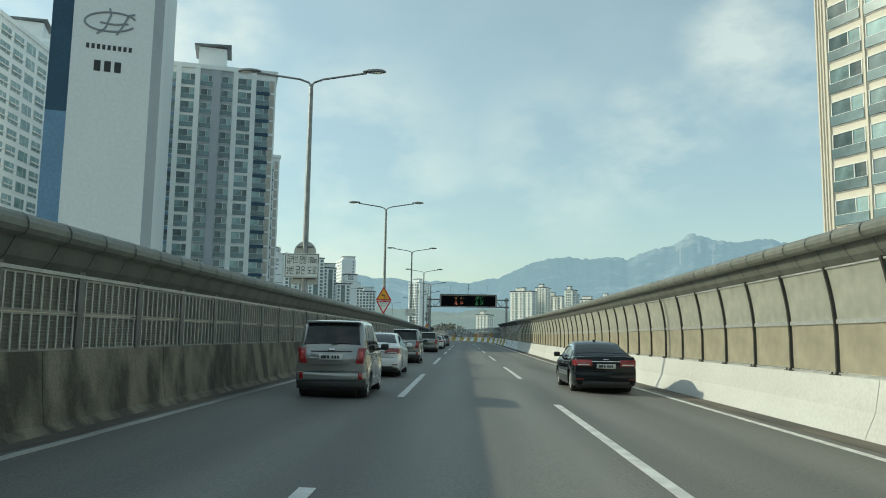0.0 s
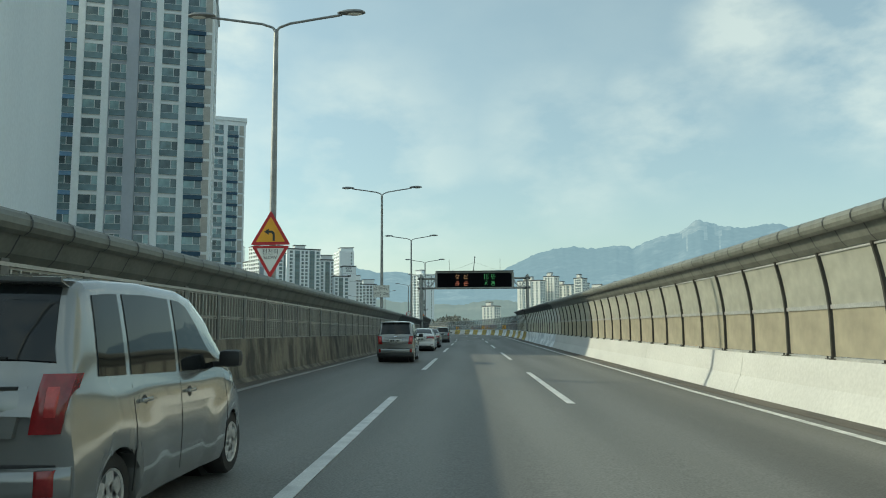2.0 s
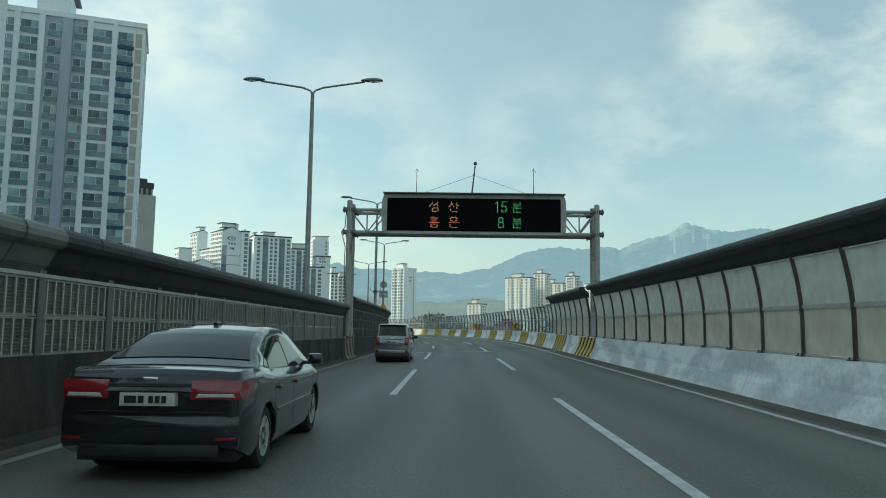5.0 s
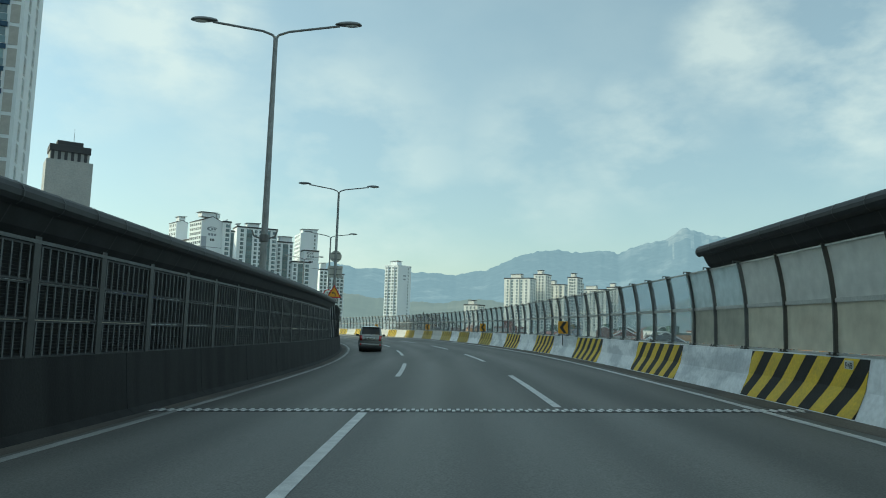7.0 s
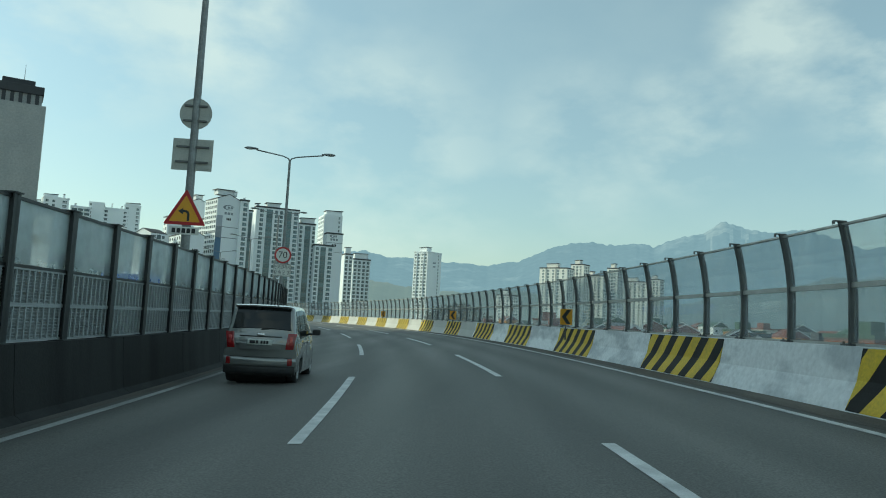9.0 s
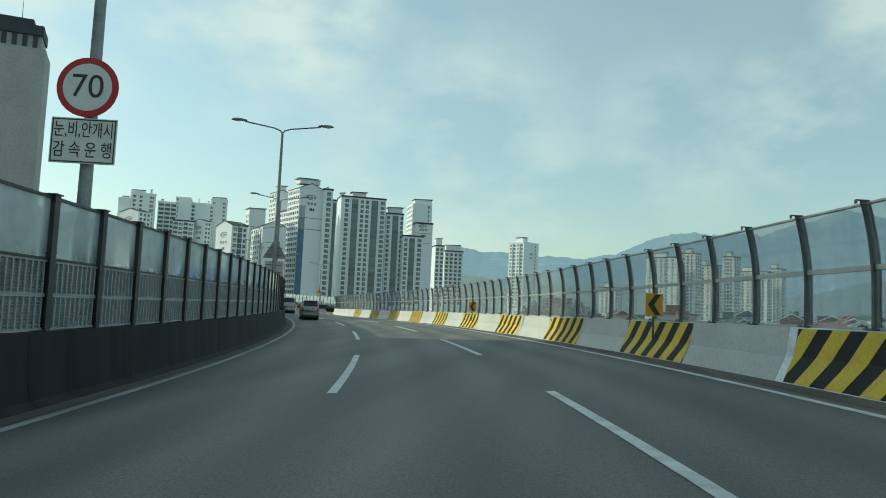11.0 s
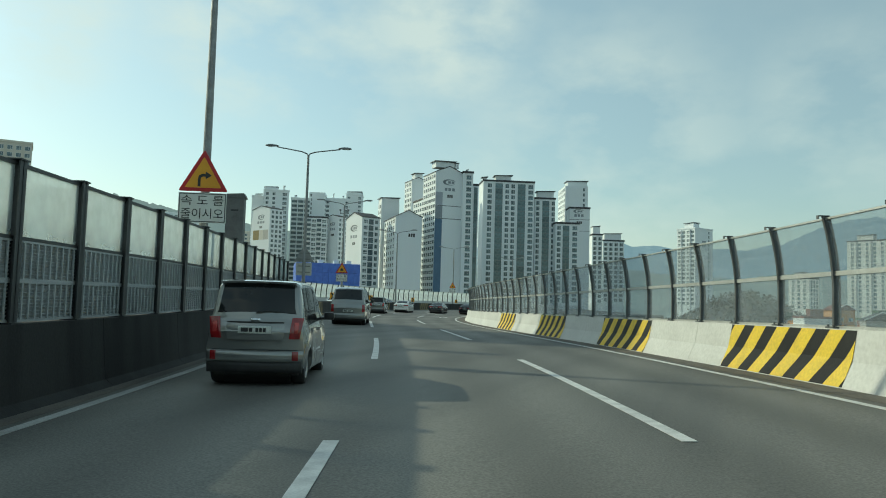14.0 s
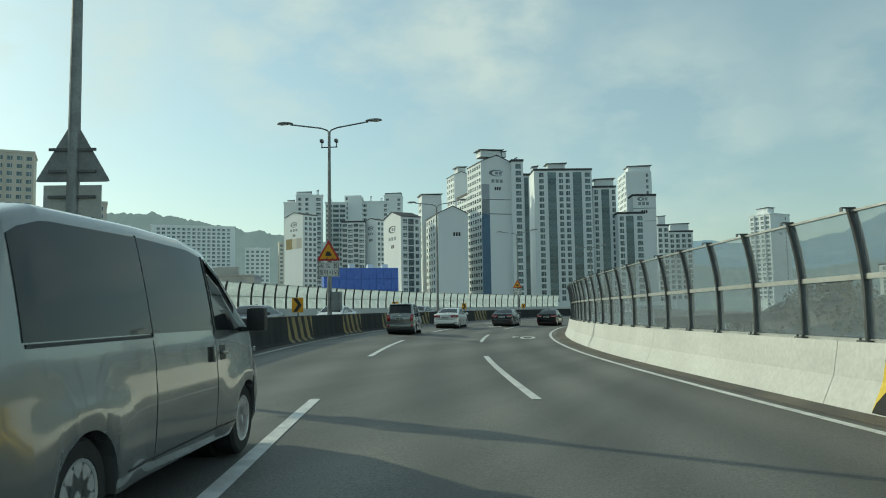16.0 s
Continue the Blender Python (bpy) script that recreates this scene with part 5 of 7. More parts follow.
def apartment(m, w, d, z0, z1, label, cols, side_cols=(), floor=2.75, wall=None, roof=True, gable=False, wh=1.7, bands=(), boxes=(), marks=None, low_z=-2.0, left_cols=(), joined=False, join_sides=False, far=False, rise=None):
    """A slab block. Its front faces -y; cols: (x, width, kind) of the window columns on the front; side_cols: on the +x side; left_cols: on the -x side."""
    wall = wall or WALL_WHITE
    a = thing("apartment_block", m, label, "apartment block")
    r = (w * 0.16 if rise is None else rise) if gable else 0
    bm = bmesh.new()
    if gable:
        prism(bm, [(-w / 2, z0), (w / 2, z0), (w / 2, z1 - r), (0, z1), (-w / 2, z1 - r)], 0, d)
    else:
        box(bm, -w / 2, w / 2, 0, d, z0, z1)
    part("wall", bm, wall, a)
    if gable and far:
        for sg in (1, -1):
            bm = bmesh.new()
            prism(bm, [(0, z1 + 0.004), (sg * (w / 2 + 0.3), z1 - r - 0.1), (sg * (w / 2 + 0.3), z1 - r + 0.18), (0, z1 + 0.3)], -0.25, d + 0.2)
            part("roof_slope", bm, ROOF_DARK, a)
    if roof and not gable:
        bm = bmesh.new()
        box(bm, -w / 2 - 0.3, w / 2 + 0.3, -0.3, d + 0.3, z1 + 0.004, z1 + 0.9, 0.1)
        part("parapet", bm, ROOF_DARK if roof == "dark" else wall, a)
    for x0, x1, y0, y1, h, flare in boxes:
        bm = bmesh.new()
        box(bm, x0, x1, y0, y1, z1, z1 + h)
        part("roof_house", bm, wall, a)
        bm = bmesh.new()
        prism(bm, [(x0 - flare, z1 + h), (x1 + flare, z1 + h + 0.35), (x1 + flare, z1 + h + 0.65), (x0 - flare, z1 + h + 0.3)], y0 - flare, y1 + flare)
        part("roof_house_lid", bm, ROOF_GREY, a)
    for x0, x1, zb0, zb1, mt, t in bands:
        bm = bmesh.new()
        box(bm, x0, x1, -t, 0.0, zb0, zb1)
        part("wall_band", bm, mt, a)
    if far and len(cols) > 3 and not any(kind == 5 for x, ww, kind in cols):
        xs = sorted(x for x, ww, kind in cols)
        for k in range(0, len(xs) - 1, 2):
            x = (xs[k] + xs[k + 1]) / 2
            bm = bmesh.new()
            box(bm, x - 0.16, x + 0.16, -0.75, 0.0, max(z0, low_z - 4), z1 - 0.3)
            part("pier", bm, wall, a)
    n = int((z1 - 0.8 - max(z0, low_z)) / floor)
    top = z1 - 1.0 - wh
    many = bmesh.new()
    for cs, base in ((cols, m), (side_cols, m @ Matrix.Translation((w / 2, 0, 0)) @ Matrix.Rotation(radians(90), 4, "Z")),
                     (left_cols, m @ Matrix.Translation((-w / 2, d, 0)) @ Matrix.Rotation(radians(-90), 4, "Z"))):
        for x, ww, kind in cs:
            pair = [window_mesh(ww, wh, kind, far, fl) for fl in (False, True)]
            drop = r * abs(x) / (w / 2) if base is m else r
            for i in range(n):
                z = top - i * floor - drop
                if z < max(z0, low_z):
                    break
                if joined or (join_sides and base is not m):
                    q = m.inverted() @ base @ Matrix.Translation((x, 0, z))
                    for x0, x1, y0, zz0, zz1, mi in (((-ww / 2, ww / 2, -0.06, -0.3, wh + 0.2, 0), (-ww / 2, ww / 2, -0.16, -0.55, -0.32, 1)) if kind == 5 else ((-ww / 2, ww / 2, -0.05, 0.2, wh + 0.3, 0), (-ww / 2, ww / 2, -0.9, -0.35, 0.45, 1)) if kind == 6 else ()) or ((-ww / 2, ww / 2, -0.05, 0, wh, 1), (-ww / 2 + 0.12, ww * 0.1, -0.09, 0.12, wh - 0.12, 0), (ww * 0.16, ww / 2 - 0.12, -0.09, 0.12, wh - 0.12, 0)) + (((-ww / 2, ww / 2, -0.35, wh * 0.3, wh * 0.42, 1),) if kind else ()):
                        vs = [many.verts.new(q @ Vector(v)) for v in ((x0, y0, zz0), (x1, y0, zz0), (x1, y0, zz1), (x0, y0, zz1), (x0, 0, zz0), (x1, 0, zz0), (x1, 0, zz1), (x0, 0, zz1))]
                        for f in ((0, 1, 2, 3), (0, 4, 5, 1), (3, 2, 6, 7), (0, 3, 7, 4), (1, 5, 6, 2)):
                            many.faces.new([vs[i] for i in f]).material_index = mi
                else:
                    part("window", pair[(i * i + int(x * 3)) % 3 % 2], None, a, m=base @ Matrix.Translation((x, 0, z)))
    if many.faces:
        tagged(part("glazing", many, [WIN_FAR if far else WIN_GLASS, WIN_FRAME], a, "rows of small windows"), kind="stuff")
    else:
        many.free()
    if marks:
        for x, z, ww, hh, mt in marks:
            bm = bmesh.new()
            box(bm, x - ww / 2, x + ww / 2, -0.04, -0.005, z - hh / 2, z + hh / 2, 0.01)
            part("mark", bm, mt, a)
    return a


def spread(x0, x1, n, w, kinds=(0,)):
    return [(x0 + (x1 - x0) * (i + 0.5) / n, w, kinds[i % len(kinds)]) for i in range(n)]


def near_towers():
    def P(x, y, yaw):
        return pose(x, y, 0, 0, 0, yaw)
    w = 21.4
    cols = [(w / 2 - 2.45, 2.5, 2), (w / 2 - 5.65, 2.7, 1), (w / 2 - 8.85, 2.0, 1), (w / 2 - 12.45, 2.0, 1), (w / 2 - 15.65, 2.7, 1), (w / 2 - 18.9, 2.5, 4), (w / 2 - 0.75, 0.9, 3), (w / 2 - 20.75, 0.9, 3)]
    rib = [(w / 2 - x - 0.45, w / 2 - x + 0.45, -14, 49.6, WALL_WHITE, 0.45) for x in (4.05, 7.3, 14.05, 17.3)]
    mid = [(w / 2 - 11.4, w / 2 - 9.9, -14, 49.6, WALL_GREY, 0.55), (w / 2 - 13.7, w / 2 - 7.7, -14, 49.6, WALL_GREY, 0.006)]
    c, s = math.cos(radians(17)), math.sin(radians(17))
    apartment(P(-35.9 - c * w / 2, 137.7 - s * w / 2, 17), w, 12, -14, 49.6, "tall off-white apartment tower with grey centre and blue balcony panels", cols, [(3, 1.2, 0), (8, 1.2, 0)], 2.62, wh=2.2, bands=rib + mid,
              boxes=[(-3.5, 1.5, 2, 8, 5.0, 0.8)], wall=WALL_WHITE)
    c, s = math.cos(radians(21)), math.sin(radians(21))
    w = 26.0
    cols2 = [(w / 2 - 0.9, 1.0, 3), (w / 2 - 2.9, 2.4, 2), (w / 2 - 6.4, 2.9, 1), (w / 2 - 9.6, 1.9, 1), (w / 2 - 13.4, 1.9, 1), (w / 2 - 17.0, 2.6, 1), (w / 2 - 20.4, 2.6, 1), (w / 2 - 23.6, 2.4, 2)]
    rib2 = [(w / 2 - x - 0.4, w / 2 - x + 0.4, -14, 50.4, WALL_WHITE, 0.4) for x in (4.5, 8.2, 15.2, 18.7, 22.1)] + [(w / 2 - 14.9, w / 2 - 8.4, -14, 50.4, WALL_GREY, 0.006), (w / 2 - 12.3, w / 2 - 10.8, -14, 50.4, WALL_GREY, 0.5)]
    apartment(P(-52.1 - c * w / 2, 206.7 - s * w / 2, 21), w, 12, -14, 50.4, "tall off-white apartment tower with blue balcony panels in a row", cols2, [(3, 1.2, 0), (8, 1.2, 0)], 2.72, wh=2.28, bands=rib2,
              boxes=[(-3.5, 1.5, 2, 8, 5.0, 0.8)])
    c, s = math.cos(radians(20)), math.sin(radians(20))
    w = 12.6
    marks = [(-2.2 + 0.6 * i, 36.0, 0.36, 0.62, ROOF_DARK) for i in range(9)] + [(-1.0 + 1.15 * i, 33.6, 0.75, 1.35, SIGN_K) for i in range(3)]
    bands = [(-w / 2, -w / 2 + 2.3, 27.5, 62, WALL_BLUE, 0.02), (-w / 2, -w / 2 + 2.3, 13.5, 27.5, WALL_SKY, 0.02), (-w / 2, -w / 2 + 2.3, -14, 13.5, WALL_GREY, 0.02), (w / 2 - 1.2, w / 2, -14, 62, WALL_GREY, 0.02)]
    gable = apartment(P(-38.3 - c * w / 2, 91.5 - s * w / 2, 20), w, 36, -14, 62, "white windowless gable of a tall block with a blue edge", [], [], 2.75, bands=bands, marks=marks, wall=WALL_WHITE)
    for pts in ([(0.2 + 2.9 * math.cos(a) + 0.5 * math.sin(a), 39.3 + 1.25 * math.sin(a)) for a in (0.5 + 0.26 * i for i in range(22))],
                [(-1.3, 37.6), (-0.4, 38.4), (0.2, 40.2), (0.0, 41.0)], [(0.9, 37.7), (1.5, 38.7), (2.2, 40.4), (2.9, 40.6)], [(-1.0, 39.1), (0.6, 39.0), (2.2, 39.3)]):
        bm = bmesh.new()
        for p, q in zip(pts, pts[1:]):
            tube(bm, (p[0], -0.03, p[1]), (q[0], -0.03, q[1]), 0.13, seg=6)
        part("emblem_stroke", bm, WALL_SLATE_GREY, gable)
    w = 24.0
    apartment(P(-84.5 - c * w / 2, 150 - s * w / 2, 20), w, 12, -14, 60.5, "tall off-white apartment tower behind a blue-edged gable", spread(-w / 2 + 1, w / 2 - 0.5, 6, 2.6, (1, 1, 2)), [], 2.8, boxes=[(2, 8, 2, 8, 5.0, 0.8)])
    w = 30.0
    flutes = [(-w / 2 + 0.12 + 0.3 * i, -w / 2 + 0.24 + 0.3 * i, -14, 72, WALL_CREAM, 0.12) for i in range(4)]
    apartment(P(38.4, 56.3, -66), w, 14, -14, 72, "cream apartment tower with wide balcony windows and rails", [(-w / 2 + 3.05 + 3.78 * i, 3.3, 1) for i in range(7)], [(2.5, 1.8, 0), (6, 1.8, 0), (10, 1.8, 0)], 3.0, wall=WALL_CREAM,
              wh=2.35, bands=flutes + [(-w / 2 + 1.2 + 3.78 * i - 0.1, -w / 2 + 1.2 + 3.78 * i + 0.1, -14, 72, WALL_CREAM, 0.2) for i in range(8)])
    # Invented slabs, added only to throw shade over the road.
    for x, y, ww, dd, h in ((-89, 126, 12, 78, 57), (-119, 206, 12, 33, 86)):
        apartment(P(x, y, 4), ww, dd, -14, h, "tall off-white apartment slab added to shade the road", [], spread(1, dd - 1, int(dd / 4.4), 3.5, (1, 1, 0)), 3.0, join_sides=True, wh=2.1)
    # tiled office tower with a dark roof crown
    c, s = math.cos(radians(33)), math.sin(radians(33))
    m = P(-79.3 - c * 4.7, 282.4 - s * 4.7, 33)
    a = thing("office_tower", m, "slim pale tiled tower with a dark roof crown", "office tower")
    bm = bmesh.new()
    box(bm, -4.6, 4.6, 0, 7, -14, 35.4, 0.05)
    part("wall", bm, TILE_PALE, a)
    for i in range(24):
        bm = bmesh.new()
        box(bm, -4.62, 4.62, -0.02, 7.02, -10 + i * 1.9, -9.95 + i * 1.9)
        part("wall_joint", bm, PANEL_BEIGE, a)
    bm = bmesh.new()
    box(bm, -3.9, 3.9, 1, 6, 35.4, 37.4)
    part("roof_house", bm, TILE_PALE, a)
    for i in range(6):
        bm = bmesh.new()
        box(bm, -3.7 + i * 1.3, -3.1 + i * 1.3, 0.75, 0.98, 35.6, 38.2)
        part("fin", bm, ROOF_DARK, a)
    bm = bmesh.new()
    box(bm, -4.1, 4.1, 0.6, 6.4, 37.4, 38.9, 0.1)
    box(bm, -2.6, 2.6, 2, 5, 38.9, 40.1, 0.1)
    part("crown", bm, ROOF_DARK, a)
    bm = bmesh.new()
    tube(bm, (0.8, 4, 40.1), (0.8, 4, 43.4), 0.06, 0.03, 6)
    part("mast", bm, STEEL_DARK, a)


def far_towers():
    def blk(x, y, yaw, w, d, z1, label, cols=(), side=(), left=(), **k):
        k.setdefault("joined", not (x > -160 and y < 640))
        return apartment(pose(x, y, 0, 0, 0, yaw), w, d, -14, z1, label, cols, side, left_cols=left, join_sides=True, far=True, **k)
    dark = dict(roof="dark", low_z=2.0, wh=2.05)

    def bars(x, z_word, z_low, w):
        """Bars for a word of three signs and the short line below it."""
        return [(x + k * w, z_word, w * 0.72, 1.35, WALL_SLATE_GREY) for k in (-1, 0, 1)] + [(x + k * 0.95 + 0.2, z_low, 0.7, 1.35, SIGN_K) for k in (-1, 0, 1)]

    def emblem(a, x, z, r):
        """A grey swoosh with two short bars inside it."""
        bm = bmesh.new()
        n = 16
        rows = []
        for k in range(n + 1):
            t = radians(20 + 300 * k / n)
            q = 0.08 + 0.34 * math.sin(math.pi * k / n)
            rows.append([bm.verts.new((x + rr * math.cos(t), -0.03, z + 0.42 * rr * math.sin(t))) for rr in (r, r * (1 - q))])
        for p, q in zip(rows, rows[1:]):
            bm.faces.new((p[0], q[0], q[1], p[1]))
        bmesh.ops.solidify(bm, geom=bm.faces[:], thickness=0.025)
        bmesh.ops.recalc_face_normals(bm, faces=bm.faces[:])
        part("emblem", bm, WALL_SLATE_GREY, a, "grey swoosh emblem")
        for k in (0, 1):
            bm = bmesh.new()
            box(bm, x - 0.2 * r + 0.52 * r * k, x + 0.2 * r + 0.52 * r * k, -0.04, -0.005, z - 0.17 * r, z + 0.17 * r, 0.01)
            part("mark", bm, WALL_SLATE_GREY, a)
    Y = 24.9
    # gable-ended blocks of the estate across the valley
    a = blk(-141.6, 560.2, 42, 13.4, 17, 64.0, "white apartment block with a blank gable end and a blue stripe", [], [], spread(0.4, 16.8, 6, 2.0, (1, 0)), gable=True, rise=2.8,
            bands=[(-6.7, -3.2, -14, 39.7, WALL_SLATE, 0.02), (-6.7, -3.2, 40.1, 45.6, WALL_SLATE_GREY, 0.02), (-6.7, -3.2, 46.0, 52.0, WALL_GREY, 0.02), (-6.7, 6.7, 39.72, 40.05, ROOF_GREY, 0.03), (-6.7, 6.7, 45.65, 45.95, ROOF_GREY, 0.03)],
            boxes=[(-5.5, 3.6, 3.4, 9, 2.6, 0.9), (3.9, 5.6, 3, 5, 2.2, 0.3)], marks=bars(0.2, 53.4, 50.3, 1.8), low_z=2.0, wh=1.7)
    emblem(a, 0.0, 56.7, 3.3)
    blk(-156.2, 571.5, 42, 3.0, 19, 51.0, "lower white wing with sunlit balconies behind a gable", [], [], spread(0.4, 18.8, 6, 2.2, (1, 0)), roof="dark", low_z=2.0, wh=1.7)
    blk(-173.9, 599.6, 42, 7.5, 12, 66.6, "white apartment block with rows of small sunlit windows", [], [], spread(0.5, 11.5, 4, 1.6, (0, 1)), boxes=[(-1, 3, 3, 8, 2.6, 0.8)], gable=True, rise=1.5, low_z=2.0, wh=1.7)
    blk(-133.6, 563.1, 30, 4.7, 11, 61.2, "narrow white apartment wing with a dark flat roof", [(0.35, 2.3, 1)], spread(1, 10, 3, 1.7), [], boxes=[(-0.5, 0.5, 2, 3, 1.6, 0.1)], **dark)
    blk(-133.4, 573.6, 30, 2.6, 9, 57.0, "recessed glazed stair bay between two apartment wings", [(0.0, 1.7, 5)], [], [], **dark)
    blk(-124.7, 599.3, 27, 25.9, 14, 62.6, "broad white apartment block with dark glazed bays and a slate roof", [(-9.7, 2.2, 0), (-5.0, 3.7, 5), (-0.9, 1.9, 0), (2.1, 1.9, 0), (6.4, 3.9, 5), (11.0, 2.4, 1)], spread(1, 12, 3, 1.7), [],
        boxes=[(-6.2, 1.6, 3, 8, 3.4, 0.9), (-12.6, -10.8, 4, 7, 2.4, 0.7)], **dark)
    blk(-109.3, 612.1, 25, 10.4, 12, 55.4, "white apartment wing with one glazed bay and a dark slate roof", [(-3.7, 1.7, 0), (0.4, 3.5, 5), (4.2, 1.7, 0)], spread(1, 11, 3, 1.7), [], boxes=[(-3.2, 5.0, 3, 8, 4.2, 0.8)], **dark)
    blk(-97.4, 610.8, 25, 11.9, 12, 42.5, "lower white apartment wing with a slate roof", [(-4.3, 1.9, 0), (-0.7, 3.3, 5), (3.7, 2.4, 1)], spread(1, 11, 3, 1.7), [], **dark)
    blk(-96.9, 630.0, 23, 11.9, 20, 64.6, "white apartment block with a tall blank gable under a winged roof", [(3.9, 1.1, 0)], [], spread(0.6, 19.4, 6, 1.7, (1, 0)), low_z=38.0, wh=1.7, roof=False, boxes=[(-4.4, 5.9, 2, 9, 2.6, 0.7)])
    a = blk(-91.9, 613.5, 23, 10.1, 9, 50.4, "white blank gable wing with a thin slate roof", [], [], [], low_z=2.0, roof="dark", marks=bars(-0.4, 47.0, 43.4, 1.7), bands=[(-5.05, 5.05, 44.8, 45.05, ROOF_GREY, 0.03), (-5.05, 5.05, 39.1, 39.3, ROOF_GREY, 0.03)])
    emblem(a, -0.6, 49.1, 2.6)
    blk(-93.1, 673.5, 22, 5.8, 12, 42.8, "distant white apartment wing with a slate roof", spread(-2.9, 2.9, 2, 1.9), [], [], boxes=[(-2, 2, 3, 8, 5.2, 0.4)], **dark)
    blk(-87.2, 695.4, 22, 12.8, 12, 41.2, "distant white apartment block with a slate roof", spread(-6.2, 6.2, 4, 2.0), [], [], boxes=[(-4.8, 5.2, 3, 8, 4.6, 0.6)], **dark)
    blk(-153.0, 541.4, 37, 11.9, 25, 41.6, "white apartment block with a broad blank gable", [], [], spread(0.8, 24.2, 5, 2.2, (1, 0)), gable=True, rise=2.9, marks=[(0.4 + 1.05 * i, 30.7, 0.75, 1.5, SIGN_K) for i in range(3)], low_z=0.0, wh=1.7)
    blk(-171.0, 560.0, 37, 8.6, 8, 48.0, "white stair tower with a winged slate roof", [], [], spread(0.5, 7.5, 2, 1.6), roof=False, boxes=[(-4.2, 4.2, 0.1, 7.8, 2.0, 0.6)], low_z=20.0)
    a = blk(-180.9, 543.0, -35, 16.0, 9, 41.3, "sunlit white apartment block with a gable over balcony columns", [], [(1.8, 2.0, 1), (4.5, 2.4, 5), (7.2, 1.6, 0)], [], gable=True, rise=2.5, low_z=0.0, wh=1.8, wall=WALL_WHITE, marks=bars(0.2, 30.4, 27.2, 2.4))
    emblem(a, 0.4, 34.2, 3.6)
    # older cluster further off
    far = dict(low_z=4.0, wh=1.8)
    a = blk(-275.6, 606.4, -22, 18.0, 9, 54.7, "pale apartment block with a gable picture in warm colours", [], spread(0.6, 8.6, 3, 1.7), [], gable=True, rise=1.9, marks=bars(0, 45.2, 42.4, 2.6) + [(-4.6, 37.9, 6.2, 5.6, YELLOW_OLD), (0.6, 37.9, 3.9, 5.6, WALL_CREAM), (5.2, 37.9, 5.0, 5.6, PANEL_BEIGE)], **far)
    emblem(a, 0.4, 48.2, 3.6)
    blk(-278.7, 625.5, 35, 14.9, 20, 66.6, "tall pale apartment block with a stepped top", [(-5.4, 1.8, 0), (-1.5, 1.8, 0), (4.9, 2.6, 1)], [], spread(1, 19, 5, 1.8, (1, 0)), boxes=[(-7, 1, 3, 9, 2.5, 0.3), (4.0, 5.2, 3, 5, 3.4, 0.1)], **far)
    blk(-290.5, 623.9, 35, 7.5, 14, 63.0, "pale apartment wing with a sunlit flank", [], [], spread(1, 13, 4, 1.7), boxes=[(-1.5, 2, 3, 9, 2.0, 0.4)], **far)
    blk(-266.4, 633.5, 30, 11.6, 14, 62.4, "pale apartment block with open balcony floors", spread(-5.6, 5.6, 3, 3.2, (6,)), spread(1, 13, 3, 1.8), [], boxes=[(-4, -2.6, 2, 4, 2, 0.1)], **far)
    blk(-260.7, 642.7, 25, 9.6, 14, 67.8, "pale stair tower of an apartment block", [(-3.6, 1.2, 0)], spread(1, 13, 3, 1.8), [], roof=False, **far)
    blk(-247.6, 621.4, 25, 12.5, 14, 49.2, "lower pale apartment block with balconies", spread(-6.0, 6.0, 4, 2.6, (6, 1)), spread(1, 13, 3, 1.8), [], roof="dark", low_z=4.0, wh=1.8)
    a = blk(-240.0, 627.0, -20, 9.5, 6, 51.4, "pale blank gable with small marks", [], spread(0.5, 5.5, 2, 1.6), [], gable=True, rise=1.2, marks=bars(0, 43.0, 39.6, 1.6), **far)
    emblem(a, 0.2, 46.0, 2.6)
    blk(-254.7, 657.7, 25, 15.6, 14, 65.2, "distant pale apartment block with vent pipes on its roof", [(-6, 1.9, 0), (6, 1.9, 1)], [], [], boxes=[(-3.2, -2.4, 3, 4, 3.6, 0.1), (3.0, 4.0, 3, 4, 2.4, 0.1)], **far)
    blk(-245.7, 663.2, 25, 10.4, 12, 68.6, "distant pale apartment block with a flared roof house", [(-3.4, 1.9, 0), (3.4, 1.9, 1)], [], [], boxes=[(-4.4, 4.4, 1, 8, 2.0, 0.5)], **far)
    a = blk(-49.5, 759, -35, 14.5, 18, 54.5, "slim white apartment tower with sunlit balconies and a blank shaded flank", spread(-7, 7, 4, 2.3, (1, 0)), [(14.0, 1.2, 0)], [], boxes=[(-3.5, 3.5, 3, 9, 4.2, 0.6)], **far)
    for z, w in ((46.5, 4.0), (43.5, 3.2)):
        bm = bmesh.new()
        box(bm, 7.26, 7.30, 9 - w / 2, 9 + w / 2, z - 0.6, z + 0.6, 0.01)
        part("mark", bm, WALL_SLATE_GREY, a)
    # blocks by the foot of the mountain
    for x, y, w, z in ((62, 803, 26, 50), (97, 835, 28, 47), (84, 815, 12, 55), (122, 850, 10, 50), (145, 876, 28, 46), (20, 790, 14, 24), (168, 890, 12, 50), (112, 800, 9, 52)):
        blk(x, y, -32, w, 13, z, "sunlit white apartment block with a slate roof", spread(-w / 2 + 1.2, w / 2 - 1.2, max(3, int(w / 4.5)), 1.9, (1, 0)), spread(1, 12, 3, 2.2, (1,)), [], wall=WALL_WARM, boxes=[(-w * 0.3, w * 0.1, 3, 8, 4.2, 0.5)], **dark)
    # long slab and older flats on the hillside
    blk(-411, 676, Y + 20, 56, 12, 62.0, "long pale apartment slab on the wooded hillside", spread(-25, 25, 15, 2.2, (1, 0)), [], [], low_z=0.0, wh=1.8)
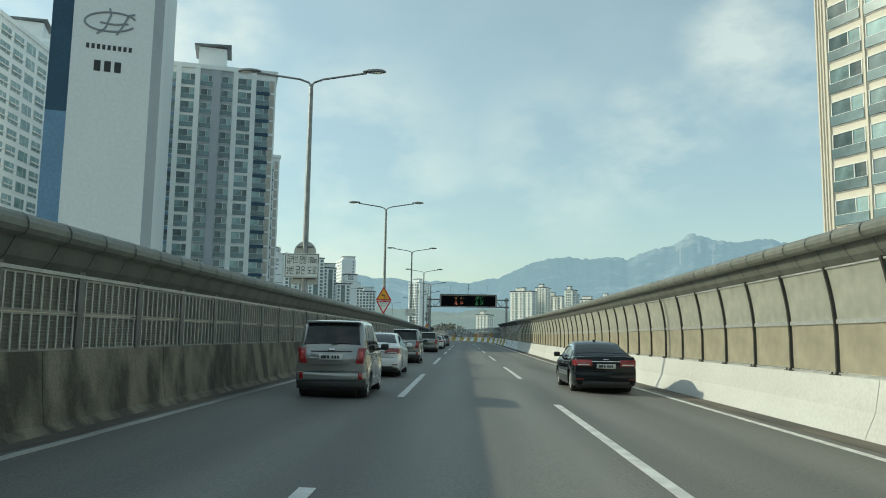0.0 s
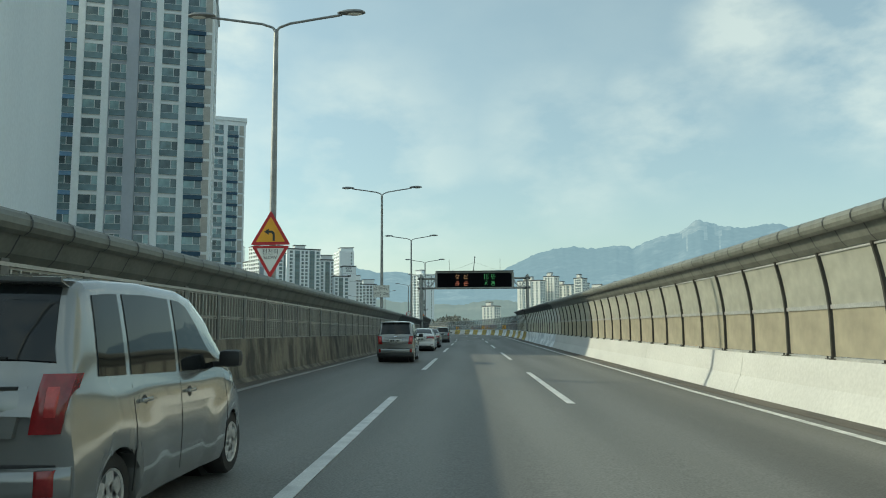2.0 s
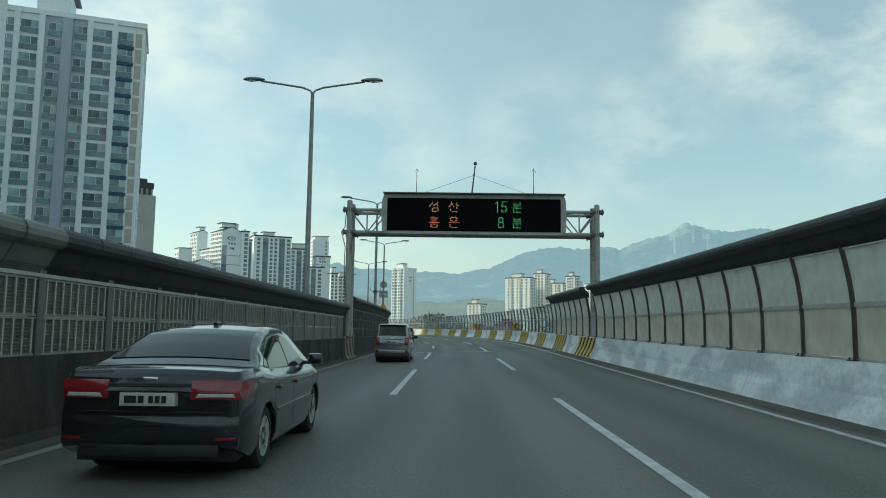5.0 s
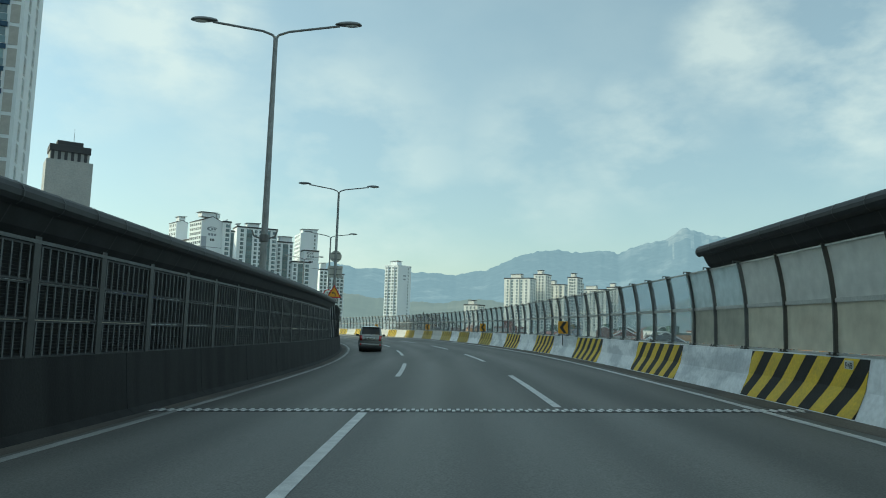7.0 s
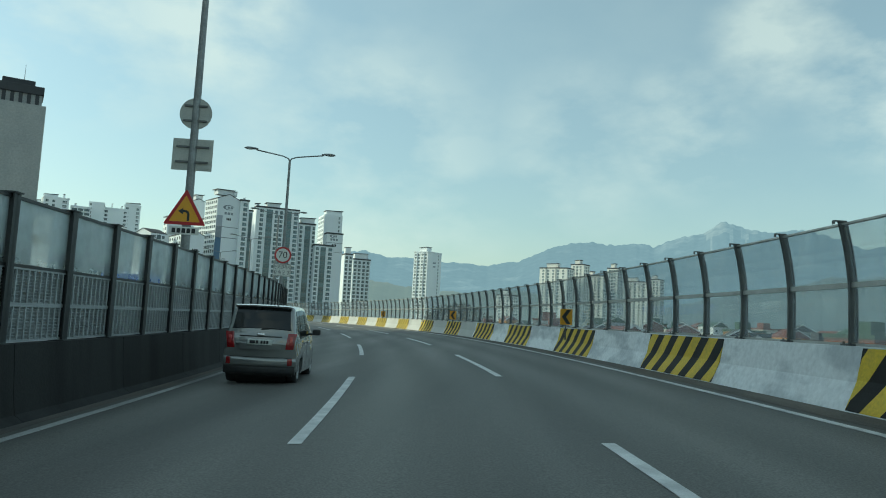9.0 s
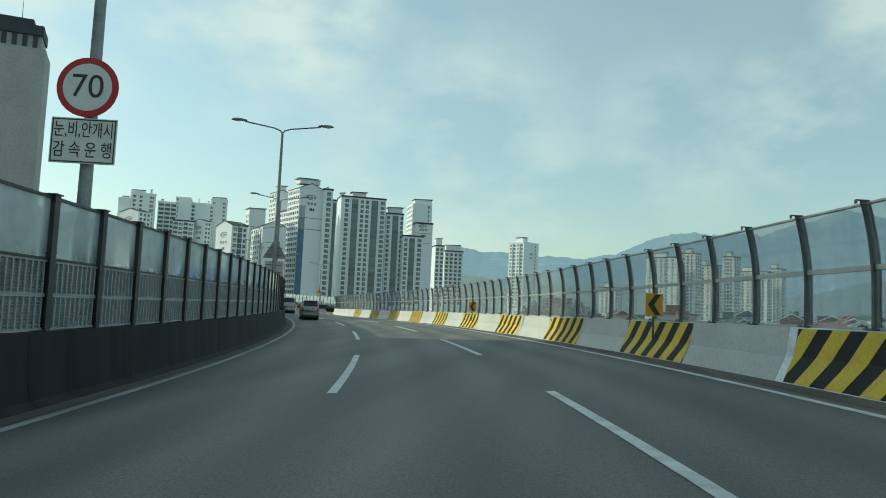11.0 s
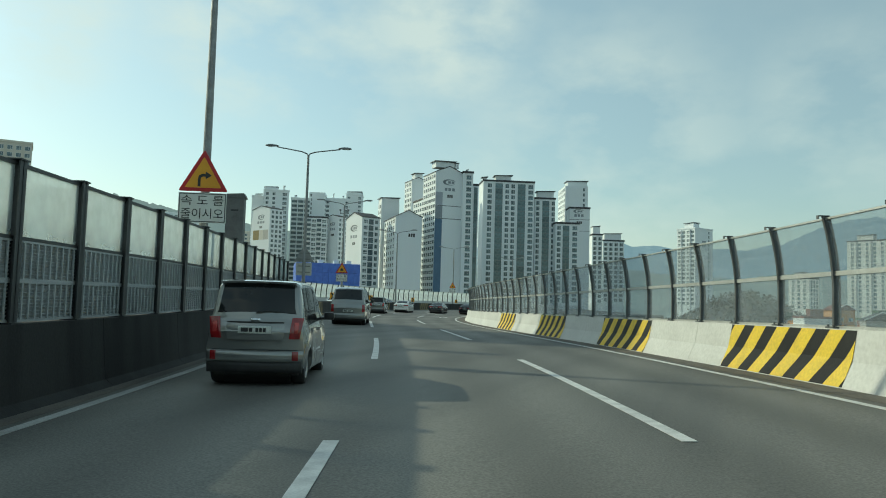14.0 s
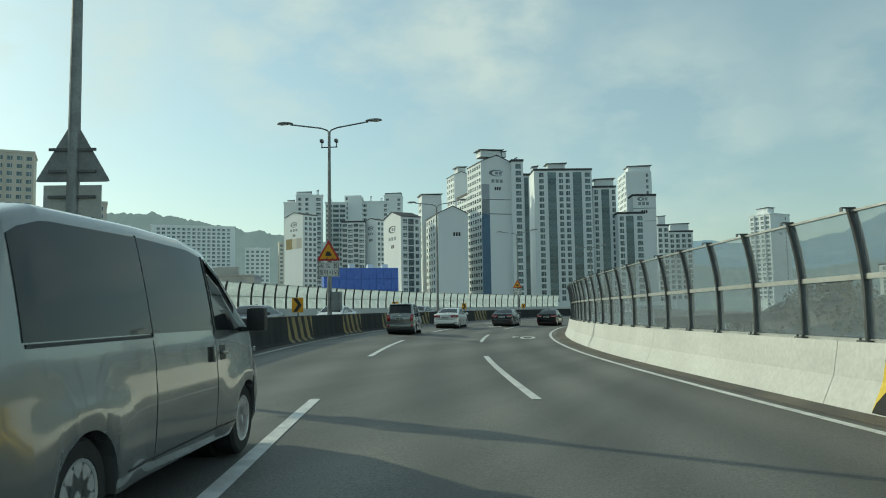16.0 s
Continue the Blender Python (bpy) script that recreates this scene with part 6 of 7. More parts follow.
    blk(-358, 679, Y + 15, 16, 12, 44.0, "small pale flats on the hillside", spread(-8, 8, 5, 1.9), [], [], low_z=0.0)
    blk(-340, 690, Y + 15, 14, 12, 48.0, "small pale flats on the hillside", spread(-7, 7, 4, 1.9), [], [], low_z=0.0, wall=WALL_CREAM)
    blk(-281, 450, Y + 25, 12, 14, 59.0, "weathered grey office block with a roof frame", spread(-6, 6, 4, 1.9), [], [], low_z=10.0, wall=WALL_CREAM)
    blk(-266, 466, Y + 25, 16, 14, 42.0, "weathered grey office block", spread(-8, 8, 4, 1.9), [], [], low_z=10.0, wall=WALL_CREAM)


def tarp_building():
    m = pose(-139.5, 450, 0, 0, 0, 36)
    a = thing("building_under_wraps", m, "building wrapped in bright blue construction sheeting", "construction site")
    blue = mat("blue_tarpaulin", (0.11, 0.22, 0.70), (0.085, 0.17, 0.60), 0.45, scale=0.8, fine=3, bump=0.3, grain=0.1)
    bm = bmesh.new()
    box(bm, -10, 10, 0.3, 16, -14, 13.0)
    part("core", bm, blue, a)
    for fx in range(10):
        for fz in range(9):
            bm = bmesh.new()
            box(bm, -10 + 2 * fx + 0.02, -8 + 2 * fx - 0.02, 0.02 * ((fx * 7 + fz * 3) % 4), 0.29, -14 + 3.0 * fz + 0.04, -11 + 3.0 * fz - 0.04, 0.10)
            part("sheet", bm, blue, a)
    bm = bmesh.new()
    for x in (-7, -3, 2, 6):
        box(bm, x, x + 1.6, 4, 7, 13.0, 14.2)
    part("roof_clutter", bm, WALL_WHITE, a)


def low_houses():
    """Small buildings of the valley floor, seen through the clear panes."""
    rng = random.Random(4)
    walls = [mat("house_brick", (0.22, 0.10, 0.07), (0.17, 0.08, 0.06), 0.85, scale=0.5), mat("house_ochre", (0.60, 0.30, 0.11), (0.52, 0.26, 0.10), 0.85, scale=0.5), WALL_CREAM, TILE_PALE, WALL_GREY, WALL_WHITE]
    roofs = [ROOF_DARK, mat("roof_green", (0.06, 0.12, 0.08), (0.05, 0.10, 0.07), 0.7, scale=0.5), mat("roof_red", (0.20, 0.07, 0.05), (0.16, 0.06, 0.05), 0.7, scale=0.5)]

    def house(x, y, w, d, h, yaw, wall, roof, pitched, label):
        m = pose(x, y, -14, 0, 0, yaw)
        a = thing("house", m, label, "house")
        bm = bmesh.new()
        box(bm, -w / 2, w / 2, -d / 2, d / 2, 0, h)
        part("wall", bm, wall, a)
        bm = bmesh.new()
        if pitched:
            prism(bm, [(-w / 2 - 0.5, h), (w / 2 + 0.5, h), (0, h + w * 0.28)], -d / 2 - 0.5, d / 2 + 0.5)
        else:
            box(bm, -w / 2 - 0.2, w / 2 + 0.2, -d / 2 - 0.2, d / 2 + 0.2, h, h + 0.7)
            box(bm, -w / 4, w / 8, -d / 4, d / 8, h + 0.7, h + 3.0)
        part("roof", bm, roof, a)
        if pitched:
            for sg in (1, -1):
                bm = bmesh.new()
                prism(bm, [(sg * (w / 2 + 0.55), h - 0.05), (0, h + w * 0.28 + 0.0), (0, h + w * 0.28 + 0.4), (sg * (w / 2 + 0.55), h + 0.35)], -d / 2 - 0.62, -d / 2 - 0.5)
                part("barge_board", bm, WALL_WHITE, a)
        me = window_mesh(1.5, 1.3, 0)
        for f in range(max(0, int(h / 3) - 2), max(1, int(h / 3))):
            for i in range(max(2, int(w / 3))):
                xx = -w / 2 + w * (i + 0.5) / max(2, int(w / 3))
                part("window", me, None, a, m=m @ Matrix.Translation((xx, -d / 2, 0.9 + 3 * f)))
            for i in range(max(2, int(d / 4))):
                yy = -d / 2 + d * (i + 0.5) / max(2, int(d / 4))
                part("window", me, None, a, m=m @ Matrix.Translation((-w / 2, yy, 0.9 + 3 * f)) @ Matrix.Rotation(radians(-90), 4, "Z"))
    names = ["red brick house on the valley floor", "ochre-painted low building on the valley floor", "cream low building on the valley floor", "pale tiled low building on the valley floor", "grey low building on the valley floor", "white low building on the valley floor"]
    for i in range(120):
        u = 62 + rng.random() ** 1.2 * 300
        s = 150 + rng.random() * 400
        x, y = u - 40 * (s - 150) / 250, s
        k = rng.choice((0, 0, 1, 2, 3, 3, 4, 4, 5))
        if y < 275 and abs(x + 1 - 0.548 * (y - 133)) < 17:
            continue
        h = rng.choice((13.5, 14.5, 15.5, 16.5, 17.5)) + (1.5 if u > 100 else 0)
        house(x, y, rng.uniform(6.5, 11.5), rng.uniform(7, 12), h - 0.7, rng.uniform(-20, 30), walls[k], rng.choice(roofs), rng.random() < 0.4, names[k])
    house(22, 276, 9, 10, 13.3, 10, walls[0], roofs[2], True, names[0])
    house(36, 262, 8, 9, 12.8, 5, walls[0], roofs[2], True, names[0])
    house(73, 268, 9, 10, 19.7, 20, walls[1], ROOF_DARK, False, "tall ochre-painted building with a water tank")
    for x, y, h, k, p in ((-110, 420, 10, 3, False), (-160, 425, 9, 0, False), (-175, 440, 13, 2, False), (-190, 455, 14, 0, False), (-205, 470, 13, 4, False), (-150, 405, 9, 5, False), (-128, 520, 8, 2, False)):
        house(x, y, 14, 12, h + (12 if x < -155 else 4), 30, walls[k], PANEL_BEIGE, p, names[k])


# ---- hills and mountains ----
def mountain(name, r0, r1, az0, az1, peaks, label, col, col2, haze, glow, rough=0.05, seed=0.0, base=-14, rows=22, n=900, ridge=0.62, freq=0.45, rock=None):
    """A ridge in an arc round the start of the road: peaks are (bearing, height) of its crest."""
    bm = bmesh.new()
    grid = []
    for i in range(n + 1):
        az = az0 + (az1 - az0) * i / n
        crest = float(np.interp(az, [a for a, h in peaks], [h for a, h in peaks])) - base
        line = []
        for j in range(rows + 1):
            f = j / rows
            r = r0 + (r1 - r0) * f
            shape = (f / ridge) ** 1.25 if f < ridge else 1 - 0.8 * ((f - ridge) / (1 - ridge)) ** 1.5
            p = Vector((az * freq + seed, f * 3.0, seed))
            g = 0.5 * abs(noise.noise(Vector((az * freq * 5, f * 2.0, seed + 7))))
            nz = (noise.fractal(p, 0.9, 2.1, 7) + 0.55 * (0.4 - g) + 0.30 * noise.fractal(p * 6, 0.9, 2.2, 5)) * rough
            z = base + (crest * shape) * (1 + nz)
            a = radians(az)
            line.append(bm.verts.new((r * math.sin(a), r * math.cos(a), max(z, base))))
        grid.append(line)
    for a, b in zip(grid, grid[1:]):
        for j in range(rows):
            f = bm.faces.new((a[j], b[j], b[j + 1], a[j + 1]))
            if rock:
                c = f.calc_center_median()
                az = math.degrees(math.atan2(c.x, c.y))
                if rock[0] < az < rock[1] and noise.noise(Vector((az * 2.2, c.z * 0.012, 3.0))) + (c.z - 400) / 260 > 0.12 + 0.16 * abs(az - 17.0):
                    f.material_index = 1
    bmesh.ops.recalc_face_normals(bm, faces=bm.faces)
    mt = mat(name + "_slopes", col, col2, 0.95, scale=0.006, fine=0.03, bump=0.0, grain=0.3, lo=0.55, hi=0.70)
    slopes = [mt]
    if rock:
        slopes.append(mat(name + "_rock", (0.13, 0.13, 0.12), (0.075, 0.078, 0.075), 0.95, scale=0.02, fine=0.06, bump=0.0, grain=0.3))
    # Distance haze is put into the slopes and rock as bluish emission.
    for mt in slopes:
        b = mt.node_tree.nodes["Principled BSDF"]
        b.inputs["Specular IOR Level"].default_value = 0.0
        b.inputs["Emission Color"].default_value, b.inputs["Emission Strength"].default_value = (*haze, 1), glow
    ob = attach(new(name, mesh_of(name, bm, slopes, True)), None, I4)
    return tagged(ob, label, "mountain", kind="structure")


def landscape():
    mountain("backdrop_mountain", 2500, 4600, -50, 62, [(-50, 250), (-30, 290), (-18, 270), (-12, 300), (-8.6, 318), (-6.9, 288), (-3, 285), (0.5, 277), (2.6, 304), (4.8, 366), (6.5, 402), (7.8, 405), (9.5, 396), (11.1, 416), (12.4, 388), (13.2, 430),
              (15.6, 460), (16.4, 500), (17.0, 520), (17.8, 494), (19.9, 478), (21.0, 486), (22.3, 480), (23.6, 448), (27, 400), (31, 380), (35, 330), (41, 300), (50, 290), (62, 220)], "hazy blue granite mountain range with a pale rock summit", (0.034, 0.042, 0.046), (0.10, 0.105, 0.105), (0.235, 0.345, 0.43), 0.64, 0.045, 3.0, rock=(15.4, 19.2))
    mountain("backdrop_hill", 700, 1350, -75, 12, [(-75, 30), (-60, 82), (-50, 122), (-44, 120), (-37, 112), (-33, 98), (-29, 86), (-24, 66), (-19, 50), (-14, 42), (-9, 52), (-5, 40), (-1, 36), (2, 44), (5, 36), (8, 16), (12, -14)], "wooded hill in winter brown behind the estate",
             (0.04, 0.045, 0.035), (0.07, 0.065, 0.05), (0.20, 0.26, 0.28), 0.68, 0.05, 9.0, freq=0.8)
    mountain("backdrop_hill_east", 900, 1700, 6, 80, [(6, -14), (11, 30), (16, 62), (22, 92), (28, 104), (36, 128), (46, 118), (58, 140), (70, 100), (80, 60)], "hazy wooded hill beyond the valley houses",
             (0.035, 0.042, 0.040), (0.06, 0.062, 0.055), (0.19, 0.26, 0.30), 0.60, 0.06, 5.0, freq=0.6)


def trees_on_hill():
    """Bare winter trees on the slope beside the slim tower, as one wood."""
    def lie(x, y):
        return -16 + 22 * math.exp(-((x + 14) / 34) ** 2) * math.exp(-((y - 700) / 60) ** 2)
    bm = bmesh.new()
    rng = random.Random(9)
    grid = [[bm.verts.new((x, y, lie(x, y) + rng.uniform(0.4, 3.2))) for x in range(-125, 96, 4)] for y in range(560, 850, 6)]
    for a, b in zip(grid, grid[1:]):
        for k in range(len(a) - 1):
            bm.faces.new((a[k], a[k + 1], b[k + 1], b[k]))
    for i in range(420):
        x, y = -20 + rng.gauss(0, 34), 690 + rng.gauss(0, 42)
        z = lie(x, y)
        h = rng.uniform(5, 9)
        tube(bm, (x, y, z - 1), (x, y, z + h * 0.6), 0.16, 0.06, 5, False)
        for k in range(9):
            a, q = rng.uniform(0, 6.28), rng.uniform(0.8, 2.4)
            p = Vector((x + q * math.cos(a), y + q * math.sin(a), z + h * rng.uniform(0.45, 1.0)))
            e = Vector((rng.uniform(-1, 1), rng.uniform(-1, 1), rng.uniform(-0.4, 1))).normalized() * rng.uniform(0.5, 1.2)
            f = e.cross(Vector((rng.uniform(-1, 1), 1, rng.uniform(-1, 1)))).normalized() * rng.uniform(0.4, 0.9)
            bm.faces.new([bm.verts.new(p + v) for v in (e, f, -e * 0.8, -f * 1.1)])
    tagged(attach(new("woodland", mesh_of("woodland", bm, mat("winter_wood", (0.21, 0.20, 0.17), (0.17, 0.17, 0.14), 0.9, scale=0.08, fine=1.0, bump=0))), None, I4), "brown and dull green wood on a slope", "woodland", kind="stuff")


# ---- vehicles ----
def paint(name, col, metal=0.5, rough=0.18):
    return mat(name, col, [c * 0.93 for c in col], rough, metal, scale=1.5, fine=300, bump=0.0, grain=0.05, coat=1.0, spec=0.35)


CAR_GLASS = mat("tinted_car_glass", (0.012, 0.015, 0.016), (0.018, 0.02, 0.021), 0.04, scale=1, fine=3, bump=0, grain=0.05, spec=0.5)
TYRE = mat("tyre_rubber", (0.022, 0.022, 0.022), (0.03, 0.03, 0.029), 0.8, scale=6, fine=60)
ALLOY = mat("alloy_rim", (0.66, 0.67, 0.67), (0.56, 0.57, 0.57), 0.38, 0.55, scale=6, bump=0)
LIGHT_RED = mat("tail_lamp_red", (0.30, 0.010, 0.014), (0.20, 0.008, 0.010), 0.12, scale=6, fine=40, bump=0.1, coat=1.0)
LIGHT_CLEAR = mat("lamp_clear", (0.62, 0.63, 0.63), (0.5, 0.5, 0.5), 0.12, scale=8, coat=1.0)
TRIM = mat("black_trim", (0.02, 0.02, 0.02), (0.028, 0.028, 0.028), 0.5, scale=5)
CHROME = mat("chrome", (0.75, 0.76, 0.77), (0.68, 0.69, 0.7), 0.12, 1.0, scale=5, bump=0)
mat_pale_red = mat("tail_lamp_core", (0.55, 0.06, 0.05), (0.45, 0.04, 0.04), 0.15, scale=8, coat=1.0)
PLATE = mat("number_plate", (0.62, 0.64, 0.60), (0.56, 0.58, 0.55), 0.45, scale=5, bump=0)


def interp(table, y):
    return float(np.interp(y, [a for a, b in table], [b for a, b in table]))


def wheel_meshes(r, w, spokes=6):
    """Tyre and rim with their axle along x, facing +x."""
    bm = bmesh.new()
    prof = [(-w / 2, r * 0.66), (-w / 2, r * 0.92), (-w / 2 + 0.03, r), (w / 2 - 0.03, r), (w / 2, r * 0.92), (w / 2 + 0.004, r * 0.66), (w / 2 - 0.02, r * 0.62), (-w / 2 + 0.02, r * 0.62)]
    n = 32
    rings = [[bm.verts.new((x, q * math.cos(2 * math.pi * i / n), q * math.sin(2 * math.pi * i / n))) for x, q in prof] for i in range(n)]
    for i in range(n):
        a, b = rings[i], rings[(i + 1) % n]
        for j in range(len(prof)):
            k = (j + 1) % len(prof)
            bm.faces.new((a[j], a[k], b[k], b[j]))
    bmesh.ops.recalc_face_normals(bm, faces=bm.faces)
    tyre = mesh_of("tyre", bm, TYRE, True)
    bm = bmesh.new()
    tube(bm, (w / 2 - 0.10, 0, 0), (w / 2 - 0.06, 0, 0), r * 0.62, seg=28)
    for f in bm.faces:
        f.material_index = 1
    tube(bm, (w / 2 - 0.05, 0, 0), (w / 2 - 0.01, 0, 0), r * 0.19, r * 0.15, seg=16)
    for i in range(spokes):
        a = 2 * math.pi * i / spokes
        sp = bmesh.new()
        prism(sp, [(-0.07, r * 0.1), (0.07, r * 0.1), (0.045, r * 0.6), (-0.045, r * 0.6)], -0.05, -0.008)
        me = bpy.data.meshes.new("spoke")
        sp.to_mesh(me)
        sp.free()
        me.transform(Matrix.Rotation(a, 4, "X") @ Matrix.Translation((w / 2, 0, 0)) @ Matrix.Rotation(radians(-90), 4, "Z"))
        bm.from_mesh(me)
        bpy.data.meshes.remove(me)
    n = 28
    o = []
    for i in range(n):
        a = 2 * math.pi * i / n
        o.append([bm.verts.new((x, q * math.cos(a), q * math.sin(a))) for x, q in ((w / 2 - 0.06, r * 0.57), (w / 2 - 0.005, r * 0.58), (w / 2 + 0.002, r * 0.64), (w / 2 - 0.05, r * 0.66))])
    for i in range(n):
        a, b = o[i], o[(i + 1) % n]
        for j in range(3):
            bm.faces.new((a[j], a[j + 1], b[j + 1], b[j]))
    bmesh.ops.recalc_face_normals(bm, faces=bm.faces)
    rim = mesh_of("rim", bm, [ALLOY, TRIM], False)
    return tyre, rim


SIDE_FORM = [(0, 0.945), (0.10, 0.978), (0.30, 0.994), (0.48, 1.0), (0.60, 0.998), (0.66, 0.990), (0.84, 0.980), (0.95, 0.962)]


class Shell:
    """The outer form of a car facing +y with its rear at y = 0: deck is the height of boot, belt and bonnet along y, roof the outline of the glasshouse."""

    def __init__(self, L, W, deck, roof, axles, R, sill, belt_in, roof_in, tail=0.07, nose=0.16, rear_bow=0.09, flare=()):
        self.L, self.hw, self.deck, self.roof, self.axles, self.R, self.sill = L, W / 2, deck, roof, axles, R, sill
        self.belt_in, self.roof_in, self.tail, self.nose, self.rear_bow, self.flare = belt_in, roof_in, tail, nose, rear_bow, flare
        self.gmax = max(z for y, z in roof) - interp(deck, roof[len(roof) // 2][0])

    def half(self, y):
        f = 1.0
        if y < 0.5:
            f -= self.tail * (1 - y / 0.5) ** 2
        if y > self.L - 0.9:
            f -= self.nose * ((y - self.L + 0.9) / 0.9) ** 2
        return self.hw * f

    def low(self, y):
        L, R = self.L, self.R
        z = self.sill + (0.12 * (1 - y / 0.4) if y < 0.4 else 0) + (0.05 * (1 - (L - y) / 0.4) if y > L - 0.4 else 0)
        for a in self.axles:
            d = abs(y - a)
            if d < R * 1.14:
                z = max(z, R + math.sqrt((R * 1.14) ** 2 - d * d) - 0.015)
        return z

    def side(self, y, z):
        """Half width of the flank below the windows."""
        zt = interp(self.deck, y)
        v = (z - self.sill) / max(0.05, zt - self.sill)
        x = self.half(y) * (interp(SIDE_FORM, v) if v < 0.95 else 0.962 - (v - 0.95) / 0.05 * (self.belt_in / self.hw - 0.038))
        for a, amount in self.flare:
            d = math.hypot((y - a) / 0.85, (z - self.R - 0.05) / 0.62)
            if d < 1:
                x += amount * min(1.0, (1 - d) * 3.2)
        return x

    def g(self, y):
        r = self.roof
        if y <= r[0][0] or y >= r[-1][0]:
            return 0.0
        return max(0.0, interp(r, y) - interp(self.deck, y))

    def belt(self, y):
        return self.side(y, interp(self.deck, y)) if self.g(y) <= 0 else min(self.side(y, interp(self.deck, y)), self.half(max(0.35, min(y, self.L - 1.0))) - self.belt_in)

    def upper(self, y):
        """Belt and roof edge there: (wb, zb, wt, zs, ztop)."""
        zb, g = interp(self.deck, y), self.g(y)
        wb = self.belt(y)
        return wb, zb, wb - self.roof_in * min(1.0, g / self.gmax), zb + g - 0.085 * min(1.0, g / 0.3), zb + g

    def pane(self, y, z):
        wb, zb, wt, zs, zt = self.upper(y)
        k = 0 if zs - zb < 1e-4 else (z - zb) / (zs - zb)
        return wb + (wt - wb) * k + 0.03 * k * (1 - k)

    def top(self, y, f):
        """Point on the roof or bonnet at the fraction f of its half width."""
        wb, zb, wt, zs, zt = self.upper(y)
        w = wt - 0.065 * min(1.0, 0.3 + self.g(y) / 0.3)
        return (w * f, zt + 0.028 * (1 - f * f) - 0.006)

    def warp(self, p):
        x, y, z = p
        q = (x / self.hw) ** 2
        if y < 0.9:
            y += self.rear_bow * q * (1 - max(y, 0) / 0.9) ** 2
        if y > self.L - 1.4:
            y -= 0.26 * q * ((y - self.L + 1.4) / 1.4) ** 2
        return Vector((x, y, z))

    def ring(self, y):
        zb, zt = self.low(y), interp(self.deck, y)
        pts = [(0, zb + 0.03), (self.half(y) * 0.80, zb + 0.02)]
        for k in (0, 0.12, 0.28, 0.45, 0.58, 0.64, 0.72, 0.84, 0.95):
            z = max(zb, self.sill + (zt - self.sill) * k)
            pts.append((self.side(y, z) - (0.012 if z == zb else 0), z + 0.0004 * k))
        wb, zb2, wt, zs, ztop = self.upper(y)
        for k in (0, 0.25, 0.5, 0.75, 1):
            z = zb2 + (zs - zb2) * k
            pts.append((self.pane(y, z), z))
        pts += [(wt - 0.022, (zs * 0.35 + ztop * 0.65))]
        pts += [self.top(y, f) for f in (1, 0.7, 0.35, 0)]
        return pts

    def tail_y(self, z):
        """Distance of the rear face from the rearmost point at a height."""
        y = 0.0
        while y < self.L / 2 and max(interp(self.deck, y), interp(self.deck, y) + self.g(y)) < z:
            y += 0.004
        return y


def grid_mesh(pts, thick, inward):
    """A sheet of points with a rim that runs back towards inward."""
    bm = bmesh.new()
    v = [[bm.verts.new(p) for p in row] for row in pts]
    for a, b in zip(v, v[1:]):
        for i in range(len(a) - 1):
            bm.faces.new((a[i], a[i + 1], b[i + 1], b[i]))
    if thick:
        loop = v[0][:] + [r[-1] for r in v[1:]] + v[-1][-2::-1] + [r[0] for r in v[-2:0:-1]]
        back = [bm.verts.new(p.co + Vector(inward) * thick) for p in loop]
        for i in range(len(loop)):
            j = (i + 1) % len(loop)
            bm.faces.new((loop[i], loop[j], back[j], back[i]))
    bmesh.ops.remove_doubles(bm, verts=bm.verts, dist=0.0006)
    bmesh.ops.recalc_face_normals(bm, faces=bm.faces)
    cen = sum((f.calc_center_median() for f in bm.faces), Vector()) / len(bm.faces)
    tip = max(bm.faces, key=lambda f: -(f.calc_center_median() - cen).dot(Vector(inward)))
    if tip.normal.dot(Vector(inward)) > 0:
        bmesh.ops.reverse_faces(bm, faces=bm.faces)
    return bm


def tail_piece(car, sh, name, x0, x1, z0, z1, proud, material, label="", taper=(0, 0), edge=0.6, n=9):
    """A piece that follows the rear face; taper pulls in its top and bottom outer edges."""
    rows = []
    for j in range(6):
        k = j / 5
        z = z0 + (z1 - z0) * k
        row = []
        for i in range(n):
            q = i / (n - 1)
            x = x0 + (x1 - x0) * q
            pull = taper[0] * (1 - k) + taper[1] * k
            x *= 1 - pull
            rim = i in (0, n - 1) or j in (0, 5)
            y = sh.tail_y(z) - (proud * edge if rim else proud)
            row.append(sh.warp((x, y, z)))
        rows.append(row)
    bm = grid_mesh(rows, 0.06 + proud, (0, 1, 0))
    ob = part(name, bm, material, car, label, m=WORLD_OF[car], smooth=True)
    ob.data.set_sharp_from_angle(angle=radians(50))
    return ob


